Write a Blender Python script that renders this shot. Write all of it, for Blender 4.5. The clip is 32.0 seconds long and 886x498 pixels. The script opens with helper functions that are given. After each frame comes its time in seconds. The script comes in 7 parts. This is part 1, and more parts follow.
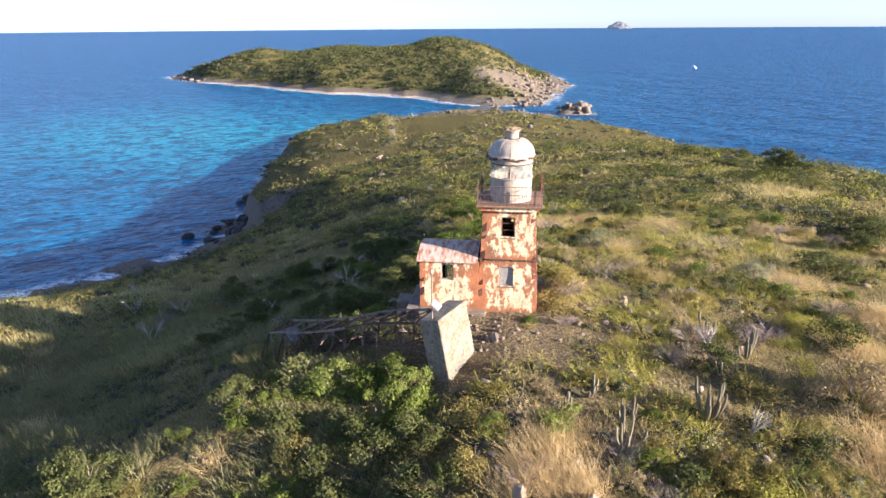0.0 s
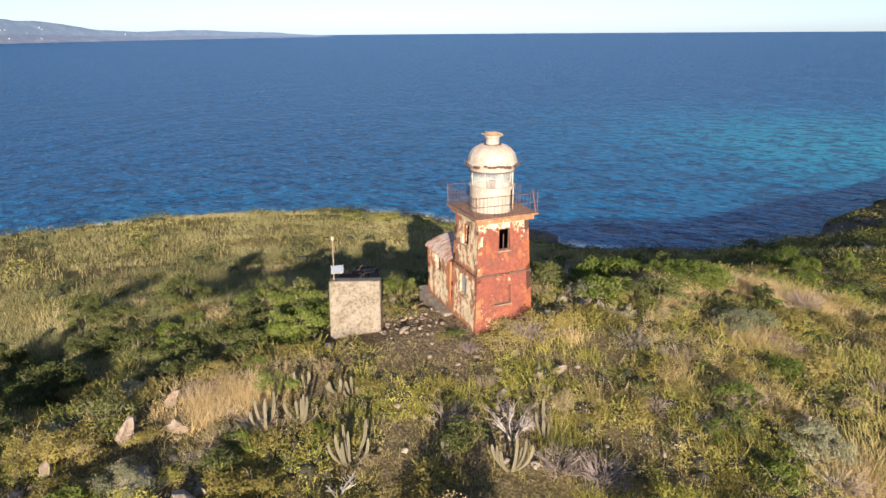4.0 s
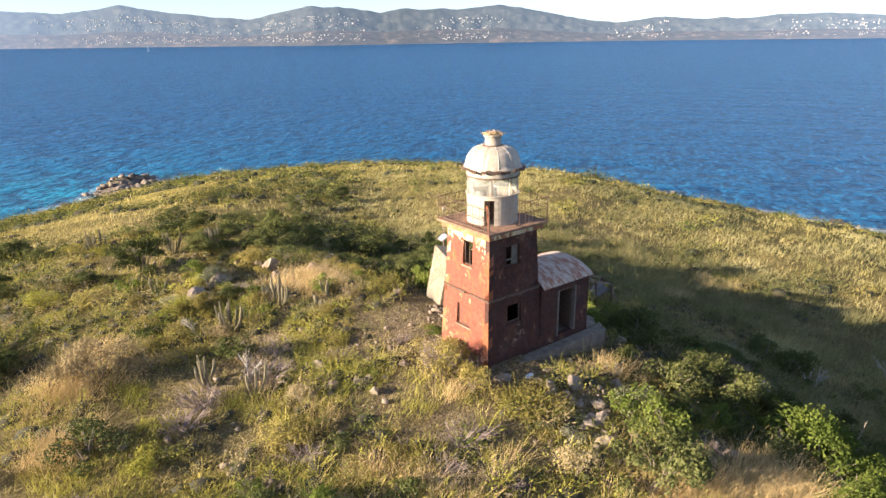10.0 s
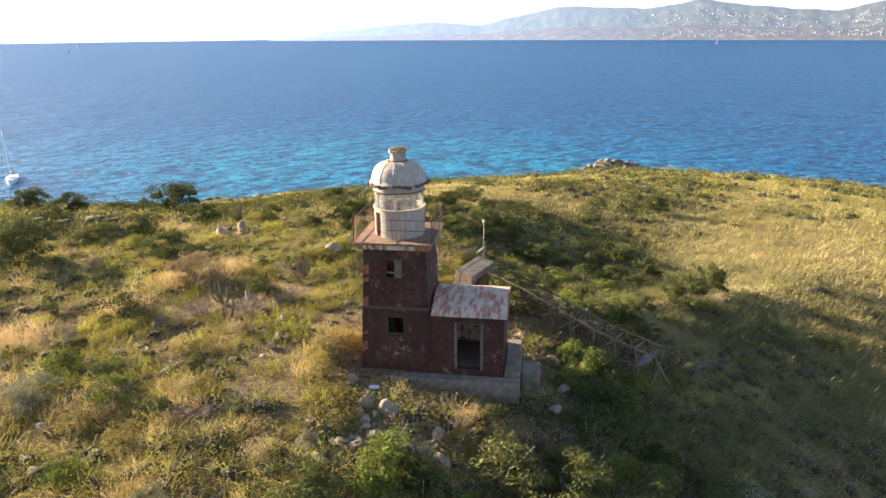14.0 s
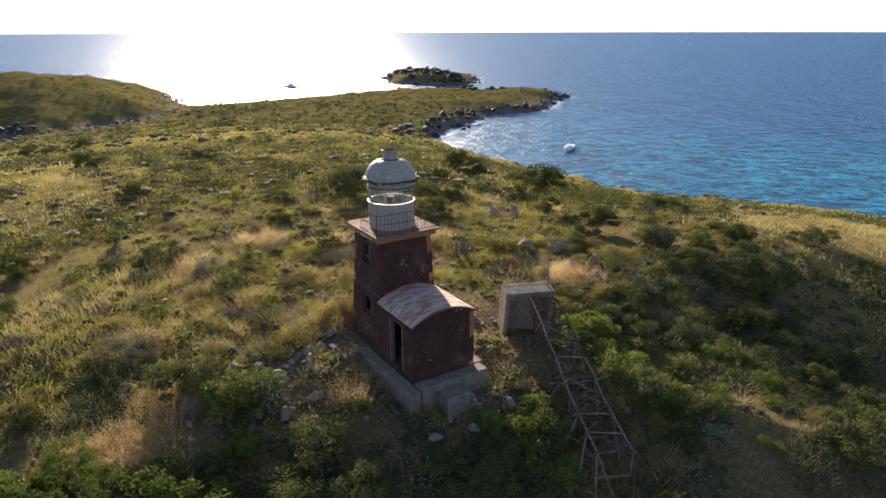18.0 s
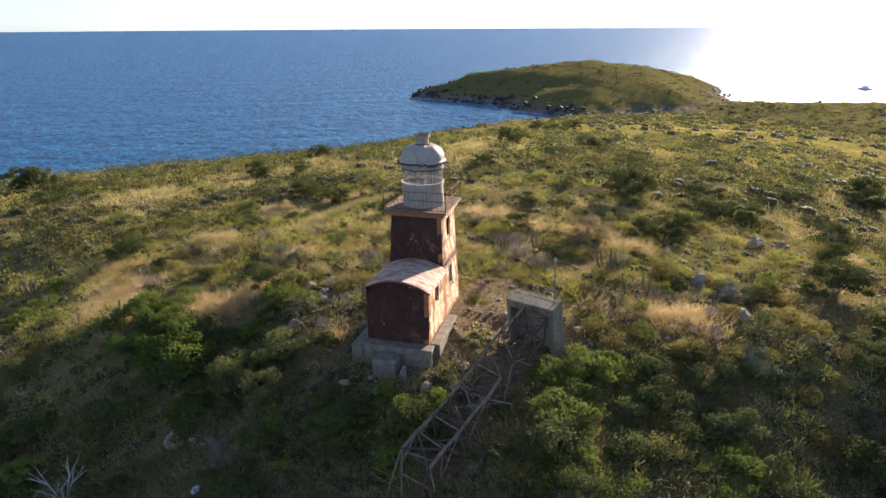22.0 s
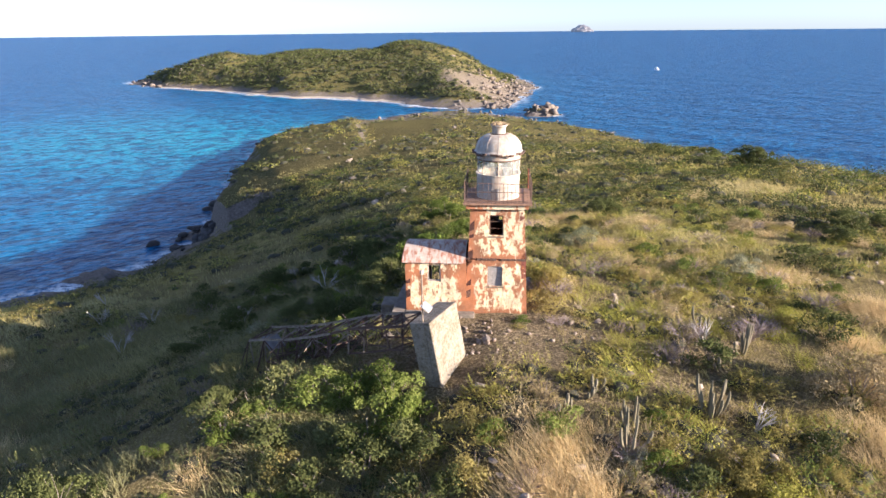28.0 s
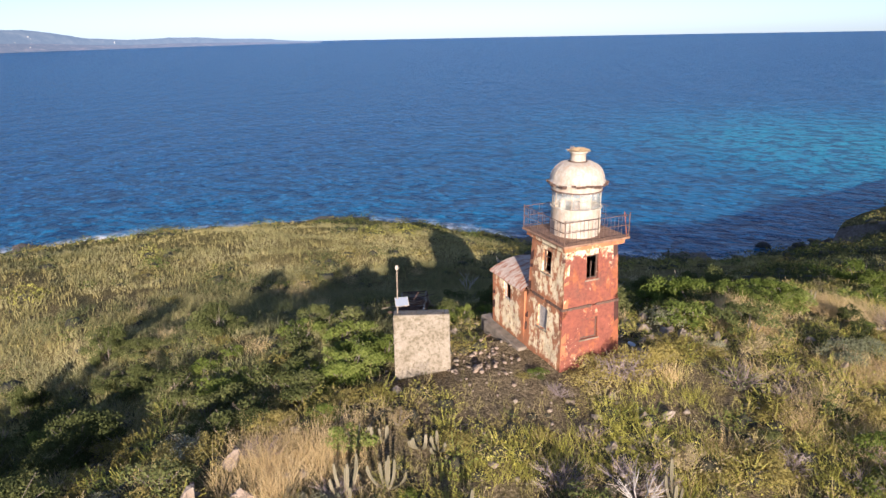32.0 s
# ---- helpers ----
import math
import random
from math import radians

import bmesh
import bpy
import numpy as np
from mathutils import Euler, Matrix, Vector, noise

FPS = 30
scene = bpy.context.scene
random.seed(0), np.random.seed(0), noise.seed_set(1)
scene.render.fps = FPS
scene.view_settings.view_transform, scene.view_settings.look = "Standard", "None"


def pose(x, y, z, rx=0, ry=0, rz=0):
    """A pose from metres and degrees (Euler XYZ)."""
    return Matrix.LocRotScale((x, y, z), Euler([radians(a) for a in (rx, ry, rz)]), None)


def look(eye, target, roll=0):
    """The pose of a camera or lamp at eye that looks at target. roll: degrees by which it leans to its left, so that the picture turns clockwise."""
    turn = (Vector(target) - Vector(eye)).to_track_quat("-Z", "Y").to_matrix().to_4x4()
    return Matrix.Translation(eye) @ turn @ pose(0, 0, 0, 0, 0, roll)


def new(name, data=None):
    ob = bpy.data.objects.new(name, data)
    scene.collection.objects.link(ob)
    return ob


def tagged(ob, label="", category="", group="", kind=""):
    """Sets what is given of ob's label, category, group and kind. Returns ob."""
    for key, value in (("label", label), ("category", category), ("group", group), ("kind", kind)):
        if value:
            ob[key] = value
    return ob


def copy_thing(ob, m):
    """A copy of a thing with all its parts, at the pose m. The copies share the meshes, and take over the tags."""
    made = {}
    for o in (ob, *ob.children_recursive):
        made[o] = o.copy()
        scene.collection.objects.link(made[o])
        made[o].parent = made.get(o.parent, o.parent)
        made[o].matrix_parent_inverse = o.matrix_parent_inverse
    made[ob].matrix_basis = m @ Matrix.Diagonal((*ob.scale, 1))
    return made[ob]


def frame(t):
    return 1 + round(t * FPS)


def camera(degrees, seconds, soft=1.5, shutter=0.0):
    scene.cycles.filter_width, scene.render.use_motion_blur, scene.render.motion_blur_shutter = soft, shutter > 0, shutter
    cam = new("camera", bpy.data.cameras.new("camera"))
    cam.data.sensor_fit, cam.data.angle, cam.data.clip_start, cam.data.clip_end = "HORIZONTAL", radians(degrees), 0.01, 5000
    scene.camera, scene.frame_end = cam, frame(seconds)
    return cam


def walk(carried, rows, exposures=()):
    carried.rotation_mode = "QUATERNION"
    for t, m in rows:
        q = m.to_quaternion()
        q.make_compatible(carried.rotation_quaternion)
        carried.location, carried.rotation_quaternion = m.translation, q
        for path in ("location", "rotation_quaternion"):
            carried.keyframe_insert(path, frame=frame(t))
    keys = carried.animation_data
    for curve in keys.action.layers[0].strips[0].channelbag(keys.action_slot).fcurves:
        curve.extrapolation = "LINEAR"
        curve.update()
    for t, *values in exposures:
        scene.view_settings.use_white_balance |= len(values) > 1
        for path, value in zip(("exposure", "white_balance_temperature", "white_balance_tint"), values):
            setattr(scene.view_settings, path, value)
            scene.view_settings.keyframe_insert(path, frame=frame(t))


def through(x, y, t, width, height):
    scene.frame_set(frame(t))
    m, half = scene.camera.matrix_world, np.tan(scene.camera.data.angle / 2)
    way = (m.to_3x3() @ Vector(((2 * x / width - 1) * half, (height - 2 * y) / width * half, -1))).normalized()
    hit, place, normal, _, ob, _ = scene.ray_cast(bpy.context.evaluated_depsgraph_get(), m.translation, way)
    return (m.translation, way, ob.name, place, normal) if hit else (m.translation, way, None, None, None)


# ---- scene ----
cam = camera(68.80, 32.0)
ROWS = [
    (0.0, -3.105, -30.442, 13.295, 70.905, 0.395, 0.219),
    (0.5, 0.795, -30.189, 13.205, 70.997, 0.478, 7.634),
    (1.0, 4.655, -29.404, 13.125, 71.076, 0.515, 14.652),
    (1.5, 8.436, -28.101, 13.081, 71.161, 0.530, 21.435),
    (2.0, 12.033, -26.368, 13.063, 71.241, 0.515, 28.071),
    (2.5, 15.414, -24.221, 13.056, 71.286, 0.495, 34.878),
    (3.0, 18.476, -21.818, 13.042, 71.305, 0.467, 42.388),
    (3.5, 21.123, -19.213, 13.026, 71.309, 0.439, 50.518),
    (4.0, 23.248, -16.460, 13.014, 71.310, 0.421, 59.009),
    (4.5, 24.743, -13.665, 13.012, 71.320, 0.425, 67.602),
    (5.0, 25.619, -10.939, 13.006, 71.342, 0.444, 75.714),
    (5.5, 26.194, -8.246, 12.950, 71.356, 0.443, 82.503),
    (6.0, 26.450, -5.572, 12.903, 71.368, 0.476, 89.668),
    (6.5, 26.397, -2.883, 12.788, 71.401, 0.519, 95.645),
    (7.0, 26.072, -0.098, 12.615, 71.444, 0.530, 100.713),
    (7.5, 25.508, 2.711, 12.457, 71.469, 0.546, 105.785),
    (8.0, 24.684, 5.521, 12.301, 71.458, 0.577, 111.344),
    (8.5, 23.540, 8.293, 12.184, 71.457, 0.670, 117.035),
    (9.0, 22.156, 10.945, 12.153, 71.466, 0.718, 122.701),
    (9.5, 20.593, 13.401, 12.168, 71.565, 0.716, 128.511),
    (10.0, 18.717, 15.671, 12.255, 71.583, 0.759, 134.232),
    (10.5, 16.597, 17.728, 12.417, 71.535, 0.809, 139.674),
    (11.0, 14.338, 19.584, 12.543, 71.566, 0.829, 145.016),
    (11.5, 11.993, 21.141, 12.615, 71.631, 0.798, 150.268),
    (12.0, 9.499, 22.427, 12.663, 71.671, 0.773, 155.581),
    (12.5, 6.845, 23.460, 12.714, 71.631, 0.841, 160.928),
    (13.0, 4.209, 24.240, 12.714, 71.699, 0.771, 167.059),
    (13.5, 1.280, 24.725, 12.770, 71.693, 0.703, 173.569),
    (14.0, -1.891, 24.829, 12.880, 71.594, 0.669, 180.218),
    (14.5, -5.112, 24.529, 13.004, 71.462, 0.645, 186.907),
    (15.0, -8.202, 23.872, 13.097, 71.353, 0.602, 193.537),
    (15.5, -11.008, 22.967, 13.117, 71.324, 0.516, 200.009),
    (16.0, -13.494, 21.933, 13.091, 71.371, 0.393, 206.166),
    (16.5, -15.881, 20.738, 13.211, 71.324, 0.318, 211.836),
    (17.0, -18.147, 19.353, 13.332, 71.267, 0.236, 217.581),
    (17.5, -20.234, 17.740, 13.401, 71.218, 0.200, 223.596),
    (18.0, -22.241, 15.985, 13.501, 71.171, 0.121, 229.548),
    (18.5, -24.103, 14.027, 13.617, 71.101, 0.090, 235.393),
    (19.0, -25.805, 11.892, 13.707, 71.055, 0.054, 240.864),
    (19.5, -27.308, 9.460, 13.732, 70.997, 0.074, 246.437),
    (20.0, -28.559, 6.869, 13.763, 70.932, 0.081, 252.205),
    (20.5, -29.590, 4.138, 13.754, 70.896, 0.130, 258.128),
    (21.0, -30.220, 1.265, 13.707, 70.898, 0.166, 264.416),
    (21.5, -30.386, -1.669, 13.649, 70.881, 0.294, 270.480),
    (22.0, -30.233, -4.629, 13.575, 70.878, 0.345, 276.809),
    (22.5, -29.692, -7.601, 13.566, 70.885, 0.353, 283.608),
    (23.0, -28.768, -10.591, 13.544, 70.921, 0.402, 290.281),
    (23.5, -27.484, -13.531, 13.545, 70.949, 0.408, 296.834),
    (24.0, -25.860, -16.356, 13.566, 70.952, 0.391, 303.367),
    (24.5, -23.969, -19.014, 13.568, 70.975, 0.434, 310.144),
    (25.0, -21.759, -21.464, 13.497, 71.009, 0.436, 316.843),
    (25.5, -19.269, -23.648, 13.396, 71.023, 0.445, 323.500),
    (26.0, -16.522, -25.537, 13.264, 71.044, 0.460, 329.940),
    (26.5, -13.557, -27.091, 13.116, 71.075, 0.478, 336.304),
    (27.0, -10.428, -28.279, 12.976, 71.110, 0.504, 342.846),
    (27.5, -7.192, -29.077, 12.870, 71.145, 0.541, 349.821),
    (28.0, -3.909, -29.475, 12.811, 71.182, 0.583, 357.285),
    (28.5, -0.626, -29.462, 12.782, 71.241, 0.607, 364.764),
    (29.0, 2.633, -29.008, 12.802, 71.297, 0.673, 372.445),
    (29.5, 5.823, -28.044, 12.853, 71.362, 0.750, 380.206),
    (30.0, 8.834, -26.651, 12.929, 71.433, 0.759, 387.985),
    (30.5, 11.680, -24.875, 13.008, 71.533, 0.798, 395.740),
    (31.0, 14.331, -22.782, 13.063, 71.525, 0.884, 403.402),
    (31.5, 16.681, -20.386, 13.082, 71.601, 0.917, 410.913),
    (32.0, 18.691, -17.749, 13.065, 71.659, 1.031, 418.180),
]
STOPS = [(0.0, 1.90), (2.0, 1.46), (5.0, 1.20), (8.0, 1.58), (11.0, 2.04), (13.0, 2.22), (15.5, 2.00), (17.0, 1.64), (19.0, 1.31), (21.0, 1.42), (23.0, 1.86), (25.0, 2.08), (28.0, 1.85), (30.0, 1.50), (32.0, 1.22)]
EXPOSURES = [(t, e + 0.07, 6950 if 12 < t < 15 else 6650 if 10 < t < 16 else 6480 if 7 < t < 18 else 5820 if t < 2.5 or t > 27 else 6300, 18 if t < 2.5 or t > 27 else 13) for t, e in STOPS]
walk(cam, [(t, pose(x, y, z, rx, ry, rz)) for t, x, y, z, rx, ry, rz in ROWS], EXPOSURES)

# ---- light ----
SUN_AZ, SUN_EL = -26.0, 15.3          # degrees: azimuth from +x towards +y, height over the horizon
sun_way = Vector((math.cos(radians(SUN_AZ)) * math.cos(radians(SUN_EL)), math.sin(radians(SUN_AZ)) * math.cos(radians(SUN_EL)), math.sin(radians(SUN_EL))))
world = bpy.data.worlds.new("sky")
scene.world = world
world.use_nodes = True
wn, wl = world.node_tree.nodes, world.node_tree.links
sky = wn.new("ShaderNodeTexSky")
sky.sky_type, sky.sun_disc = "NISHITA", False
sky.sun_elevation, sky.sun_rotation = radians(SUN_EL), radians(90 - SUN_AZ)
sky.air_density, sky.dust_density, sky.ozone_density = 0.9, 0.25, 3.0
pale = wn.new("ShaderNodeHueSaturation")          # thin high cloud over the blue
pale.inputs["Saturation"].default_value = 0.66
wl.new(sky.outputs[0], pale.inputs["Color"])
cool = wn.new("ShaderNodeMix")
cool.data_type, cool.blend_type = "RGBA", "MULTIPLY"
cool.inputs["Factor"].default_value, cool.inputs["B"].default_value = 1.0, (0.87, 0.98, 1.16, 1)
wl.new(pale.outputs[0], cool.inputs["A"])
wl.new(cool.outputs["Result"], wn["Background"].inputs[0])
wn["Background"].inputs[1].default_value = 0.066
sun = new("sun", bpy.data.lights.new("sun", "SUN"))
sun.data.energy, sun.data.angle, sun.data.color = 5.0, radians(0.55), (1.0, 0.86, 0.66)
sun.matrix_world = look((0, 0, 0), -sun_way)
sun.location = (0, 0, 60)

# ---- small tools ----
rng = np.random.default_rng(7)
GRID = np.random.default_rng(11).random((256, 256))


def vnoise(x, y):
    """Smooth value noise, 0 to 1, one cell per unit."""
    xi, yi = np.floor(x).astype(int), np.floor(y).astype(int)
    u, v = x - xi, y - yi
    u, v = u * u * (3 - 2 * u), v * v * (3 - 2 * v)
    a, b = GRID[xi & 255, yi & 255], GRID[(xi + 1) & 255, yi & 255]
    c, d = GRID[xi & 255, (yi + 1) & 255], GRID[(xi + 1) & 255, (yi + 1) & 255]
    return (a * (1 - u) + b * u) * (1 - v) + (c * (1 - u) + d * u) * v


def fbm(x, y, size, octaves=4, shift=0.0):
    x, y = np.asarray(x, float) / size + shift, np.asarray(y, float) / size + 1.7 * shift
    total, gain = 0.0, 0.5
    for _ in range(octaves):
        total = total + gain * (vnoise(x, y) - 0.5)
        x, y, gain = x * 2.03 + 13.1, y * 2.03 + 7.7, gain * 0.5
    return total * 2


def raw_mesh(name, verts, faces, smooth=False):
    """A mesh from arrays: vertices n x 3, faces m x 3 or m x 4."""
    verts, faces = np.asarray(verts, np.float32), np.asarray(faces, np.int32)
    me = bpy.data.meshes.new(name)
    me.vertices.add(len(verts))
    me.vertices.foreach_set("co", verts.ravel())
    me.loops.add(faces.size)
    me.loops.foreach_set("vertex_index", faces.ravel())
    me.polygons.add(len(faces))
    me.polygons.foreach_set("loop_start", np.arange(0, faces.size, faces.shape[1], dtype=np.int32))
    if smooth:
        me.polygons.foreach_set("use_smooth", np.ones(len(faces), bool))
    me.update(calc_edges=True)
    return me


def part(name, bm, material, parent=None, label="", at=None, smooth=False):
    """One bmesh (or mesh) as ONE mesh object under a thing or a part."""
    if isinstance(bm, bpy.types.Mesh):
        me = bm
    else:
        bmesh.ops.recalc_face_normals(bm, faces=bm.faces)
        me = bpy.data.meshes.new(name)
        bm.to_mesh(me)
        bm.free()
        if smooth:
            me.polygons.foreach_set("use_smooth", np.ones(len(me.polygons), bool))
    if material and not me.materials:
        me.materials.append(material)
    ob = new(name, me)
    if parent:
        ob.parent = parent
    if at is not None:
        ob.matrix_basis = at
    if label:
        tagged(ob, label)
    return ob


def box(bm, lo, hi, m=None, bevel=0.0):
    verts = bmesh.ops.create_cube(bm, size=1)["verts"]
    size, mid = Vector(hi) - Vector(lo), (Vector(hi) + Vector(lo)) / 2
    for v in verts:
        v.co = Vector([a * b for a, b in zip(v.co, size)]) + mid
    if bevel:
        edges = list({e for v in verts for e in v.link_edges})
        made = bmesh.ops.bevel(bm, geom=edges, offset=bevel, segments=1, affect="EDGES")
        verts = [v for v in made["verts"]]
    if m is not None:
        bmesh.ops.transform(bm, matrix=m, verts=verts)
    return bm


def bar(bm, a, b, r, n=5, r2=None):
    """A round bar from a to b."""
    a, b = Vector(a), Vector(b)
    made = bmesh.ops.create_cone(bm, cap_ends=True, segments=n, radius1=r, radius2=r if r2 is None else r2, depth=(b - a).length)
    bmesh.ops.transform(bm, matrix=Matrix.Translation((a + b) / 2) @ (b - a).to_track_quat("Z", "Y").to_matrix().to_4x4(), verts=made["verts"])
    return bm


def angle_bar(bm, a, b, w, t=0.008):
    """An L-shaped steel angle from a to b."""
    a, b = Vector(a), Vector(b)
    m = Matrix.Translation(a) @ (b - a).to_track_quat("Z", "Y").to_matrix().to_4x4()
    n = (b - a).length
    box(bm, (0, 0, 0), (w, t, n), m)
    box(bm, (0, t, 0), (t, w, n), m)
    return bm


def lathe(bm, profile, n=32, closed=False):
    rings = [[bm.verts.new((r * math.cos(2 * math.pi * i / n), r * math.sin(2 * math.pi * i / n), z)) for i in range(n)] for r, z in profile]
    for p, q in zip(rings, rings[1:] + (rings[:1] if closed else [])):
        for i in range(n):
            bm.faces.new((p[i], p[(i + 1) % n], q[(i + 1) % n], q[i]))
    return bm


def thing(name, label, category, at=None, group="", kind=""):
    ob = tagged(new(name), label, category, group, kind)
    if at is not None:
        ob.matrix_basis = at
    return ob


# ---- materials ----
def material(name):
    m = bpy.data.materials.new(name)
    m.use_nodes = True
    return m, m.node_tree.nodes, m.node_tree.links, m.node_tree.nodes["Principled BSDF"]


def tex(nodes, links, scale, detail=6.0, rough=0.6, where=None, stretch=None):
    """A noise of that many cells a metre, in object or given coordinates."""
    n = nodes.new("ShaderNodeTexNoise")
    n.inputs["Scale"].default_value, n.inputs["Detail"].default_value, n.inputs["Roughness"].default_value = scale, detail, rough
    if where is None:
        where = nodes.new("ShaderNodeTexCoord").outputs["Object"]
    if stretch:
        mp = nodes.new("ShaderNodeMapping")
        mp.inputs["Scale"].default_value = stretch
        links.new(where, mp.inputs["Vector"])
        where = mp.outputs[0]
    links.new(where, n.inputs["Vector"])
    return n.outputs["Fac"]


def ramp(nodes, links, fac, stops):
    n = nodes.new("ShaderNodeValToRGB")
    el = n.color_ramp.elements
    while len(el) < len(stops):
        el.new(0.5)
    for e, (p, c) in zip(el, stops):
        e.position, e.color = p, (*c, 1) if len(c) == 3 else c
    links.new(fac, n.inputs[0])
    return n.outputs[0]


def blend(nodes, links, fac, a, b, how="MIX"):
    n = nodes.new("ShaderNodeMix")
    n.data_type, n.blend_type = "RGBA", how
    for sock, v in ((n.inputs["Factor"], fac), (n.inputs["A"], a), (n.inputs["B"], b)):
        if isinstance(v, (int, float)):
            sock.default_value = v
        elif isinstance(v, tuple):
            sock.default_value = (*v, 1)
        else:
            links.new(v, sock)
    return n.outputs["Result"]


def calc(nodes, links, how, *values):
    n = nodes.new("ShaderNodeMath")
    n.operation = how
    for i, v in enumerate(values):
        if isinstance(v, (int, float)):
            n.inputs[i].default_value = v
        else:
            links.new(v, n.inputs[i])
    return n.outputs[0]


def bumped(nodes, links, bsdf, height, strength, distance):
    n = nodes.new("ShaderNodeBump")
    n.inputs["Strength"].default_value, n.inputs["Distance"].default_value = strength, distance
    links.new(height, n.inputs["Height"])
    links.new(n.outputs[0], bsdf.inputs["Normal"])


def plain(name, colour, rough=0.8, metal=0.0, vary=0.25, scale=6.0, bump=0.02):
    m, n, l, b = material(name)
    f = tex(n, l, scale, 8)
    f2 = tex(n, l, scale * 0.2, 3)
    lo, hi = tuple(c * (1 - vary) for c in colour), tuple(min(1, c * (1 + vary)) for c in colour)
    c = ramp(n, l, f, [(0.3, lo), (0.7, hi)])
    c = blend(n, l, calc(n, l, "MULTIPLY", f2, vary), c, tuple(x * 0.6 for x in colour))
    l.new(c, b.inputs["Base Color"])
    b.inputs["Roughness"].default_value, b.inputs["Metallic"].default_value = rough, metal
    if bump:
        bumped(n, l, b, f, 0.5, bump)
    return m


def painted_wall(name, cream, stains=0.0, red=(0.30, 0.065, 0.035), rust=(0.42, 0.12, 0.03), rusty_at=(), pale_at=()):
    """Old masonry with peeling red paint, pale plaster under it and rust running down. cream: how much plaster shows.
    rusty_at, pale_at: (axis, place, width, amount) of edges along which rust or bare plaster gathers."""
    m, n, l, b = material(name)
    xyz = n.new("ShaderNodeSeparateXYZ")
    l.new(n.new("ShaderNodeTexCoord").outputs["Object"], xyz.inputs[0])

    def along(value, edges):
        for axis, place, width, amount in edges:
            d = calc(n, l, "DIVIDE", calc(n, l, "ABSOLUTE", calc(n, l, "SUBTRACT", xyz.outputs[axis], place)), width)
            value = calc(n, l, "ADD", value, calc(n, l, "MULTIPLY", calc(n, l, "MAXIMUM", calc(n, l, "SUBTRACT", 1.0, d), 0.0), amount))
        return value
    big = tex(n, l, 1.1, 7, 0.66)
    fine = tex(n, l, 6.0, 9, 0.7)
    drip = tex(n, l, 2.4, 7, 0.64, stretch=(1.3, 1.3, 0.6))
    mixed = calc(n, l, "ADD", calc(n, l, "MULTIPLY", big, 0.6), calc(n, l, "MULTIPLY", drip, 0.4))
    mixed = calc(n, l, "ADD", mixed, calc(n, l, "MULTIPLY", calc(n, l, "SUBTRACT", fine, 0.5), 0.45))
    pale = ramp(n, l, fine, [(0.3, (0.54, 0.38, 0.20)), (0.5, (0.72, 0.58, 0.36)), (0.7, (0.80, 0.71, 0.51))])
    redc = ramp(n, l, fine, [(0.3, tuple(c * 0.6 for c in red)), (0.7, tuple(c * 1.35 for c in red))])
    rusty = ramp(n, l, big, [(0.35, tuple(c * 0.55 for c in rust)), (0.65, tuple(c * 1.3 for c in rust))])
    mask = ramp(n, l, along(mixed, pale_at), [(0.63 - cream * 0.30, (0, 0, 0)), (0.67 - cream * 0.30, (1, 1, 1))])
    c = blend(n, l, mask, redc, pale)
    spread = calc(n, l, "ADD", calc(n, l, "MULTIPLY", drip, 0.65), calc(n, l, "MULTIPLY", fine, 0.35))
    stain = ramp(n, l, along(spread, rusty_at), [(0.52 - stains, (0, 0, 0)), (0.57 - stains, (0.9, 0.9, 0.9))])
    c = blend(n, l, stain, c, rusty)
    dirt = tex(n, l, 0.7, 7, 0.68)
    c = blend(n, l, ramp(n, l, dirt, [(0.5, (0, 0, 0)), (0.75, (0.55, 0.55, 0.55))]), c, (0.09, 0.055, 0.04))
    l.new(c, b.inputs["Base Color"])
    b.inputs["Roughness"].default_value = 0.88
    bumped(n, l, b, calc(n, l, "ADD", mixed, fine), 0.7, 0.03)
    return m


wall_pale = painted_wall("wall_pale", 1.2, 0.035, red=(0.25, 0.075, 0.030), rust=(0.32, 0.090, 0.024), rusty_at=((0, -1.3, 0.55, 0.16), (0, -4.28, 0.3, 0.16), (2, 0.0, 0.3, 0.10), (2, 2.62, 0.35, 0.09), (0, 1.4, 0.25, 0.10)))
sheet_grey = plain("grey_sheet", (0.20, 0.185, 0.17), 0.6, 0.2, 0.4, 3)
deck_rust = plain("rusty_deck", (0.25, 0.14, 0.085), 0.9, 0, 0.45, 4)
rust_plate = plain("orange_rust", (0.27, 0.085, 0.038), 0.9, 0, 0.4, 7)
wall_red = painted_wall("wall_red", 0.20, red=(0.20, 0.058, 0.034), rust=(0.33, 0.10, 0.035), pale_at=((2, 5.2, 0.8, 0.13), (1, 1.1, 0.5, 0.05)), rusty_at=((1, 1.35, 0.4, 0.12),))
# same red paint, with the shade of the north and west sides mixed in
wall_shaded = painted_wall("wall_shaded", 0.10, 0.03, red=(0.050, 0.0145, 0.0085), rust=(0.085, 0.026, 0.013), pale_at=((2, 5.3, 0.5, 0.05), (2, 2.6, 0.2, 0.03)))
inner = plain("inner_plaster", (0.22, 0.17, 0.13), 0.9)
steel_rust = plain("rusted_steel", (0.12, 0.070, 0.048), 0.85, 0.1, 0.5, 9)
steel_pale = plain("weathered_galvanised_steel", (0.27, 0.205, 0.145), 0.75, 0.1, 0.5, 7)
old_wood = plain("grey_wood", (0.30, 0.27, 0.24), 0.85, 0, 0.3, 8)
jamb_wood = plain("dark_weathered_wood", (0.15, 0.12, 0.095), 0.85, 0, 0.45, 8)
twig_stuff = plain("dry_twigs", (0.34, 0.24, 0.13), 0.9, 0, 0.4, 20)


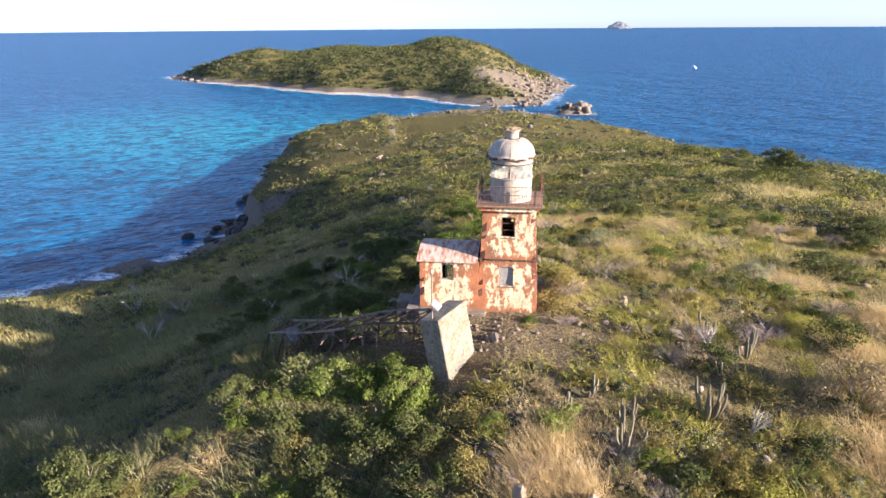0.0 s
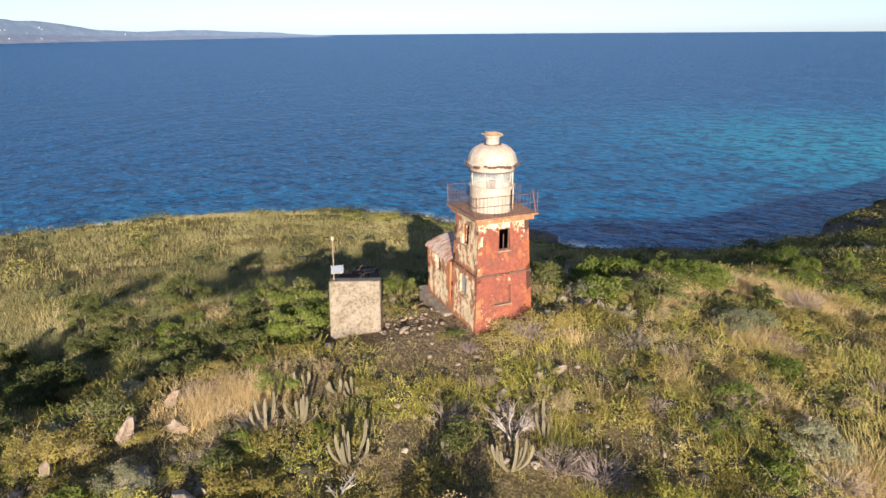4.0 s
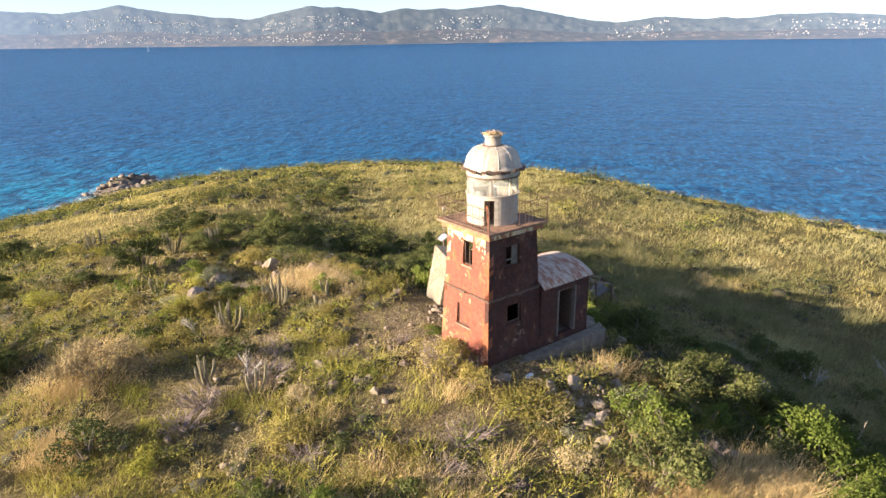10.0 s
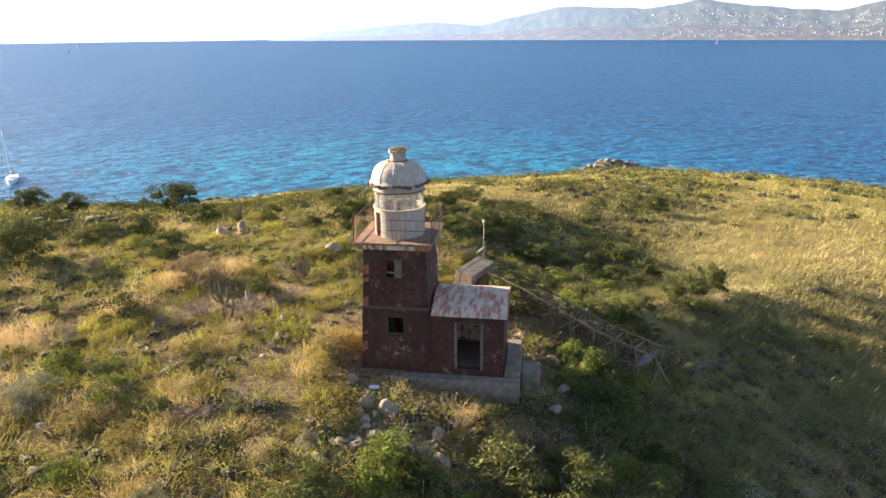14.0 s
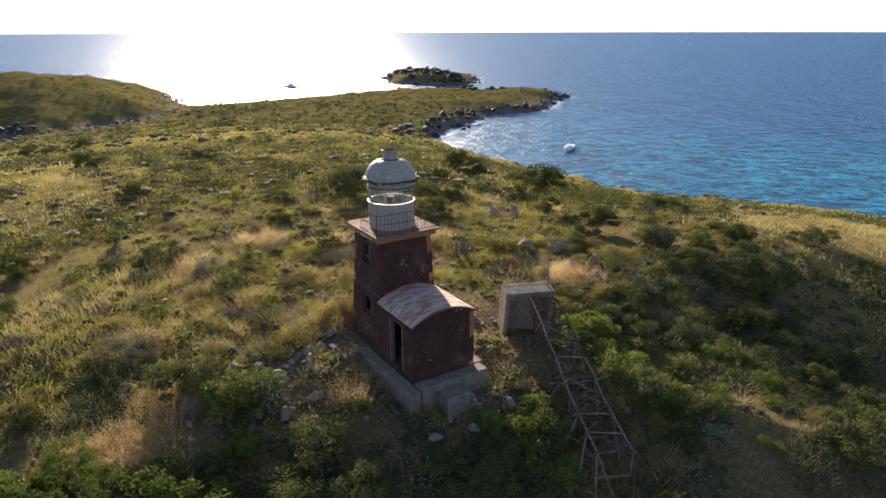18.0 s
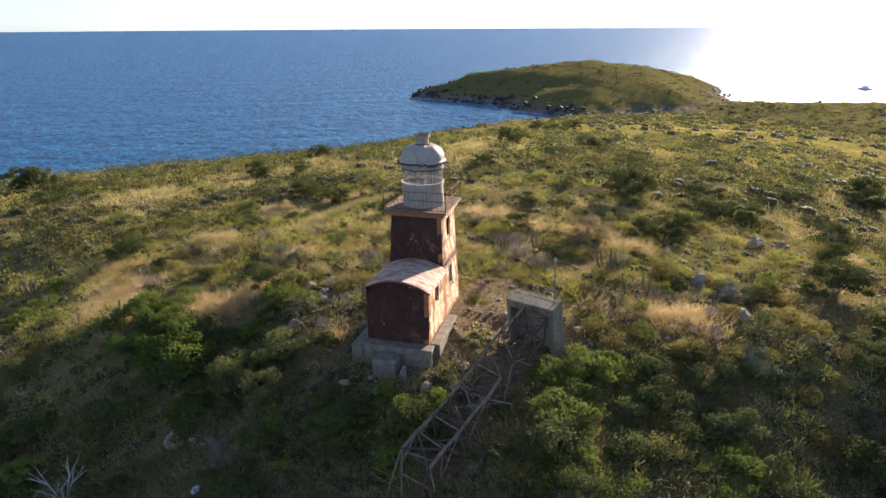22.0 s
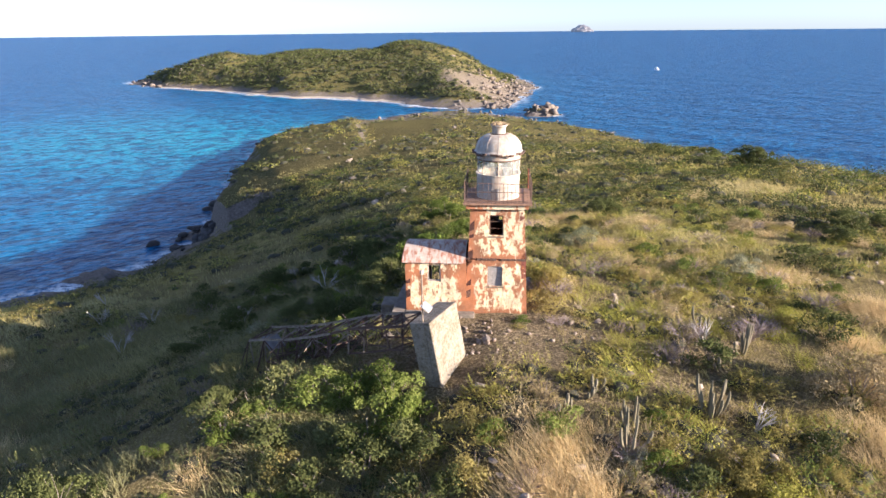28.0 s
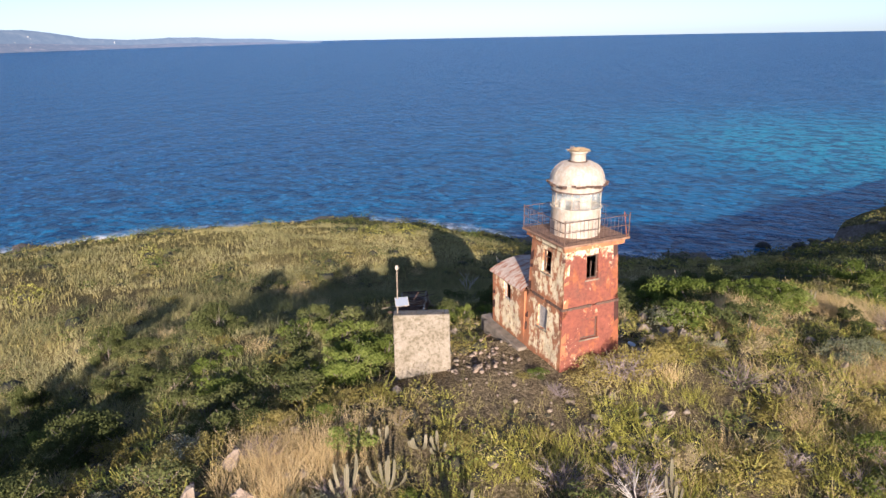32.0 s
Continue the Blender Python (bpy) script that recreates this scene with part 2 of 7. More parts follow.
def white_metal():
    """White-painted lantern iron, chalky, with rust runs and grey grime."""
    m, n, l, b = material("white_painted_iron")
    fine, drip = tex(n, l, 6.0, 8, 0.65), tex(n, l, 3.0, 6, 0.6, stretch=(2.2, 2.2, 0.22))
    c = ramp(n, l, fine, [(0.25, (0.26, 0.210, 0.155)), (0.5, (0.38, 0.325, 0.260)), (0.8, (0.53, 0.475, 0.400))])
    runs = ramp(n, l, calc(n, l, "ADD", calc(n, l, "MULTIPLY", drip, 0.75), calc(n, l, "MULTIPLY", fine, 0.25)), [(0.49, (0, 0, 0)), (0.66, (0.75, 0.75, 0.75))])
    c = blend(n, l, runs, c, (0.36, 0.23, 0.14))
    l.new(c, b.inputs["Base Color"])
    b.inputs["Roughness"].default_value = 0.6
    bumped(n, l, b, fine, 0.4, 0.015)
    return m


lantern_white = white_metal()


def roof_sheet():
    m, n, l, b = material("rusty_roof_sheet")
    fine, streak = tex(n, l, 5.0, 8, 0.65), tex(n, l, 3.2, 7, 0.66, stretch=(1.8, 0.45, 1.0))
    c = ramp(n, l, fine, [(0.3, (0.37, 0.27, 0.205)), (0.7, (0.56, 0.45, 0.36))])
    c = blend(n, l, ramp(n, l, streak, [(0.47, (0, 0, 0)), (0.58, (0.9, 0.9, 0.9))]), c, (0.30, 0.11, 0.055))
    l.new(c, b.inputs["Base Color"])
    b.inputs["Roughness"].default_value = 0.85
    bumped(n, l, b, fine, 0.4, 0.02)
    return m


roof_rust = roof_sheet()


def concrete():
    m, n, l, b = material("weathered_concrete")
    fine, big, speck = tex(n, l, 9.0, 9, 0.7), tex(n, l, 1.3, 6, 0.65), tex(n, l, 7.5, 7, 0.72)
    c = ramp(n, l, fine, [(0.3, (0.175, 0.140, 0.100)), (0.7, (0.30, 0.250, 0.185))])
    c = blend(n, l, ramp(n, l, big, [(0.48, (0, 0, 0)), (0.62, (0.6, 0.6, 0.6))]), c, (0.17, 0.135, 0.09))
    lichen = calc(n, l, "ADD", calc(n, l, "MULTIPLY", speck, 0.75), calc(n, l, "MULTIPLY", big, 0.35))
    c = blend(n, l, ramp(n, l, lichen, [(0.555, (0, 0, 0)), (0.61, (0.75, 0.75, 0.75))]), c, (0.115, 0.090, 0.050))
    l.new(c, b.inputs["Base Color"])
    b.inputs["Roughness"].default_value = 0.92
    bumped(n, l, b, calc(n, l, "ADD", fine, calc(n, l, "MULTIPLY", speck, 0.6)), 0.8, 0.035)
    return m


concrete_old = concrete()
apron_grey = plain("apron_concrete", (0.20, 0.16, 0.12), 0.93, 0, 0.45, 3.0, 0.03)


def stone():
    m, n, l, b = material("grey_rock")
    info = n.new("ShaderNodeNewGeometry")
    fine, big = tex(n, l, 7.0, 9, 0.7, info.outputs["Position"]), tex(n, l, 0.8, 5, 0.6, info.outputs["Position"])
    c = ramp(n, l, fine, [(0.3, (0.19, 0.15, 0.11)), (0.55, (0.35, 0.285, 0.215)), (0.75, (0.52, 0.44, 0.35))])
    c = blend(n, l, ramp(n, l, big, [(0.45, (0, 0, 0)), (0.7, (0.7, 0.7, 0.7))]), c, (0.19, 0.12, 0.075))
    c = blend(n, l, calc(n, l, "MULTIPLY", info.outputs["Random Per Island"], 0.45), c, (0.20, 0.14, 0.10))
    l.new(c, b.inputs["Base Color"])
    b.inputs["Roughness"].default_value = 0.93
    bumped(n, l, b, fine, 0.8, 0.06)
    return m


rock_grey = stone()


def foliage(name, stops, through=0.3, clump=0.35):
    """Leaves: colour from leaf to leaf and from clump to clump, with light coming through."""
    m, n, l, b = material(name)
    info = n.new("ShaderNodeNewGeometry")
    ob = n.new("ShaderNodeObjectInfo")
    big = tex(n, l, clump, 3, 0.6, info.outputs["Position"])
    f = calc(n, l, "ADD", calc(n, l, "MULTIPLY", info.outputs["Random Per Island"], 0.28), calc(n, l, "MULTIPLY", calc(n, l, "SUBTRACT", big, 0.14), 1.0))
    f = calc(n, l, "ADD", f, calc(n, l, "MULTIPLY", calc(n, l, "SUBTRACT", ob.outputs["Random"], 0.5), 0.3))
    c = ramp(n, l, f, stops)
    l.new(c, b.inputs["Base Color"])
    b.inputs["Roughness"].default_value = 0.85
    b.inputs["Specular IOR Level"].default_value = 0.02
    t = n.new("ShaderNodeBsdfTranslucent")
    l.new(c, t.inputs[0])
    mix = n.new("ShaderNodeMixShader")
    mix.inputs[0].default_value = through
    l.new(b.outputs[0], mix.inputs[1])
    l.new(t.outputs[0], mix.inputs[2])
    l.new(mix.outputs[0], n["Material Output"].inputs[0])
    return m


leaf_green = foliage("bright_green_leaves", [(0.2, (0.070, 0.098, 0.019)), (0.6, (0.155, 0.185, 0.040)), (0.95, (0.29, 0.31, 0.09))])
leaf_dark = foliage("dark_green_leaves", [(0.2, (0.046, 0.056, 0.019)), (0.6, (0.115, 0.124, 0.042)), (0.95, (0.23, 0.22, 0.085))], 0.22)
leaf_olive = foliage("olive_scrub_leaves", [(0.2, (0.150, 0.125, 0.036)), (0.6, (0.315, 0.255, 0.078)), (0.95, (0.47, 0.38, 0.150))], 0.28)
leaf_yellow = foliage("yellow_green_leaves", [(0.2, (0.205, 0.200, 0.040)), (0.6, (0.400, 0.365, 0.080)), (0.95, (0.57, 0.50, 0.155))], 0.30)
leaf_dry = foliage("dry_scrub", [(0.2, (0.20, 0.150, 0.080)), (0.6, (0.355, 0.275, 0.145)), (0.95, (0.51, 0.41, 0.235))], 0.2)
leaf_pale = foliage("pale_grey_green_leaves", [(0.2, (0.145, 0.150, 0.085)), (0.6, (0.295, 0.285, 0.175)), (0.95, (0.50, 0.47, 0.33))], 0.2)
leaf_grey = foliage("grey_bare_scrub", [(0.2, (0.17, 0.125, 0.110)), (0.6, (0.28, 0.220, 0.195)), (0.95, (0.41, 0.34, 0.30))], 0.1)
grass_west = foliage("olive_straw_grass", [(0.15, (0.140, 0.130, 0.050)), (0.5, (0.305, 0.270, 0.112)), (0.9, (0.52, 0.445, 0.230))], 0.3, 0.12)
grass_dry = foliage("dry_grass", [(0.15, (0.22, 0.188, 0.065)), (0.5, (0.39, 0.325, 0.125)), (0.9, (0.58, 0.475, 0.235))], 0.35, 0.12)
grass_green = foliage("brow_grass", [(0.15, (0.090, 0.092, 0.040)), (0.5, (0.185, 0.178, 0.078)), (0.9, (0.36, 0.32, 0.165))], 0.25, 0.3)
grass_near = foliage("hilltop_grass", [(0.15, (0.175, 0.158, 0.050)), (0.5, (0.345, 0.290, 0.102)), (0.9, (0.58, 0.46, 0.22))], 0.25, 0.25)
grass_straw = foliage("straw_grass", [(0.2, (0.38, 0.27, 0.125)), (0.6, (0.56, 0.41, 0.20)), (0.95, (0.70, 0.55, 0.31))], 0.35, 0.3)
cactus_skin = foliage("grey_green_cactus", [(0.2, (0.11, 0.095, 0.060)), (0.6, (0.18, 0.155, 0.10)), (0.95, (0.29, 0.245, 0.17))], 0.0)

# ---- the land: a hill with the lighthouse on top, a cape, islets and the sea ----
SEA = -40.0
# azimuth, height 28 m out, 60 m out, 110 m out, distance of the shore
HILL_E = ((0, -0.8, -2.6, -9.4, 335), (14, -1.0, -3.8, -12.4, 250), (30, -1.5, -4.8, -13.6, 205), (50, -2.2, -4.6, -13.0, 205), (67, -3.2, -5.6, -11.0, 255),
          (80, -4.0, -6.8, -12.8, 372), (88, -4.1, -7.7, -14.6, 408), (95, -4.3, -8.7, -16.4, 372), (101, -4.8, -10.0, -18.0, 318), (106, -5.4, -11.5, -20.5, 282), (108.5, -5.7, -12.3, -23.0, 232))
HILL_W = ((110, -6.0, -13.0, -25.5, 160), (119, -6.6, -15.4, -33.0, 131), (132, -6.8, -16.6, -34.8, 127), (142, -6.6, -15.4, -31.8, 140), (156, -6.0, -12.4, -26.0, 165),
          (176, -5.3, -10.4, -23.4, 172), (196, -4.8, -8.6, -20.8, 184), (213, -4.2, -6.0, -16.0, 220), (228, -5.2, -6.0, -13.6, 246))
HILL_S = ((240, -5.2, -6.0, -13.9, 246), (251, -3.9, -5.6, -14.4, 244), (265, -1.3, -6.5, -17.4, 206), (280, -1.2, -7.3, -19.0, 196), (297, -1.4, -8.6, -20.6, 190),
          (308, -1.5, -6.0, -17.0, 205), (319, -1.1, -3.6, -12.2, 265), (330, -0.9, -2.6, -9.2, 400), (342, -0.8, -2.4, -9.0, 430))
HILL = np.array(HILL_E + HILL_W + HILL_S, float)
# capes and islets by their shore lines: corners, height over the sea, breadth of the slope, breadth of the beach
CAPE_EAST = ((360, -40), (381, -25), (402, -3), (437, 11), (461, 50), (480, 80), (505, 72), (560, 30), (640, -20), (690, -90), (650, -150), (560, -170), (470, -150), (400, -130))
CAPE_SOUTH = ((209, -158), (232, -192), (256, -227), (285, -274), (274, -300), (273, -325), (284, -345), (304, -375), (327, -410), (352, -398), (400, -370), (440, -334), (442, -280), (430, -228), (440, -180), (430, -130), (380, -90), (280, -90), (205, -120))
SKERRY = ((478, -400), (520, -385), (566, -408), (606, -436), (585, -482), (530, -500), (490, -470), (462, -425))
ISLET = ((-312, 712), (-262, 648), (-204, 610), (-146, 552), (-91, 514), (-43, 488), (-7, 455), (21, 428), (58, 430), (84, 500), (104, 580), (114, 660), (108, 735), (60, 810), (-60, 835), (-200, 805), (-300, 765))
SHORES = ((CAPE_EAST, 29.0, 62.0, 0.0), (CAPE_SOUTH, 8.5, 22.0, 0.0), (SKERRY, 11.0, 13.0, 0.0), (ISLET, 35.0, 58.0, 9.0))
# further mounds: middle x, y, half lengths, turn, height over the sea
MOUNDS = ((0, 640, 84, 150, 8, 41), (-200, 690, 70, 70, 0, 32), (78, 384, 13, 9, 10, 3.5), (-67, -233, 17, 6, 27, 3.2))


def inland(x, y, corners):
    """Metres from the shore line: positive inside it."""
    best, inside = np.full(x.shape, 1e9), np.zeros(x.shape, bool)
    for (ax, ay), (bx, by) in zip(corners, corners[1:] + corners[:1]):
        dx, dy = bx - ax, by - ay
        t = np.clip(((x - ax) * dx + (y - ay) * dy) / (dx * dx + dy * dy), 0, 1)
        best = np.minimum(best, np.hypot(x - ax - t * dx, y - ay - t * dy))
        if ay != by:
            inside ^= ((ay > y) != (by > y)) & (x < ax + (y - ay) * dx / dy)
    return np.where(inside, best, -best)


def hermite(t, a, b, ma, mb):
    return a * (2 * t**3 - 3 * t**2 + 1) + ma * (t**3 - 2 * t**2 + t) + b * (3 * t**2 - 2 * t**3) + mb * (t**3 - t**2)


def smooth_land(x, y):
    """Height of the land without its small roughness."""
    x, y = np.asarray(x, float), np.asarray(y, float)
    r, az = np.hypot(x, y), np.degrees(np.arctan2(y, x)) % 360
    cols = []
    for k in (1, 2, 3, 4):
        cols.append(sum(np.interp((az + d) % 360, HILL[:, 0], HILL[:, k], period=360) for d in (-3, 0, 3)) / 3)
    z28, z60, z110, shore = cols
    shore = shore * (1 + 0.05 * fbm(x, y, 70, 3, 3.0))
    m28, m60 = z60 / 60, (z110 - z28) / 82
    m110, ms = (SEA - z60) / (shore - 60), 1.05 * (SEA - z110) / (shore - 110)
    z = np.where(r < 28, z28 * (np.minimum(r, 28) / 28) ** 1.45, 0)
    t = np.clip((r - 28) / 32, 0, 1)
    z = np.where((r >= 28) & (r < 60), hermite(t, z28, z60, 1.2 * m28 * 32, m60 * 32), z)
    t = np.clip((r - 60) / 50, 0, 1)
    z = np.where((r >= 60) & (r < 110), hermite(t, z60, z110, m60 * 50, m110 * 50), z)
    t = np.clip((r - 110) / (shore - 110), 0, 1)
    z = np.where((r >= 110) & (r < shore), hermite(t, z110, SEA, m110 * (shore - 110), ms * (shore - 110)), z)
    side = np.clip(np.cos(np.radians(az - 155) * 1.5), 0, 1) * (abs((az - 155 + 180) % 360 - 180) < 60)
    z = z - 2.5 * side ** 0.7 * np.exp(-((r - 23) / 14.0) ** 2)          # the steep brow under the west side
    z = np.where(r >= shore, SEA - np.minimum((r - shore) * 0.15, 9), z)
    for corners, high, slope, sand in SHORES:
        d = inland(x, y, corners) + 9.0 * fbm(x, y, 34, 3, 9.0) + 2.5 * fbm(x, y, 9, 2, 4.0)
        zm = SEA + high * (1 - np.exp(-np.maximum(d - sand, 0) / slope)) + 0.10 * np.clip(d, 0, max(sand, 6))
        z = np.maximum(z, np.where(d > 0, zm, SEA - np.minimum(-d * 0.15, 9)))
    for cx, cy, a, b, turn, high in MOUNDS:
        c, s = math.cos(radians(turn)), math.sin(radians(turn))
        u, v = ((x - cx) * c + (y - cy) * s) / a, (-(x - cx) * s + (y - cy) * c) / b
        q = np.sqrt(u * u + v * v) * (1 + 0.16 * fbm(x, y, 55, 3, 9.0))
        zm = np.where(q < 1, SEA + high * (1 - np.minimum(q, 1) ** 1.9), SEA - np.minimum((q - 1) * 14, 9))
        z = np.maximum(z, zm)
    return z


def land(x, y):
    """Height of the ground."""
    x, y = np.asarray(x, float), np.asarray(y, float)
    z, r = smooth_land(x, y), np.hypot(x, y)
    up = z - SEA
    edge = np.clip(1 - up / 9, 0, 1) * (up > -3)
    az = np.degrees(np.arctan2(y, x)) % 360
    cliff = np.where((az > 96) & (az < 112) & (r > 130) & (r < 360), 19.0, np.where(r > 300, 5.0, 11.0))          # dark cliffs under the north cape
    soft = np.where((az > 112) & (az < 278) & (r < 320), 1.0, 0.5)          # gentle western shore, cliffs elsewhere
    z = np.where((up > 0) & (up < cliff), SEA + cliff * (np.maximum(up, 0) / cliff) ** soft, z)
    far = np.clip((r - 6) / 50, 0, 1)
    z = z + far * (1.0 * fbm(x, y, 26, 3, 5.0)) + np.clip((r - 380) / 100, 0, 1) * np.clip(up / 10, 0, 1) * 7 * fbm(x, y, 60, 4, 8.0) + np.clip((r - 5) / 10, 0.15, 1) * 0.35 * fbm(x, y, 4.0, 3, 2.0)
    return z + edge * 3.2 * fbm(x, y, 9, 3, 6.0)


def ground(x, y):
    return float(land(np.array([x]), np.array([y]))[0])


RINGS = np.concatenate([np.linspace(0.4, 60, 125), 60 * (880 / 60) ** np.linspace(0, 1, 170)[1:]])
ANG = np.linspace(0, 2 * np.pi, 560, endpoint=False)
gx, gy = np.outer(RINGS, np.cos(ANG)), np.outer(RINGS, np.sin(ANG))
gz = land(gx, gy)
na, nr = len(ANG), len(RINGS)
i, j = np.meshgrid(np.arange(nr - 1), np.arange(na), indexing="ij")
quads = np.stack([i * na + j, (i + 1) * na + j, (i + 1) * na + (j + 1) % na, i * na + (j + 1) % na], -1).reshape(-1, 4)
low = gz.ravel()[quads].max(axis=1) > SEA - 4
gverts = np.stack([gx.ravel(), gy.ravel(), gz.ravel()], -1)
ground_me = raw_mesh("ground", gverts, quads[low], True)


def ground_material():
    """Dry tropical hilltop: straw and green grass, bare soil on the top, rock near the water and sand on the beach."""
    m, n, l, b = material("hill_ground")
    where = n.new("ShaderNodeNewGeometry").outputs["Position"]
    big, mid = tex(n, l, 0.035, 5, 0.6, where), tex(n, l, 0.22, 6, 0.65, where)
    fine, grit = tex(n, l, 1.6, 8, 0.7, where), tex(n, l, 9.0, 6, 0.7, where)
    grass = ramp(n, l, mid, [(0.30, (0.13, 0.115, 0.032)), (0.45, (0.24, 0.20, 0.055)), (0.58, (0.37, 0.29, 0.09)), (0.75, (0.48, 0.37, 0.15))])
    green = ramp(n, l, fine, [(0.3, (0.13, 0.11, 0.032)), (0.6, (0.25, 0.205, 0.062)), (0.8, (0.37, 0.295, 0.10))])
    c = blend(n, l, ramp(n, l, big, [(0.42, (0, 0, 0)), (0.58, (1, 1, 1))]), grass, green)
    c = blend(n, l, ramp(n, l, fine, [(0.5, (0, 0, 0)), (0.75, (0.55, 0.55, 0.55))]), c, (0.30, 0.245, 0.11))
    west = n.new("ShaderNodeVectorMath")
    west.operation = "DISTANCE"
    west.inputs[1].default_value = (-75.0, -38.0, -12.0)
    l.new(where, west.inputs[0])
    meadow = calc(n, l, "ADD", calc(n, l, "DIVIDE", west.outputs["Value"], 100.0), calc(n, l, "MULTIPLY", calc(n, l, "SUBTRACT", mid, 0.5), 0.7))
    c = blend(n, l, ramp(n, l, meadow, [(0.45, (0.85, 0.85, 0.85)), (0.75, (0, 0, 0))]), c, ramp(n, l, fine, [(0.3, (0.14, 0.115, 0.037)), (0.6, (0.28, 0.23, 0.077)), (0.8, (0.42, 0.34, 0.13))]))
    # brown-green heath over the cape, its colour also darkened for the shaded slopes
    cape = n.new("ShaderNodeVectorMath")
    cape.operation = "DISTANCE"
    cape.inputs[1].default_value = (10.0, 205.0, -18.0)
    l.new(where, cape.inputs[0])
    heath = calc(n, l, "ADD", calc(n, l, "DIVIDE", cape.outputs["Value"], 200.0), calc(n, l, "MULTIPLY", calc(n, l, "SUBTRACT", mid, 0.5), 0.5))
    c = blend(n, l, ramp(n, l, heath, [(0.68, (0.92, 0.92, 0.92)), (0.95, (0, 0, 0))]), c, ramp(n, l, fine, [(0.36, (0.036, 0.032, 0.016)), (0.52, (0.120, 0.100, 0.044)), (0.68, (0.25, 0.20, 0.095))]))
    sep = n.new("ShaderNodeSeparateXYZ")
    l.new(where, sep.inputs[0])
    # bare soil on the top of the hill
    flat = n.new("ShaderNodeVectorMath")
    flat.operation = "LENGTH"
    off = n.new("ShaderNodeMapping")
    off.inputs["Location"].default_value, off.inputs["Scale"].default_value = (-1.6, 2.4, 0), (0.8, 0.8, 0)
    l.new(where, off.inputs[0])
    l.new(off.outputs[0], flat.inputs[0])
    bare = calc(n, l, "SUBTRACT", 1.0, calc(n, l, "DIVIDE", flat.outputs["Value"], 9.5))
    bare = calc(n, l, "ADD", bare, calc(n, l, "MULTIPLY", calc(n, l, "SUBTRACT", fine, 0.5), 2.2))
    soil = ramp(n, l, grit, [(0.3, (0.15, 0.105, 0.072)), (0.55, (0.33, 0.245, 0.170)), (0.75, (0.52, 0.40, 0.285))])
    c = blend(n, l, ramp(n, l, bare, [(0.25, (0, 0, 0)), (0.55, (0.85, 0.85, 0.85))]), c, soil)
    # leaf litter and weeds between the hilltop tufts, darkened to stand for shade
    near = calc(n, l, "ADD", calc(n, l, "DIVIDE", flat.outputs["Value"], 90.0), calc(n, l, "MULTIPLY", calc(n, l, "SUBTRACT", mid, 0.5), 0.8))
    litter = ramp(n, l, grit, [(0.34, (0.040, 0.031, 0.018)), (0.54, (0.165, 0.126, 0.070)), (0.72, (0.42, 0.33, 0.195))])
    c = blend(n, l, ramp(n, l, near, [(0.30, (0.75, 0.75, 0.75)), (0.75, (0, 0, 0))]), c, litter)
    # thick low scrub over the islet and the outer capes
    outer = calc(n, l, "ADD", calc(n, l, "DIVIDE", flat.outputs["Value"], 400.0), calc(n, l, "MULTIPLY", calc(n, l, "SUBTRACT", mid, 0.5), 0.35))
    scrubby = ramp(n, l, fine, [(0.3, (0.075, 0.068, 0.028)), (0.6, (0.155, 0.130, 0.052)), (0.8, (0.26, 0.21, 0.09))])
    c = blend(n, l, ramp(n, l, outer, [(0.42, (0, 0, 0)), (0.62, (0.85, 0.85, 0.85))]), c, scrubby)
    # rock and sand by the water
    high = calc(n, l, "ADD", sep.outputs[2], calc(n, l, "MULTIPLY", calc(n, l, "SUBTRACT", mid, 0.5), 14.0))
    rocky = ramp(n, l, calc(n, l, "DIVIDE", calc(n, l, "SUBTRACT", high, SEA), 7.0), [(0.35, (1, 1, 1)), (0.75, (0, 0, 0))])
    rockc = ramp(n, l, fine, [(0.3, (0.085, 0.070, 0.058)), (0.55, (0.20, 0.165, 0.135)), (0.75, (0.34, 0.29, 0.24))])
    c = blend(n, l, rocky, c, rockc)
    # bare rock where the slope is steep
    face = n.new("ShaderNodeSeparateXYZ")
    l.new(n.new("ShaderNodeNewGeometry").outputs["True Normal"], face.inputs[0])
    steep = calc(n, l, "ADD", face.outputs[2], calc(n, l, "MULTIPLY", calc(n, l, "SUBTRACT", mid, 0.5), 0.5))
    c = blend(n, l, ramp(n, l, steep, [(0.66, (1, 1, 1)), (0.80, (0, 0, 0))]), c, rockc)
    # granite flank of the islet
    flank = n.new("ShaderNodeVectorMath")
    flank.operation = "DISTANCE"
    flank.inputs[1].default_value = (76.0, 505.0, -31.0)
    l.new(where, flank.inputs[0])
    gran = calc(n, l, "ADD", calc(n, l, "DIVIDE", flank.outputs["Value"], 120.0), calc(n, l, "MULTIPLY", calc(n, l, "SUBTRACT", mid, 0.5), 1.2))
    c = blend(n, l, ramp(n, l, gran, [(0.38, (0.9, 0.9, 0.9)), (0.62, (0, 0, 0))]), c, ramp(n, l, fine, [(0.3, (0.12, 0.095, 0.07)), (0.7, (0.30, 0.24, 0.18))]))
    beach = n.new("ShaderNodeVectorMath")
    beach.operation = "DISTANCE"
    beach.inputs[1].default_value = (-128.0, 562.0, SEA)
    l.new(where, beach.inputs[0])
    sandy = calc(n, l, "MULTIPLY", calc(n, l, "LESS_THAN", beach.outputs["Value"], 158.0), calc(n, l, "LESS_THAN", sep.outputs[2], SEA + 1.2))
    c = blend(n, l, sandy, c, ramp(n, l, grit, [(0.3, (0.42, 0.34, 0.25)), (0.7, (0.55, 0.47, 0.36))]))
    l.new(c, b.inputs["Base Color"])
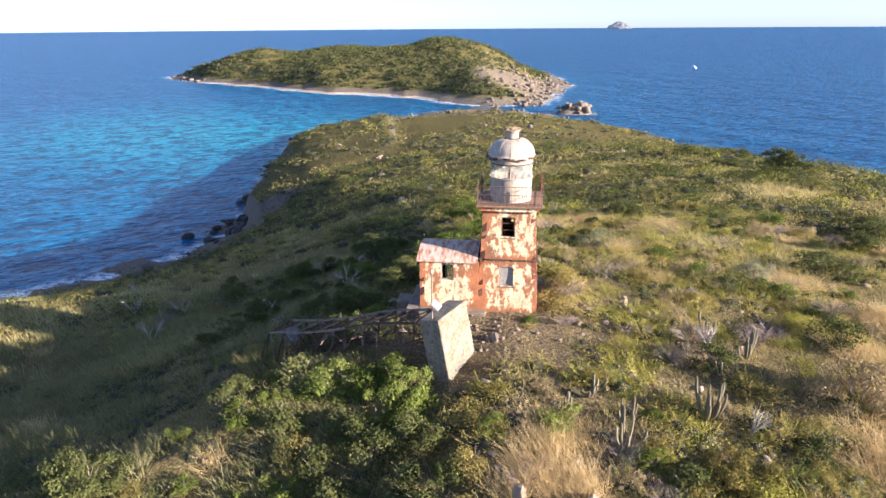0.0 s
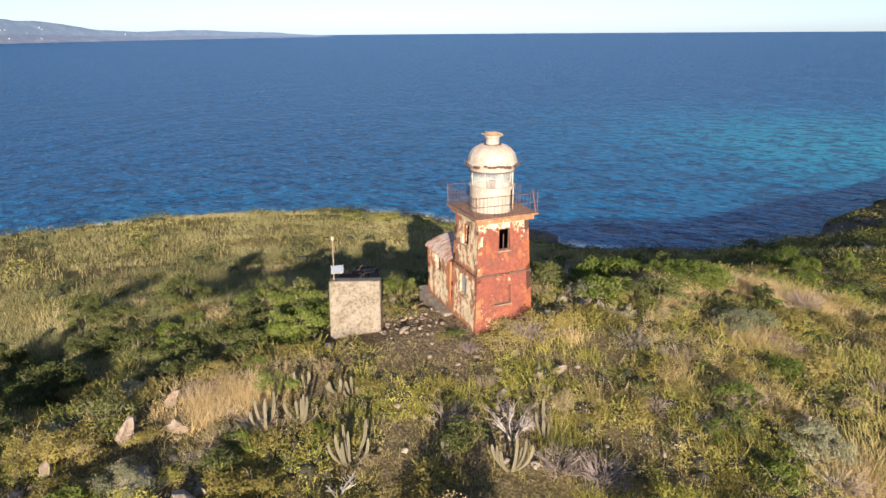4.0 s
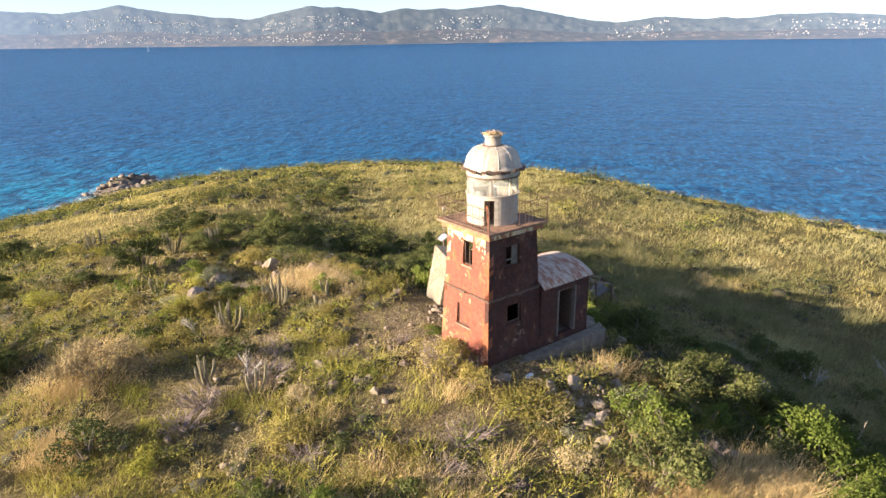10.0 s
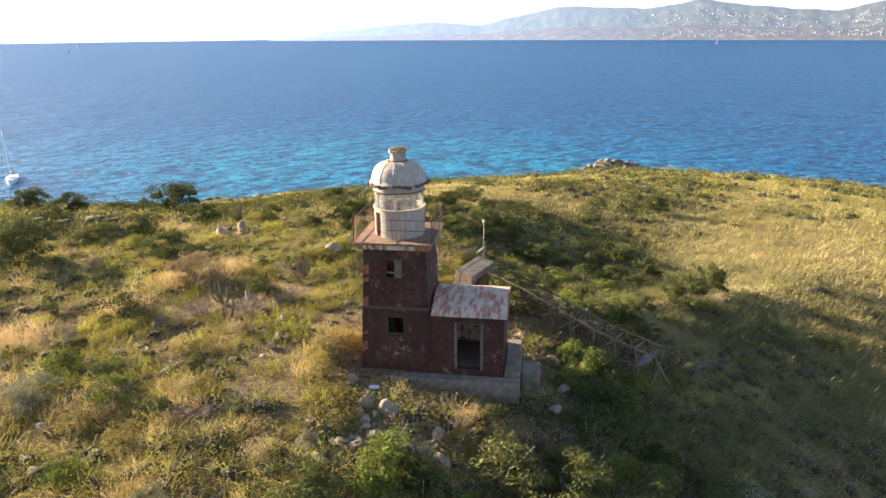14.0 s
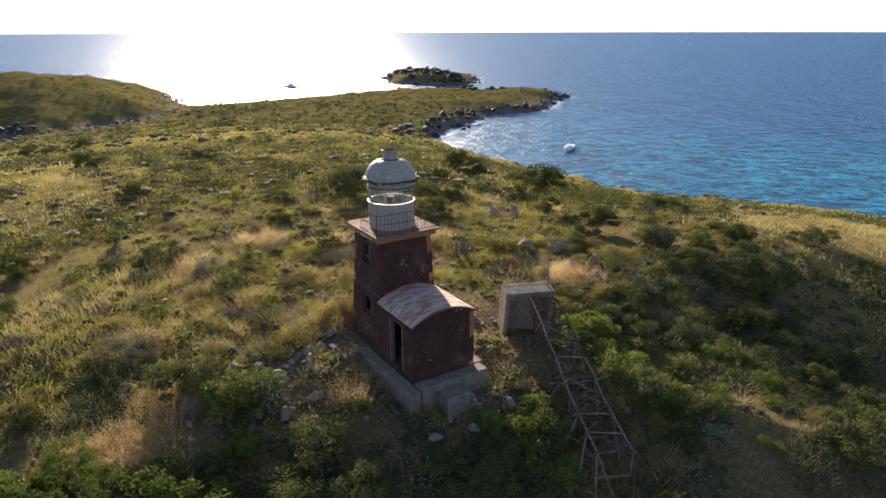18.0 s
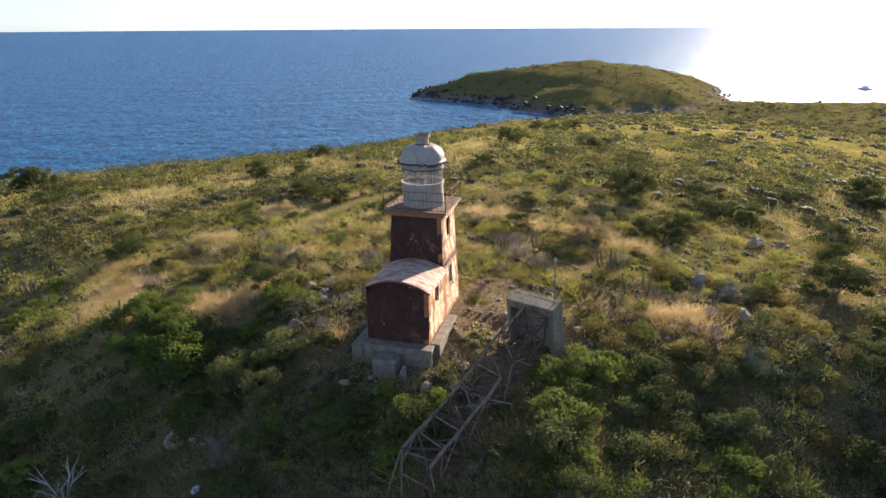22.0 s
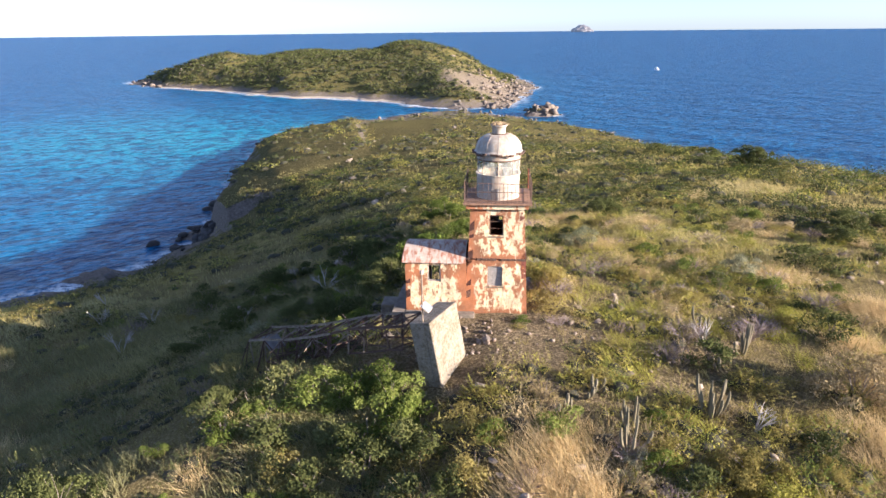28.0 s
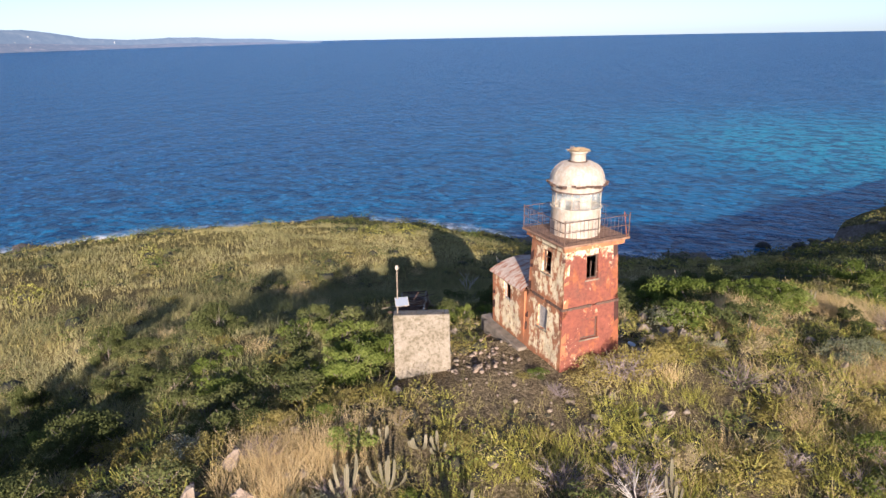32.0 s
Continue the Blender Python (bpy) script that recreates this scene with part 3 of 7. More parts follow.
    b.inputs["Roughness"].default_value = 0.95
    b.inputs["Specular IOR Level"].default_value = 0.0
    bumped(n, l, b, calc(n, l, "ADD", calc(n, l, "MULTIPLY", fine, 1.0), calc(n, l, "MULTIPLY", grit, 0.25)), 0.9, 0.35)
    return m


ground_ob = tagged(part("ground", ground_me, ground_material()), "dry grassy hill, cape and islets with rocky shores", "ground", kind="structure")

# ---- the sea: one sheet to the horizon ----
SR = np.concatenate([[1.0], np.linspace(100, 900, 120), 900 * (4950 / 900) ** np.linspace(0, 1, 26)[1:]])
SANG = np.linspace(0, 2 * np.pi, 340, endpoint=False)
sx, sy = np.outer(SR, np.cos(SANG)), np.outer(SR, np.sin(SANG))
sz = SEA + 26.0 * (np.outer(SR, np.ones(len(SANG))) / 4950) ** 2
ns = len(SANG)
i, j = np.meshgrid(np.arange(len(SR) - 1), np.arange(ns), indexing="ij")
sq = np.stack([i * ns + j, (i + 1) * ns + j, (i + 1) * ns + (j + 1) % ns, i * ns + (j + 1) % ns], -1).reshape(-1, 4)
sea_me = raw_mesh("sea", np.stack([sx.ravel(), sy.ravel(), sz.ravel()], -1), sq, True)
# how shallow the water is: 1 at the shore, 0 in the deep, wider in the sheltered bays
bed = smooth_land(sx, sy)
reach = np.zeros_like(sx)
for d, w in ((8, 0.25), (20, 0.2), (45, 0.2), (80, 0.2), (130, 0.15)):
    near = np.zeros_like(sx)
    for k in range(8):
        near += smooth_land(sx + d * math.cos(k * math.pi / 4), sy + d * math.sin(k * math.pi / 4)) > SEA - 0.5
    reach += w * np.minimum(near / 3, 1)
bays = np.exp(-(((sx + 170) / 130) ** 2 + ((sy - 330) / 150) ** 2)) * 0.75 + np.exp(-(((sx - 60) / 170) ** 2 + ((sy + 280) / 90) ** 2)) * 0.55
shallow = np.clip(reach * 0.55 * (0.35 + bays) + bays * 0.62 + 0.12 * fbm(sx, sy, 90, 4, 1.0) * (bays + reach), 0, 1)
surf = np.clip(1 - (SEA - bed) / 1.05, 0, 1)
for nm, vals in (("shallow", shallow), ("surf", surf)):
    at = sea_me.attributes.new(nm, "FLOAT", "POINT")
    at.data.foreach_set("value", vals.ravel().astype(np.float32))


def water():
    m, n, l, b = material("sea_water")
    where = n.new("ShaderNodeNewGeometry").outputs["Position"]
    s, f = n.new("ShaderNodeAttribute"), n.new("ShaderNodeAttribute")
    s.attribute_name, f.attribute_name = "shallow", "surf"
    patch = tex(n, l, 0.012, 4, 0.6, where)
    depth = calc(n, l, "ADD", s.outputs["Fac"], calc(n, l, "MULTIPLY", calc(n, l, "SUBTRACT", patch, 0.5), 0.12))
    c = ramp(n, l, depth, [(0.0, (0.004, 0.074, 0.195)), (0.25, (0.006, 0.13, 0.265)), (0.5, (0.012, 0.24, 0.345)), (0.85, (0.05, 0.37, 0.41))])
    turn = n.new("ShaderNodeMapping")
    turn.inputs["Rotation"].default_value = (0, 0, radians(-28))
    l.new(where, turn.inputs["Vector"])
    way = turn.outputs[0]
    ripple = tex(n, l, 0.62, 4, 0.62, way, (1.1, 0.95, 1.0))
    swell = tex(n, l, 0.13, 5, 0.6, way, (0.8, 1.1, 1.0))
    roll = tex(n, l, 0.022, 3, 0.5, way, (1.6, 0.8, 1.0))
    # dark slopes of the swell: wave shading painted into the colour
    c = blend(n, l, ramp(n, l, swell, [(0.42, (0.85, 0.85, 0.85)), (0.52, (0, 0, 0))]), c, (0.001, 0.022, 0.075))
    # pale streaks painted in as light on the wave tops
    lit_crest = tex(n, l, 0.30, 5, 0.65, way, (0.75, 1.15, 1.0))
    c = blend(n, l, ramp(n, l, lit_crest, [(0.53, (0, 0, 0)), (0.62, (0.8, 0.8, 0.8))]), c, (0.030, 0.22, 0.40))
    # dark flecks painted in as shade between the small waves
    shaded_chop = tex(n, l, 0.42, 4, 0.65, way, (0.75, 1.2, 1.0))
    c = blend(n, l, ramp(n, l, shaded_chop, [(0.43, (0.9, 0.9, 0.9)), (0.49, (0, 0, 0))]), c, (0.001, 0.020, 0.070))
    caps = calc(n, l, "MULTIPLY", ramp(n, l, tex(n, l, 0.16, 5, 0.7, way, (0.7, 1.2, 1.0)), [(0.71, (0, 0, 0)), (0.74, (0.8, 0.8, 0.8))]), ramp(n, l, ripple, [(0.5, (0, 0, 0)), (0.56, (1, 1, 1))]))
    c = blend(n, l, caps, c, (0.75, 0.77, 0.77))
    foam_n = tex(n, l, 0.30, 6, 0.75, where)
    foam = calc(n, l, "MULTIPLY", ramp(n, l, f.outputs["Fac"], [(0.1, (0, 0, 0)), (0.8, (1, 1, 1))]), ramp(n, l, foam_n, [(0.44, (0, 0, 0)), (0.56, (1, 1, 1))]))
    c = blend(n, l, foam, c, (0.75, 0.77, 0.77))
    l.new(c, b.inputs["Base Color"])
    b.inputs["Roughness"].default_value = 0.36
    b.inputs["IOR"].default_value = 1.22
    b.inputs["Specular IOR Level"].default_value = 0.3
    h = calc(n, l, "ADD", calc(n, l, "ADD", swell, calc(n, l, "MULTIPLY", roll, 1.5)), calc(n, l, "MULTIPLY", ripple, 0.26))
    bumped(n, l, b, h, 1.0, 2.4)
    return m


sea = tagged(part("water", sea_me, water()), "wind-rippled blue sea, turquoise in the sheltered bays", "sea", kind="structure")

# ---- the lighthouse ----
YAW = -8.0
HOUSE = pose(0, 0, 0, 0, 0, YAW)


def wall_panel(bl, br, tl, tr, holes, inward, thick=0.22, nu=8, nv=8, jitter=0.012):
    """A wall between four corners, with its thickness and openings. holes: (u0, u1, v0, v1) in shares of its width and height."""
    bl, br, tl, tr, inward = (Vector(v) for v in (bl, br, tl, tr, inward))
    us = sorted({*np.linspace(0, 1, nu + 1).round(4), *(h for q in holes for h in q[:2])})
    vs = sorted({*np.linspace(0, 1, nv + 1).round(4), *(h for q in holes for h in q[2:])})
    bm = bmesh.new()
    rnd = random.Random(len(us) * 31 + len(vs))

    def at(u, v, deep):
        p = (bl * (1 - u) + br * u) * (1 - v) + (tl * (1 - u) + tr * u) * v
        wob = 0 if u in (0, 1) or v in (0, 1) else rnd.uniform(-jitter, jitter)
        return bm.verts.new(p + inward * (thick if deep else wob))
    front = [[at(u, v, False) for v in vs] for u in us]
    back = [[at(u, v, True) for v in vs] for u in us]

    def solid(i, j):
        if not (0 <= i < len(us) - 1 and 0 <= j < len(vs) - 1):
            return False
        u, v = (us[i] + us[i + 1]) / 2, (vs[j] + vs[j + 1]) / 2
        return not any(a < u < b and c < v < d for a, b, c, d in holes)
    for i in range(len(us) - 1):
        for j in range(len(vs) - 1):
            if not solid(i, j):
                continue
            bm.faces.new((front[i][j], front[i + 1][j], front[i + 1][j + 1], front[i][j + 1]))
            bm.faces.new((back[i][j + 1], back[i + 1][j + 1], back[i + 1][j], back[i][j]))
            for di, dj, p, q in ((-1, 0, (i, j), (i, j + 1)), (1, 0, (i + 1, j + 1), (i + 1, j)), (0, -1, (i + 1, j), (i, j)), (0, 1, (i, j + 1), (i + 1, j + 1))):
                if not solid(i + di, j + dj):
                    bm.faces.new((front[p[0]][p[1]], front[q[0]][q[1]], back[q[0]][q[1]], back[p[0]][p[1]]))
    return bm


lighthouse = thing("lighthouse", "derelict square lighthouse, peeling red and cream walls, white domed lantern", "lighthouse", HOUSE)
B, MID, TOP, ZM, ZT = 1.48, 1.35, 1.22, 2.6, 5.25
SIDES = {"south": ((-1, -1), (1, -1), (0, 1, 0)), "east": ((1, -1), (1, 1), (-1, 0, 0)), "north": ((1, 1), (-1, 1), (0, -1, 0)), "west": ((-1, 1), (-1, -1), (1, 0, 0))}
WINDOWS_LOW = {"south": [(0.35, 0.60, 0.50, 0.88)], "east": [(0.32, 0.62, 0.46, 0.80)], "north": [(0.36, 0.62, 0.56, 0.86)], "west": []}
WINDOWS_UP = {"south": [(0.36, 0.61, 0.43, 0.80)], "east": [(0.40, 0.62, 0.42, 0.80)], "north": [(0.34, 0.62, 0.44, 0.76)], "west": []}
# north and west get the red that is darkened for their shade
COATS = {"south": wall_pale, "east": wall_red, "north": wall_shaded, "west": wall_shaded}
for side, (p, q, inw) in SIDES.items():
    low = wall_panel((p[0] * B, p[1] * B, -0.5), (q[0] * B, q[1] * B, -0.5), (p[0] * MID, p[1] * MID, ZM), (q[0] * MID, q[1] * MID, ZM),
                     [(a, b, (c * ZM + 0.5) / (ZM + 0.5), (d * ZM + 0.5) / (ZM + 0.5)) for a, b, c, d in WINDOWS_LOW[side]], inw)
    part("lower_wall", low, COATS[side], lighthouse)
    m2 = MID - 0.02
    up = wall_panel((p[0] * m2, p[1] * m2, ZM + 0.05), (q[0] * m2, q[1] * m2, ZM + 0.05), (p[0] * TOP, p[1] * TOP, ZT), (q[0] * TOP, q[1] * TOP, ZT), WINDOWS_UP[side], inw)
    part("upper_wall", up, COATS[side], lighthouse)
# ledge between the storeys, broken here and there
rnd = random.Random(4)
for side, (p, q, inw) in SIDES.items():
    a, b = Vector((*p, 0)), Vector((*q, 0))
    for k in range(12):
        if rnd.random() < (0.25 if side in ("south", "west") else 0.12):
            continue
        u, v = k / 12, (k + 1) / 12 - 0.006
        lo, hi = a.lerp(b, u) * MID, a.lerp(b, v) * MID
        out = -Vector(inw) * rnd.uniform(0.025, 0.05)
        pts = [lo + Vector(inw) * 0.12, hi + Vector(inw) * 0.12, hi + out, lo + out]
        bm = bmesh.new()
        z0, z1 = ZM - 0.02 + rnd.uniform(-0.01, 0.01), ZM + 0.075
        vs = [bm.verts.new(pt + Vector((0, 0, z))) for z in (z0, z1) for pt in pts]
        for f in ((0, 1, 2, 3), (7, 6, 5, 4), (0, 4, 5, 1), (1, 5, 6, 2), (2, 6, 7, 3), (3, 7, 4, 0)):
            bm.faces.new([vs[x] for x in f])
        part("belt_ledge", bm, steel_rust, lighthouse)
part("upper_floor", box(bmesh.new(), (-1.15, -1.15, ZM - 0.1), (1.15, 1.15, ZM + 0.02)), inner, lighthouse)


def window_parts(side, hole, z0, z1, half0, half1, fill):
    """Frame, and what is left in it, of an opening in one side."""
    p, q, inw = SIDES[side]
    a, b, i = Vector((*p, 0)), Vector((*q, 0)), Vector(inw)
    u0, u1, v0, v1 = hole
    zc = [z0 + (z1 - z0) * v for v in (v0, v1)]
    half = half0 + (half1 - half0) * (v0 + v1) / 2
    l, r = a.lerp(b, u0) * half + i * 0.09, a.lerp(b, u1) * half + i * 0.09
    side_way = (r - l).normalized()

    def slab(bm, s0, s1, za, zb, d0, d1):
        pts = [l + side_way * s + i * d + Vector((0, 0, z)) for z in (za, zb) for s, d in ((s0, d0), (s1, d0), (s1, d1), (s0, d1))]
        vs = [bm.verts.new(pt) for pt in pts]
        for f in ((3, 2, 1, 0), (4, 5, 6, 7), (0, 1, 5, 4), (1, 2, 6, 5), (2, 3, 7, 6), (3, 0, 4, 7)):
            bm.faces.new([vs[x] for x in f])
        return bm
    w = (r - l).length
    bm = bmesh.new()
    slab(bm, 0, 0.05, zc[0], zc[1], 0, 0.07), slab(bm, w - 0.05, w, zc[0], zc[1], 0, 0.07)
    slab(bm, 0.05, w - 0.05, zc[0], zc[0] + 0.05, 0, 0.07), slab(bm, 0.05, w - 0.05, zc[1] - 0.05, zc[1], 0, 0.07)
    win = part("window", bm, steel_rust if fill in ("bars", "panel", "none", "red", "broken", "leaf") else old_wood, lighthouse)
    # the north sill takes the shade-darkened wall colour too
    part("sill", slab(bmesh.new(), -0.06, w + 0.06, zc[0] - 0.05, zc[0] - 0.002, -0.14, 0.10), wall_shaded if side == "north" else concrete_old, win)
    if fill == "board":
        for k in range(3):
            s = 0.05 + (w - 0.1) * k / 3
            part("board", slab(bmesh.new(), s + 0.004, s + (w - 0.1) / 3 - 0.004, zc[0] + 0.05, zc[1] - 0.05, 0.02, 0.045), old_wood, win)
    elif fill == "red":
        part("board", slab(bmesh.new(), 0.05, w - 0.05, zc[0] + 0.05, zc[1] - 0.05, 0.02, 0.05), wall_red, win)
    elif fill == "panel":
        part("board", slab(bmesh.new(), 0.05, w - 0.05, zc[0] + 0.05, zc[0] + (zc[1] - zc[0]) * 0.8, 0.03, 0.055), wall_shaded, win)
    elif fill == "leaf":
        part("casement", slab(bmesh.new(), w * 0.52, w - 0.05, zc[0] + 0.05, zc[1] - 0.05, 0.02, 0.05), jamb_wood, win, "grey weathered casement hanging in the frame")
        part("glazing_bar", slab(bmesh.new(), 0.05, w * 0.52, zc[0] + (zc[1] - zc[0]) * 0.3, zc[0] + (zc[1] - zc[0]) * 0.3 + 0.03, 0.02, 0.05), old_wood, win)
    elif fill == "bars":
        for k in range(1, 3):
            part("glazing_bar", slab(bmesh.new(), 0.05, w - 0.05, zc[0] + (zc[1] - zc[0]) * k / 3, zc[0] + (zc[1] - zc[0]) * k / 3 + 0.025, 0.02, 0.045), steel_rust, win)
    elif fill == "broken":
        part("glazing_bar", slab(bmesh.new(), w / 2 - 0.015, w / 2 + 0.015, zc[0] + 0.05, zc[1] - 0.3, 0.02, 0.05), steel_rust, win)
    return win


for side, fill in (("south", "board"), ("east", "red"), ("north", "none")):
    window_parts(side, WINDOWS_LOW[side][0], 0, ZM, B, MID, fill)
for side, fill in (("south", "bars"), ("east", "broken"), ("north", "leaf")):
    window_parts(side, WINDOWS_UP[side][0], ZM, ZT, MID, TOP, fill)

# gallery deck and railing
part("gallery_deck", box(bmesh.new(), (-1.55, -1.55, ZT + 0.01), (1.55, 1.55, ZT + 0.10), bevel=0.012), deck_rust, lighthouse, "rust-stained gallery deck with crumbling edge")
bm = bmesh.new()
for s in (-1, 1):
    box(bm, (-1.40, s * 1.33 - 0.08, ZT - 0.20), (1.40, s * 1.33 + 0.08, ZT + 0.005)), box(bm, (s * 1.33 - 0.08, -1.25, ZT - 0.20), (s * 1.33 + 0.08, 1.25, ZT + 0.005))
part("cornice", bm, wall_pale, lighthouse, "cracked plaster cornice under the gallery")
ZD = ZT + 0.10
rnd = random.Random(9)
railing = part("railing", bar(bmesh.new(), (1.5, 1.5, ZD), (1.5, 1.5, ZD + 1.0), 0.022), steel_rust, lighthouse, "thin rusted railing with bent balusters")
for sx_, sy_ in ((-1, -1), (1, -1), (-1, 1)):
    part("post", bar(bmesh.new(), (sx_ * 1.5, sy_ * 1.5, ZD), (sx_ * 1.5, sy_ * 1.5, ZD + 1.0), 0.022), steel_rust, railing)
RUNS = (((-1.5, -1.5), (1.5, -1.5), 0.0), ((1.5, -1.5), (1.5, 1.5), 0.04), ((1.5, 1.5), (-1.5, 1.5), 0.22), ((-1.5, 1.5), (-1.5, -1.5), 0.12))
for (ax, ay), (bx, by), lost in RUNS:
    a, b = Vector((ax, ay, 0)), Vector((bx, by, 0))
    if lost == 0.22:          # the first half of this side has fallen away
        a = a.lerp(b, 0.45)
    for h in (0.10, 0.52, 0.92):
        part("rail", bar(bmesh.new(), a + Vector((0, 0, ZD + h)), b + Vector((0, 0, ZD + h + rnd.uniform(-0.04, 0.02))), 0.015), steel_rust, railing)
    for k in range(1, 10 if lost == 0.22 else 17):
        if rnd.random() < lost:
            continue
        p = a.lerp(b, k / (10 if lost == 0.22 else 17))
        tip = p + Vector((rnd.uniform(-0.03, 0.03), rnd.uniform(-0.03, 0.03), ZD + 0.92))
        part("baluster", bar(bmesh.new(), p + Vector((0, 0, ZD)), tip, 0.008, 4), steel_rust, railing)
part("bent_plate", box(bmesh.new(), (-0.012, -0.03, 0), (0.012, 0.03, 1.05), pose(1.46, 1.46, ZD, 6, -8, 42)), rust_plate, railing, "bent rusted plate")

# lantern
NL = 48


def drum(r, z0, z1, gaps=(), thick=0.05, n=NL):
    """A round wall with door gaps, given in degrees."""
    bm = bmesh.new()
    rows = []
    for k in range(n):
        c, s = math.cos(2 * math.pi * k / n), math.sin(2 * math.pi * k / n)
        rows.append([bm.verts.new((rr * c, rr * s, z)) for rr, z in ((r, z0), (r, z1), (r - thick, z1), (r - thick, z0))])

    def open_at(k):
        mid = (k + 0.5) * 360 / n
        return any(g0 < mid < g1 for g0, g1 in gaps)
    for k in range(n):
        if open_at(k):
            continue
        p, q = rows[k], rows[(k + 1) % n]
        for e in range(4):
            bm.faces.new((p[e], q[e], q[(e + 1) % 4], p[(e + 1) % 4]))
        if open_at((k - 1) % n):
            bm.faces.new(p)
        if open_at((k + 1) % n):
            bm.faces.new(q)
    return bm


DOOR = (28, 54)
part("drum", drum(0.99, ZD, ZD + 0.98, [DOOR]), lantern_white, lighthouse, "white-painted lantern drum with rust runs", smooth=False)
part("drum_head", drum(0.99, ZD + 0.98, ZD + 1.10), lantern_white, lighthouse)
part("sill_ring", lathe(bmesh.new(), [(0.94, ZD + 1.10), (1.04, ZD + 1.10), (1.04, ZD + 1.14), (0.94, ZD + 1.14)], NL, True), lantern_white, lighthouse)
ZG0, ZG1 = ZD + 1.14, ZD + 1.77
glass_m, gn, gl, gb = material("dirty_glass")
gb.inputs["Transmission Weight"].default_value, gb.inputs["Roughness"].default_value, gb.inputs["IOR"].default_value = 1.0, 0.04, 1.1
gb.inputs["Base Color"].default_value = (0.86, 0.88, 0.86, 1)
mixg, dirt = gn.new("ShaderNodeMixShader"), gn.new("ShaderNodeBsdfDiffuse")
dirt.inputs[0].default_value = (0.40, 0.40, 0.37, 1)
gl.new(ramp(gn, gl, tex(gn, gl, 3.0, 6, 0.6), [(0.35, (0.10, 0.10, 0.10)), (0.70, (0.42, 0.42, 0.42))]), mixg.inputs[0])
gl.new(gb.outputs[0], mixg.inputs[1]), gl.new(dirt.outputs[0], mixg.inputs[2]), gl.new(mixg.outputs[0], gn["Material Output"].inputs[0])
for k in range(8):
    a0, a1 = 2 * math.pi * k / 8, 2 * math.pi * (k + 1) / 8
    part("mullion", bar(bmesh.new(), (0.96 * math.cos(a0), 0.96 * math.sin(a0), ZG0), (0.96 * math.cos(a0), 0.96 * math.sin(a0), ZG1), 0.022), lantern_white, lighthouse)
    bm = bmesh.new()
    ring = [a0 + 0.03 + (a1 - a0 - 0.06) * e / 6 for e in range(7)]
    vs = [[bm.verts.new((rr * math.cos(a), rr * math.sin(a), z)) for z in (ZG0 + 0.002, ZG1 - 0.002) for rr in (0.955, 0.965)] for a in ring]
    for p, q in zip(vs, vs[1:]):
        for e, f in ((0, 1), (1, 3), (3, 2), (2, 0)):
            bm.faces.new((p[e], p[f], q[f], q[e]))
    for e in (vs[0], vs[-1]):
        bm.faces.new((e[0], e[1], e[3], e[2]))
    pane = part("pane", bm, glass_m, lighthouse, "dusty glass pane")
    pane.visible_shadow = False
part("head_band", drum(1.0, ZG1, ZG1 + 0.29), lantern_white, lighthouse)
part("band_ring", lathe(bmesh.new(), [(0.97, ZG1), (1.03, ZG1), (1.03, ZG1 + 0.05), (0.97, ZG1 + 0.05)], NL, True), steel_rust, lighthouse)
ZR = ZG1 + 0.29
prof = [(1.12, ZR), (1.13, ZR + 0.05), (1.10, ZR + 0.10)]
for k in range(11):
    a = math.pi / 2 * k / 10.6
    prof.append((0.32 + 0.74 * math.cos(a) ** 0.9, ZR + 0.10 + 0.74 * math.sin(a)))
part("dome", lathe(bmesh.new(), prof, NL), lantern_white, lighthouse, "white lantern dome, rust-streaked", smooth=True)
for k in range(12):
    a = 2 * math.pi * k / 12
    bm = bmesh.new()
    for (r0, z0), (r1, z1) in zip(prof[3:], prof[4:]):
        bar(bm, ((r0 + 0.004) * math.cos(a), (r0 + 0.004) * math.sin(a), z0), ((r1 + 0.004) * math.cos(a), (r1 + 0.004) * math.sin(a), z1), 0.012, 4)
    part("dome_rib", bm, lantern_white, lighthouse)
rnd = random.Random(3)
for k in range(40):
    if rnd.random() < 0.18:
        continue
    a0, a1 = 2 * math.pi * k / 40, 2 * math.pi * (k + 0.9) / 40
    r, dz = rnd.uniform(1.14, 1.24), rnd.uniform(-0.08, 0.03)
    bm = bmesh.new()
    vs = [bm.verts.new((rr * math.cos(a), rr * math.sin(a), ZR + z)) for a in (a0, a1) for rr, z in ((1.04, 0.0), (r, dz), (r + 0.015, dz + 0.085), (1.06, 0.07))]
    for f in ((0, 1, 2, 3), (7, 6, 5, 4), (0, 4, 5, 1), (1, 5, 6, 2), (2, 6, 7, 3), (3, 7, 4, 0)):
        bm.faces.new([vs[x] for x in f])
    part("gutter_piece", bm, steel_rust, lighthouse)
ZN = prof[-1][1]
part("vent_neck", lathe(bmesh.new(), [(0.31, ZN - 0.05), (0.30, ZN + 0.26), (0.33, ZN + 0.33), (0.37, ZN + 0.35), (0.37, ZN + 0.40), (0.28, ZN + 0.41)], 20), lantern_white, lighthouse, smooth=True)
part("neck_ring", lathe(bmesh.new(), [(0.29, ZN - 0.03), (0.36, ZN - 0.03), (0.36, ZN + 0.03), (0.29, ZN + 0.03)], 20, True), steel_rust, lighthouse)
nest = bmesh.new()
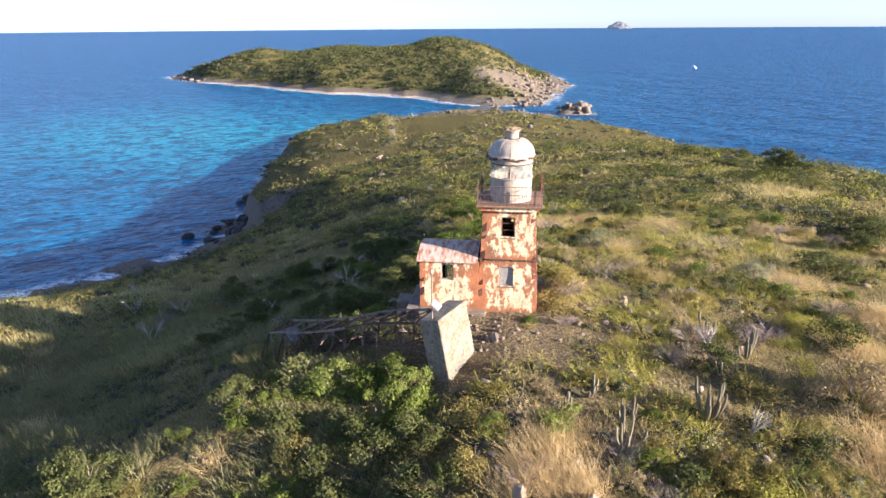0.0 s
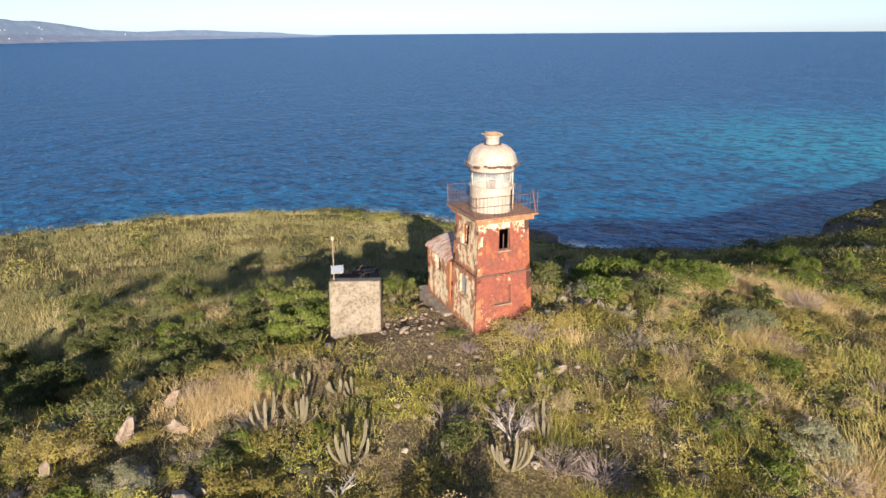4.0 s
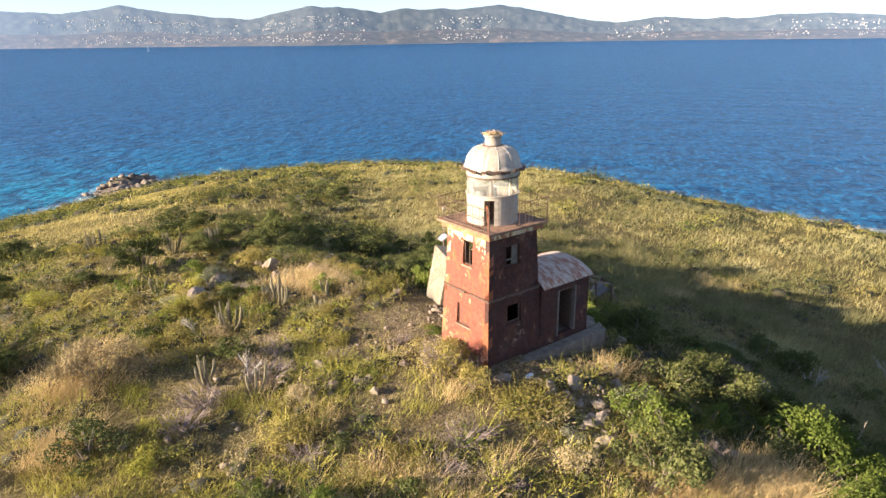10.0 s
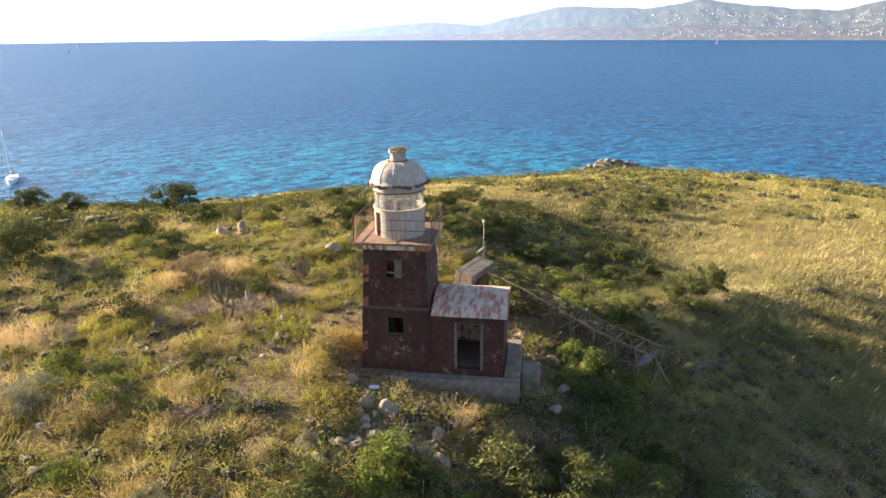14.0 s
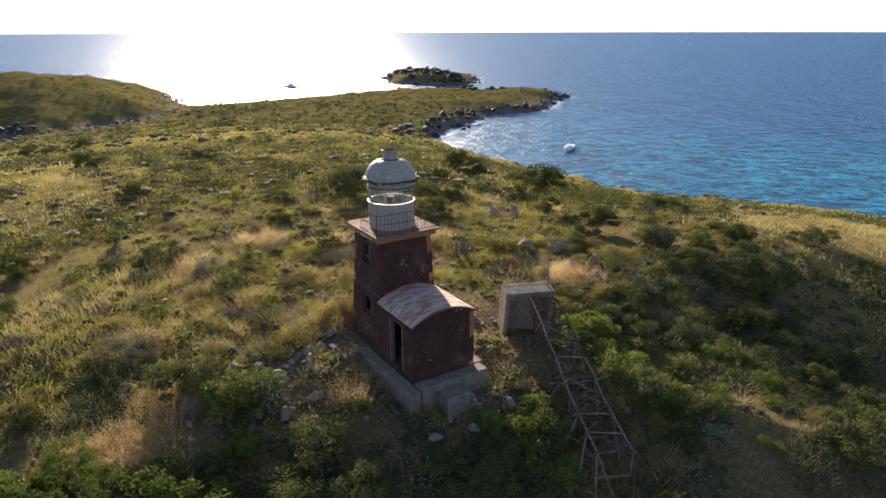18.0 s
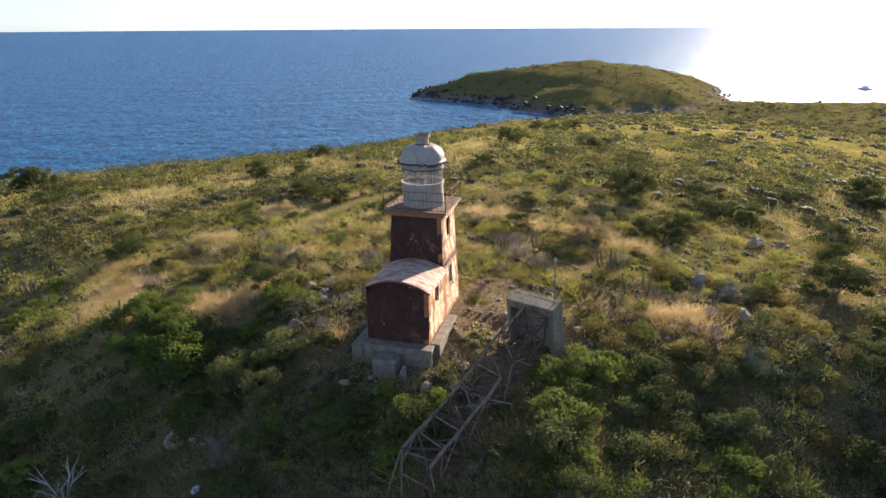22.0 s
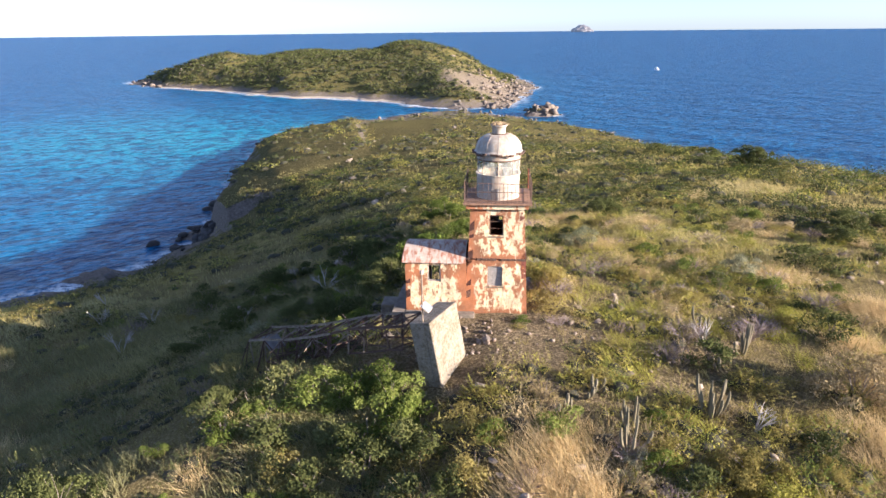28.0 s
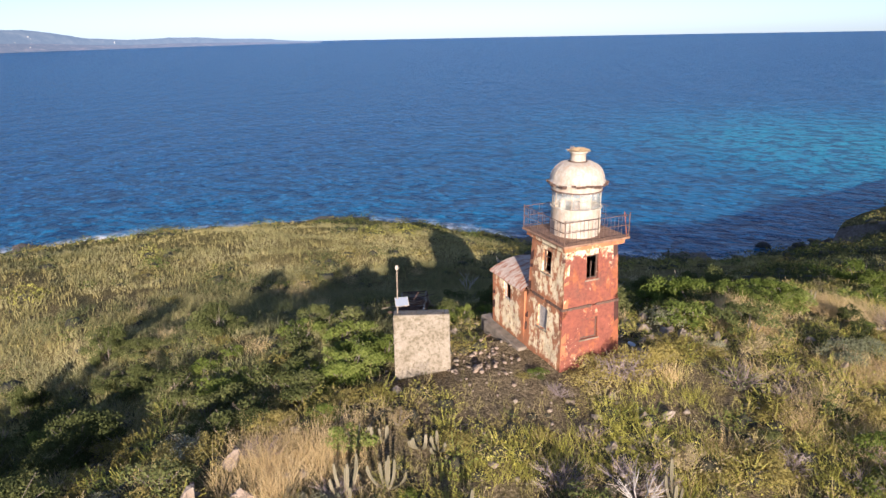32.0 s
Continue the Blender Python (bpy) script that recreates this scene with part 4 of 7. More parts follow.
for k in range(150):
    a, r = rnd.uniform(0, 6.283), rnd.uniform(0.05, 0.38)
    p = Vector((r * math.cos(a), r * math.sin(a), ZN + 0.39 + rnd.uniform(0, 0.10)))
    d = Vector((rnd.uniform(-1, 1), rnd.uniform(-1, 1), rnd.uniform(-0.1, 0.35))).normalized() * rnd.uniform(0.12, 0.36)
    bar(nest, p - d / 2, p + d / 2, 0.012, 3)
tagged(part("bird_nest", nest, twig_stuff, at=HOUSE), "scruffy nest of dry twigs on the lantern vent", "nest")
part("lantern_floor", lathe(bmesh.new(), [(0.01, ZD + 0.01), (0.93, ZD + 0.01)], 24), inner, lighthouse)
part("lamp_pedestal", lathe(bmesh.new(), [(0.01, ZD + 1.28), (0.16, ZD + 1.28), (0.16, ZD + 0.9), (0.10, ZD + 0.85), (0.10, ZD + 0.02)], 14), steel_rust, lighthouse)

# annex with a barrel roof
AX0, AX1, AY, AZ_ = -4.28, -1.40, 1.46, 2.48
part("annex_wall", wall_panel((AX0, -AY, -0.5), (AX1, -AY, -0.5), (AX0, -AY, AZ_), (AX1, -AY, AZ_), [(0.36, 0.58, 0.67, 0.95)], (0, 1, 0)), wall_pale, lighthouse)
part("annex_wall", wall_panel((AX1, AY, -0.5), (AX0, AY, -0.5), (AX1, AY, AZ_), (AX0, AY, AZ_), [(0.33, 0.72, 0.22, 0.90)], (0, -1, 0)), wall_shaded, lighthouse)
bm = wall_panel((AX0, AY, -0.5), (AX0, -AY, -0.5), (AX0, AY, AZ_), (AX0, -AY, AZ_), [], (1, 0, 0))
NA, RISE = 16, 0.46
arc = [(AY * (1 - 2 * k / NA), AZ_ + RISE * (1 - (1 - 2 * k / NA) ** 2)) for k in range(NA + 1)]
for d, flip in ((0, False), (0.22, True)):
    vs = [bm.verts.new((AX0 + d, y, z - 0.02)) for y, z in arc[1:-1]]
    base = [bm.verts.new((AX0 + d, y, AZ_ - 0.004)) for y, z in (arc[0], arc[-1])]
    bm.faces.new([base[0], *vs, base[1]])
part("annex_wall", bm, wall_shaded, lighthouse)
for k in range(6):
    x0 = AX0 - 0.12 + k * (AX1 - AX0 + 0.06) / 6
    x1 = x0 + (AX1 - AX0 + 0.06) / 6 + 0.02
    lift = 0.006 * (k % 2)
    bm = bmesh.new()
    pts = [(y * 1.075, z + 0.02 + lift) for y, z in arc]
    pts[0], pts[-1] = (pts[0][0], pts[0][1] - 0.05), (pts[-1][0], pts[-1][1] - 0.05)
    vs = [[bm.verts.new((x, y, z + dz)) for x, dz in ((x0, 0), (x1, 0), (x1, 0.03), (x0, 0.03))] for y, z in pts]
    for p, q in zip(vs, vs[1:]):
        for e in range(4):
            bm.faces.new((p[e], p[(e + 1) % 4], q[(e + 1) % 4], q[e]))
    bm.faces.new(vs[0]), bm.faces.new(vs[-1])
    part("roof_sheet", bm, roof_rust, lighthouse, "rust-streaked curved roof sheet")
bm = bmesh.new()
for x in (AX0 - 0.135,):
    for (y0, z0), (y1, z1) in zip(arc, arc[1:]):
        bar(bm, (x, y0 * 1.07, z0), (x, y1 * 1.07, z1), 0.035, 5)
part("roof_edge", bm, rust_plate, lighthouse)
# door frame and what is left of the annex window
dx0, dx1 = AX1 + (AX0 - AX1) * 0.33, AX1 + (AX0 - AX1) * 0.72
dz0, dz1 = -0.5 + (AZ_ + 0.5) * 0.22, -0.5 + (AZ_ + 0.5) * 0.90
doorway = part("door_frame", box(bmesh.new(), (dx0 - 0.09, AY - 0.16, dz0), (dx0, AY + 0.03, dz1)), jamb_wood, lighthouse, "weathered open door frame")
part("jamb", box(bmesh.new(), (dx1, AY - 0.16, dz0), (dx1 + 0.09, AY + 0.03, dz1)), jamb_wood, doorway)
part("lintel", box(bmesh.new(), (dx1 + 0.09, AY - 0.15, dz1 - 0.08), (dx0 - 0.09, AY - 0.03, dz1)), steel_rust, doorway)
part("door_leaf", box(bmesh.new(), (dx1 + 0.10, AY - 0.72, dz0 + 0.05), (dx1 + 0.14, AY - 0.17, dz1 - 0.1)), steel_rust, doorway, "dark door leaf standing open")
wx0, wx1, wz0, wz1 = AX0 + 2.88 * 0.36, AX0 + 2.88 * 0.58, -0.5 + 2.98 * 0.67, -0.5 + 2.98 * 0.95
bm = bmesh.new()
box(bm, (wx0, -AY + 0.08, wz0), (wx0 + 0.06, -AY + 0.15, wz1)), box(bm, (wx1 - 0.06, -AY + 0.08, wz0), (wx1, -AY + 0.15, wz1))
box(bm, (wx0 + 0.06, -AY + 0.08, wz0), (wx1 - 0.06, -AY + 0.15, wz0 + 0.06)), box(bm, (wx0 + 0.06, -AY + 0.08, wz1 - 0.06), (wx1 - 0.06, -AY + 0.15, wz1))
part("window", bm, old_wood, lighthouse)
part("annex_floor", box(bmesh.new(), (AX0 + 0.23, -AY + 0.23, -0.4), (AX1 - 0.1, AY - 0.23, 0.08)), inner, lighthouse)

# concrete apron round the foot
apron = thing("apron", "cracked grey concrete apron round the lighthouse foot", "foundation", HOUSE)
part("slab", box(bmesh.new(), (-4.95, 1.50, -0.95), (1.1, 2.02, -0.07), bevel=0.03), apron_grey, apron)
part("slab", box(bmesh.new(), (-4.95, -1.75, -1.1), (-4.32, 1.47, 0.02), bevel=0.03), apron_grey, apron)
part("slab", box(bmesh.new(), (-4.30, -1.95, -0.9), (-1.0, -1.49, 0.04), bevel=0.03), apron_grey, apron, "rust-stained concrete step")
part("step", box(bmesh.new(), (-5.75, -0.35, -1.4), (-4.97, 0.75, -0.25), bevel=0.04), apron_grey, apron)

# ---- leaning concrete block ----
block = thing("concrete_block", "leaning weathered concrete box with an open hollow back", "concrete block", pose(-2.55, -5.85, -0.75, 0, 0, 60.2) @ pose(0, 0, 0, -11, 0, 0))
WX, DY, HZ = 1.18, 0.78, 2.78
part("face", box(bmesh.new(), (-WX, -0.16, 0), (WX, 0.12, HZ), bevel=0.03), concrete_old, block, "stained front face")
part("side_wall", box(bmesh.new(), (-WX, 0.122, 0), (-WX + 0.2, DY, HZ), bevel=0.03), concrete_old, block)
part("side_wall", box(bmesh.new(), (WX - 0.2, 0.122, 0), (WX, DY, HZ), bevel=0.03), concrete_old, block)
part("cap", box(bmesh.new(), (-WX + 0.202, 0.122, HZ - 0.4), (WX - 0.202, DY, HZ), bevel=0.03), concrete_old, block)

# ---- fallen lattice mast: hangs from the back of the block and slopes down to the west ----
mast = thing("lattice_mast", "fallen rusted lattice mast lying across the rubble", "mast")
BAYS = 9
rnd = random.Random(21)
NEAR = (Vector((-3.75, -5.0, 1.70)), Vector((-4.45, -6.0, 1.55)))
FAR = (Vector((-11.0, -0.72, -0.85)), Vector((-11.8, -1.83, -0.97)))


def mast_point(k, corner):
    """Corners 0 and 1: upper chords; 2 and 3: lower chords under 1 and 0."""
    t = k / BAYS
    side = corner if corner < 2 else 3 - corner
    p = NEAR[side].lerp(FAR[side], t) + Vector((0, 0, 0.10 * math.sin(t * 7)))
    floor_ = ground(p.x, p.y) + 0.06
    if corner > 1:
        p.z = max(p.z - 1.15, floor_ - 0.03)
        p += Vector((rnd.uniform(-0.16, 0.16), rnd.uniform(-0.16, 0.16), rnd.uniform(0, 0.1)))
    return Vector((p.x + rnd.uniform(-0.04, 0.04), p.y + rnd.uniform(-0.04, 0.04), max(p.z, floor_)))


nodes_ = [[mast_point(k, c) for c in range(4)] for k in range(BAYS + 1)]
for c in range(4):
    for k in range(BAYS):
        if c > 1 and rnd.random() < 0.25:
            continue
        part("leg", angle_bar(bmesh.new(), nodes_[k][c], nodes_[k + 1][c], 0.085 if c < 2 else 0.07), steel_pale if (c == 0 or c == 1 and k > 3) else steel_rust, mast)
for k in range(BAYS + 1):
    for c in range(4):
        if c == 2 and rnd.random() < 0.3:
            continue
        part("strut", angle_bar(bmesh.new(), nodes_[k][c], nodes_[k][(c + 1) % 4], 0.055), steel_pale if rnd.random() < 0.3 else steel_rust, mast)
        if k < BAYS and rnd.random() < 0.8:
            part("brace", angle_bar(bmesh.new(), nodes_[k][c], nodes_[k + 1][(c + 1) % 4], 0.045), steel_rust if rnd.random() < 0.6 else steel_pale, mast)
            if rnd.random() < 0.4:
                part("brace", angle_bar(bmesh.new(), nodes_[k][(c + 1) % 4], nodes_[k + 1][c], 0.045), steel_rust, mast)
# torn and bent bars tangled through the upper bays
for _ in range(46):
    t, u = rnd.uniform(0.0, 0.85), rnd.uniform(-0.15, 1.15)
    mid = NEAR[0].lerp(FAR[0], t).lerp(NEAR[1].lerp(FAR[1], t), u)
    mid.z = max(mid.z - rnd.uniform(0.0, 1.0), ground(mid.x, mid.y) + 0.15)
    half = Vector((rnd.uniform(-1, 1), rnd.uniform(-1, 1), rnd.uniform(-0.35, 0.35))).normalized() * rnd.uniform(0.3, 0.95)
    bend = mid + Vector((rnd.uniform(-0.15, 0.15), rnd.uniform(-0.15, 0.15), rnd.uniform(-0.05, 0.2)))
    bm = bar(bmesh.new(), mid - half, bend, 0.022, 4)
    part("bent_bar", bar(bm, bend, mid + half, 0.022, 4), steel_rust if rnd.random() < 0.7 else steel_pale, mast)
# legs that hang loose from the low end
for k, (dx, dy) in ((9, (-0.5, 0.5)), (9, (-0.9, -0.1)), (8, (-0.3, 0.7)), (8, (-0.6, -0.6)), (7, (0.2, 0.8)), (6, (-0.1, -0.7))):
    for c in (0, 1):
        p = nodes_[k][c]
        foot = Vector((p.x + dx * rnd.uniform(0.7, 1.2), p.y + dy * rnd.uniform(0.7, 1.2), 0))
        foot.z = ground(foot.x, foot.y) - 0.05
        part("loose_leg", angle_bar(bmesh.new(), p, foot, 0.05), steel_rust if c else steel_pale, mast)
part("end_plate", box(bmesh.new(), (-0.5, -0.4, -0.012), (0.5, 0.4, 0.012), pose(-10.8, -1.4, -1.2, 38, 10, 54)), sheet_grey, mast, "grey sheet lying in the mast head")
for k, (x, y, turn, n) in enumerate(((-8.2, -4.6, 150, 2.6), (-6.4, -5.4, 128, 2.2), (-9.6, -3.2, 20, 1.9), (-3.2, -3.2, 100, 1.6), (-6.9, -1.6, 35, 1.5), (-10.4, -3.6, 165, 2.0))):
    z0 = ground(x, y) + 0.1
    ex, ey = x + n * math.cos(radians(turn)), y + n * math.sin(radians(turn))
    tagged(part("steel_bar", angle_bar(bmesh.new(), (x, y, z0), (ex, ey, ground(ex, ey) + 0.12), 0.07), steel_pale if k % 2 == 0 else steel_rust), "loose rusted steel angle lying on the ground", "steel bar", "loose bars by the mast")

# ---- beacon pole with a small solar panel ----
pole = thing("solar_beacon", "thin steel pole with solar panel and small white lamp", "beacon")
part("pole", bar(bmesh.new(), (-3.72, -6.33, 1.9), (-3.72, -6.28, 3.9), 0.03, 8), steel_pale, pole)
panel_m, pn, pl, pb = material("solar_panel")
pb.inputs["Base Color"].default_value, pb.inputs["Roughness"].default_value = (0.22, 0.24, 0.28, 1), 0.25
pan = part("solar_panel", box(bmesh.new(), (-0.26, -0.2, -0.012), (0.26, 0.2, 0.012), pose(-3.55, -6.2, 2.5, 38, 0, 70)), panel_m, pole)
part("panel_frame", box(bmesh.new(), (-0.28, -0.22, -0.03), (0.28, 0.22, -0.013), pose(-3.55, -6.2, 2.5, 38, 0, 70)), lantern_white, pan)
part("bracket", bar(bmesh.new(), (-3.72, -6.3, 2.45), (-3.56, -6.21, 2.47), 0.02), steel_pale, pole)
part("lamp", lathe(bmesh.new(), [(0.01, 3.9), (0.07, 3.9), (0.08, 3.98), (0.05, 4.06), (0.01, 4.08)], 10), lantern_white, pole, at=Matrix.Translation((-3.72, -6.28, 0)))

# ---- plants ----
def leaf_tris(mid, normal, size, rs, slim=0.65):
    """Corner points of leaves at mid, facing normal, size metres long."""
    n = normal / np.maximum(np.linalg.norm(normal, axis=1, keepdims=True), 1e-6)
    t = np.cross(n, rs.normal(size=n.shape))
    t /= np.maximum(np.linalg.norm(t, axis=1, keepdims=True), 1e-6)
    b = np.cross(n, t)
    t, b = t * size[:, None] * 0.5, b * size[:, None] * 0.5 * slim
    v = np.stack([mid - t - 0.5 * b, mid + 0.1 * t + b * 1.1, mid + t - 0.4 * b], 1).reshape(-1, 3)
    return v, np.arange(len(v)).reshape(-1, 3)


def crown(radius, high, count, size, seed, lumps=9, rough=0.6, lump=(0.28, 0.50)):
    """Leaves of one bush, in several lumps with gaps between them."""
    rs = np.random.default_rng(seed)
    az, up = rs.uniform(0, 2 * np.pi, lumps), rs.uniform(0.15, 0.85, lumps)
    rad = radius * rs.uniform(0.06, 0.76, lumps) ** 0.8
    mid = np.stack([rad * np.cos(az), rad * np.sin(az), high * up], -1)
    mid[:, 2] *= 1.15 - 0.55 * rad / radius
    lr = radius * rs.uniform(*lump, lumps)
    pick = rs.integers(0, lumps, count)
    d = rs.normal(size=(count, 3))
    d /= np.linalg.norm(d, axis=1, keepdims=True)
    d[:, 2] = np.abs(d[:, 2]) * 1.0 - 0.25 * rs.random(count)
    p = mid[pick] + d * (lr[pick] * rs.uniform(0.55, 1.08, count))[:, None] * np.array([1, 1, 0.8])
    p[:, 2] = np.maximum(p[:, 2], 0.02)
    return leaf_tris(p, d + rough * rs.normal(size=(count, 3)), size * rs.uniform(0.6, 1.3, count), rs)


def stems(bm, radius, high, count, thick, rs):
    """Forking stems that spring from one root."""
    def ring(at, r):
        return [bm.verts.new(at + Vector((r * math.cos(k * math.pi / 2), r * math.sin(k * math.pi / 2), 0))) for k in range(4)]
    root = ring(Vector((0, 0, -0.2)), thick * 1.8)
    for _ in range(count):
        a, r = rs.uniform(0, 6.283), rs.uniform(0.2, 0.8) * radius
        mid = Vector((r * 0.45 * math.cos(a), r * 0.45 * math.sin(a), high * 0.5))
        tip = Vector((r * math.cos(a + 0.3), r * math.sin(a + 0.3), high * rs.uniform(0.75, 1.0)))
        rings = [root, ring(mid, thick * 0.7), ring(tip, thick * 0.25)]
        for p, q in zip(rings, rings[1:]):
            for k in range(4):
                bm.faces.new((p[k], p[(k + 1) % 4], q[(k + 1) % 4], q[k]))
    return bm


bark = plain("scrub_bark", (0.20, 0.16, 0.125), 0.9, 0, 0.35, 12)


def bush(name, label, group, leaf, radius, high, count, size, seed, lumps=9, lump=(0.28, 0.50)):
    """A shrub: stems and a crown of many leaves."""
    ob = thing(name, label, "shrub", pose(0, 0, -200), group)
    part("trunk", stems(bmesh.new(), radius, high * 0.9, 7, 0.03, random.Random(seed)), bark, ob)
    v, f = crown(radius, high, count, size, seed, lumps, 0.6, lump)
    part("crown", raw_mesh("crown", v, f), leaf, ob)
    return ob


def twiggy(name, label, group, radius, high, seed):
    """A leafless grey shrub of many thin twigs."""
    ob = thing(name, label, "shrub", pose(0, 0, -200), group)
    rs, bm = random.Random(seed), bmesh.new()
    for _ in range(26):
        a, r = rs.uniform(0, 6.283), rs.uniform(0.3, 1.0) * radius
        foot = Vector((rs.uniform(-0.15, 0.15), rs.uniform(-0.15, 0.15), -0.1))
        mid = foot + Vector((r * 0.5 * math.cos(a), r * 0.5 * math.sin(a), high * rs.uniform(0.4, 0.6)))
        bar(bm, foot, mid, 0.016, 3, 0.011)
        for _ in range(4):
            b = a + rs.uniform(-0.9, 0.9)
            tip = mid + Vector((r * 0.5 * math.cos(b), r * 0.5 * math.sin(b), high * rs.uniform(0.15, 0.5)))
            bar(bm, mid, tip, 0.010, 3, 0.004)
    part("trunk", bm, leaf_grey, ob)
    v, f = crown(radius * 0.9, high * 0.9, 420, 0.06, seed + 5, 10, 1.5)
    part("crown", raw_mesh("crown", v, f), leaf_grey, ob)
    return ob


G1 = "shrubs on the hilltop"
PROTO = {
    "dark": [bush("evergreen_shrub", "dense dark green shrub with glossy small leaves", G1, leaf_dark, 1.0, 1.25, 1750, 0.105, 10 + k, 12) for k in range(3)],
    "bright": [bush("green_shrub", "fresh bright green leafy shrub", G1, leaf_green, 1.0, 1.0, 1700, 0.10, 20 + k, 11) for k in range(3)],
    "olive": [bush("olive_shrub", "low olive-yellow scrub bush in dry grass", G1, leaf_olive, 1.0, 0.85, 1700, 0.085, 30 + k, 12) for k in range(4)],
    "dry": [bush("dry_shrub", "pale half-dry brown scrub bush", G1, leaf_dry, 1.0, 0.9, 1500, 0.08, 40 + k, 12) for k in range(3)],
    "yellow": [bush("yellow_shrub", "rounded yellow-green low shrub", G1, leaf_yellow, 1.0, 0.8, 1700, 0.085, 60 + k, 13) for k in range(3)],
    "pale": [bush("pale_shrub", "pale grey-green shrub with whitish shoots", G1, leaf_pale, 1.0, 1.0, 1600, 0.085, 70 + k, 12) for k in range(3)],
    "bare": [twiggy("bare_shrub", "leafless grey shrub of thin twigs", G1, 1.0, 1.0, 50 + k) for k in range(3)],
}
WIDE = (0.15, 0.33)
THICKET = {          # broad thickets, two metres in half breadth
    "dark": [bush("evergreen_thicket", "broad dense thicket of dark evergreen shrub", G1, leaf_dark, 2.0, 1.9, 6500, 0.115, 110 + k, 26, WIDE) for k in range(4)],
    "bright": [bush("green_thicket", "broad thicket of fresh green leafy shrub", G1, leaf_green, 2.0, 1.7, 6000, 0.115, 120 + k, 24, WIDE) for k in range(3)],
    "olive": [bush("olive_thicket", "broad low thicket of olive scrub", G1, leaf_olive, 2.0, 1.4, 6000, 0.10, 130 + k, 26, WIDE) for k in range(3)],
    "pale": [bush("pale_thicket", "broad pale grey-green thicket with whitish shoots", G1, leaf_pale, 2.0, 1.7, 6000, 0.10, 140 + k, 26, WIDE) for k in range(2)],
    "dry": [bush("dry_thicket", "broad half-dry brown thicket", G1, leaf_dry, 2.0, 1.5, 5500, 0.10, 150, 24, WIDE)],
}
used = {(k, big): 0 for k in PROTO for big in (False, True)}
rnd = random.Random(77)


def plant(kind, x, y, size, tall=1.0):
    """One shrub of that kind, or a thicket where it is broad, with its foot on the ground."""
    if kind == "dark" and -14 < x < -3 and -14.2 < y < -7:          # small and apart below the concrete block
        size = min(size, 1.5) * 0.86
    big = size > 1.3 and kind in THICKET
    size = size if big else min(size, 1.15)
    protos = THICKET[kind] if big else PROTO[kind]
    k = used[kind, big]
    used[kind, big] += 1
    scale = size / 2 if big else size
    tall = tall * (0.55 if y > 30 else 1.0)          # pressed by the wind on the open slopes
    m = Matrix.Translation((x, y, ground(x, y) - 0.06 * scale)) @ Matrix.Rotation(rnd.uniform(0, 6.28), 4, "Z") @ Matrix.Diagonal((scale, scale * rnd.uniform(0.75, 1.2), scale * tall * (1.15 if big else 1.0), 1))
    if k < len(protos):
        protos[k].matrix_basis = m
        return protos[k]
    return copy_thing(protos[k % len(protos)], m)


bleached = plain("bleached_dead_wood", (0.42, 0.37, 0.32), 0.9, 0, 0.3, 9)


def dead_shrub(x, y, size, seed):
    """A bleached skeleton of a shrub: forking bare branches."""
    ob = thing("dead_shrub", "bleached leafless branches of a dead shrub", "shrub", Matrix.Translation((x, y, ground(x, y) - 0.05)) @ Matrix.Diagonal((size, size, size, 1)), "dead shrubs on the hilltop")
    r0 = random.Random(seed)
    for _ in range(5):
        a = r0.uniform(0, 6.283)
        foot = Vector((0.05 * math.cos(a), 0.05 * math.sin(a), 0))
        fork = Vector((0.35 * math.cos(a), 0.35 * math.sin(a), r0.uniform(0.5, 0.8)))
        bm = bar(bmesh.new(), foot, fork, 0.035, 5, 0.022)
        for _ in range(4):
            b, up = a + r0.uniform(-1.0, 1.0), r0.uniform(0.2, 0.7)
            tip = fork + Vector((0.5 * math.cos(b), 0.5 * math.sin(b), up))
            bar(bm, fork, tip, 0.02, 4, 0.006)
            side = fork.lerp(tip, 0.5)
            bar(bm, side, side + Vector((r0.uniform(-0.25, 0.25), r0.uniform(-0.25, 0.25), 0.25)), 0.01, 3, 0.004)
        part("branch", bm, bleached, ob)
    return ob


for k, (x, y, s) in enumerate(((-24.9, 18.2, 1.03), (-32.3, 26.1, 1.04), (-29.1, 18.7, 1.17), (-10.4, 13.6, 1.3), (-8.6, 8.4, 0.63), (-15.2, 8.6, 1.14), (-2.2, 4.5, 0.52), (-24.1, 10.8, 1.3), (-14.7, 25.5, 1.04), (8.4, -4.9, 0.84), (7.6, -10.9, 0.75))):
    dead_shrub(x, y, s, 60 + k)
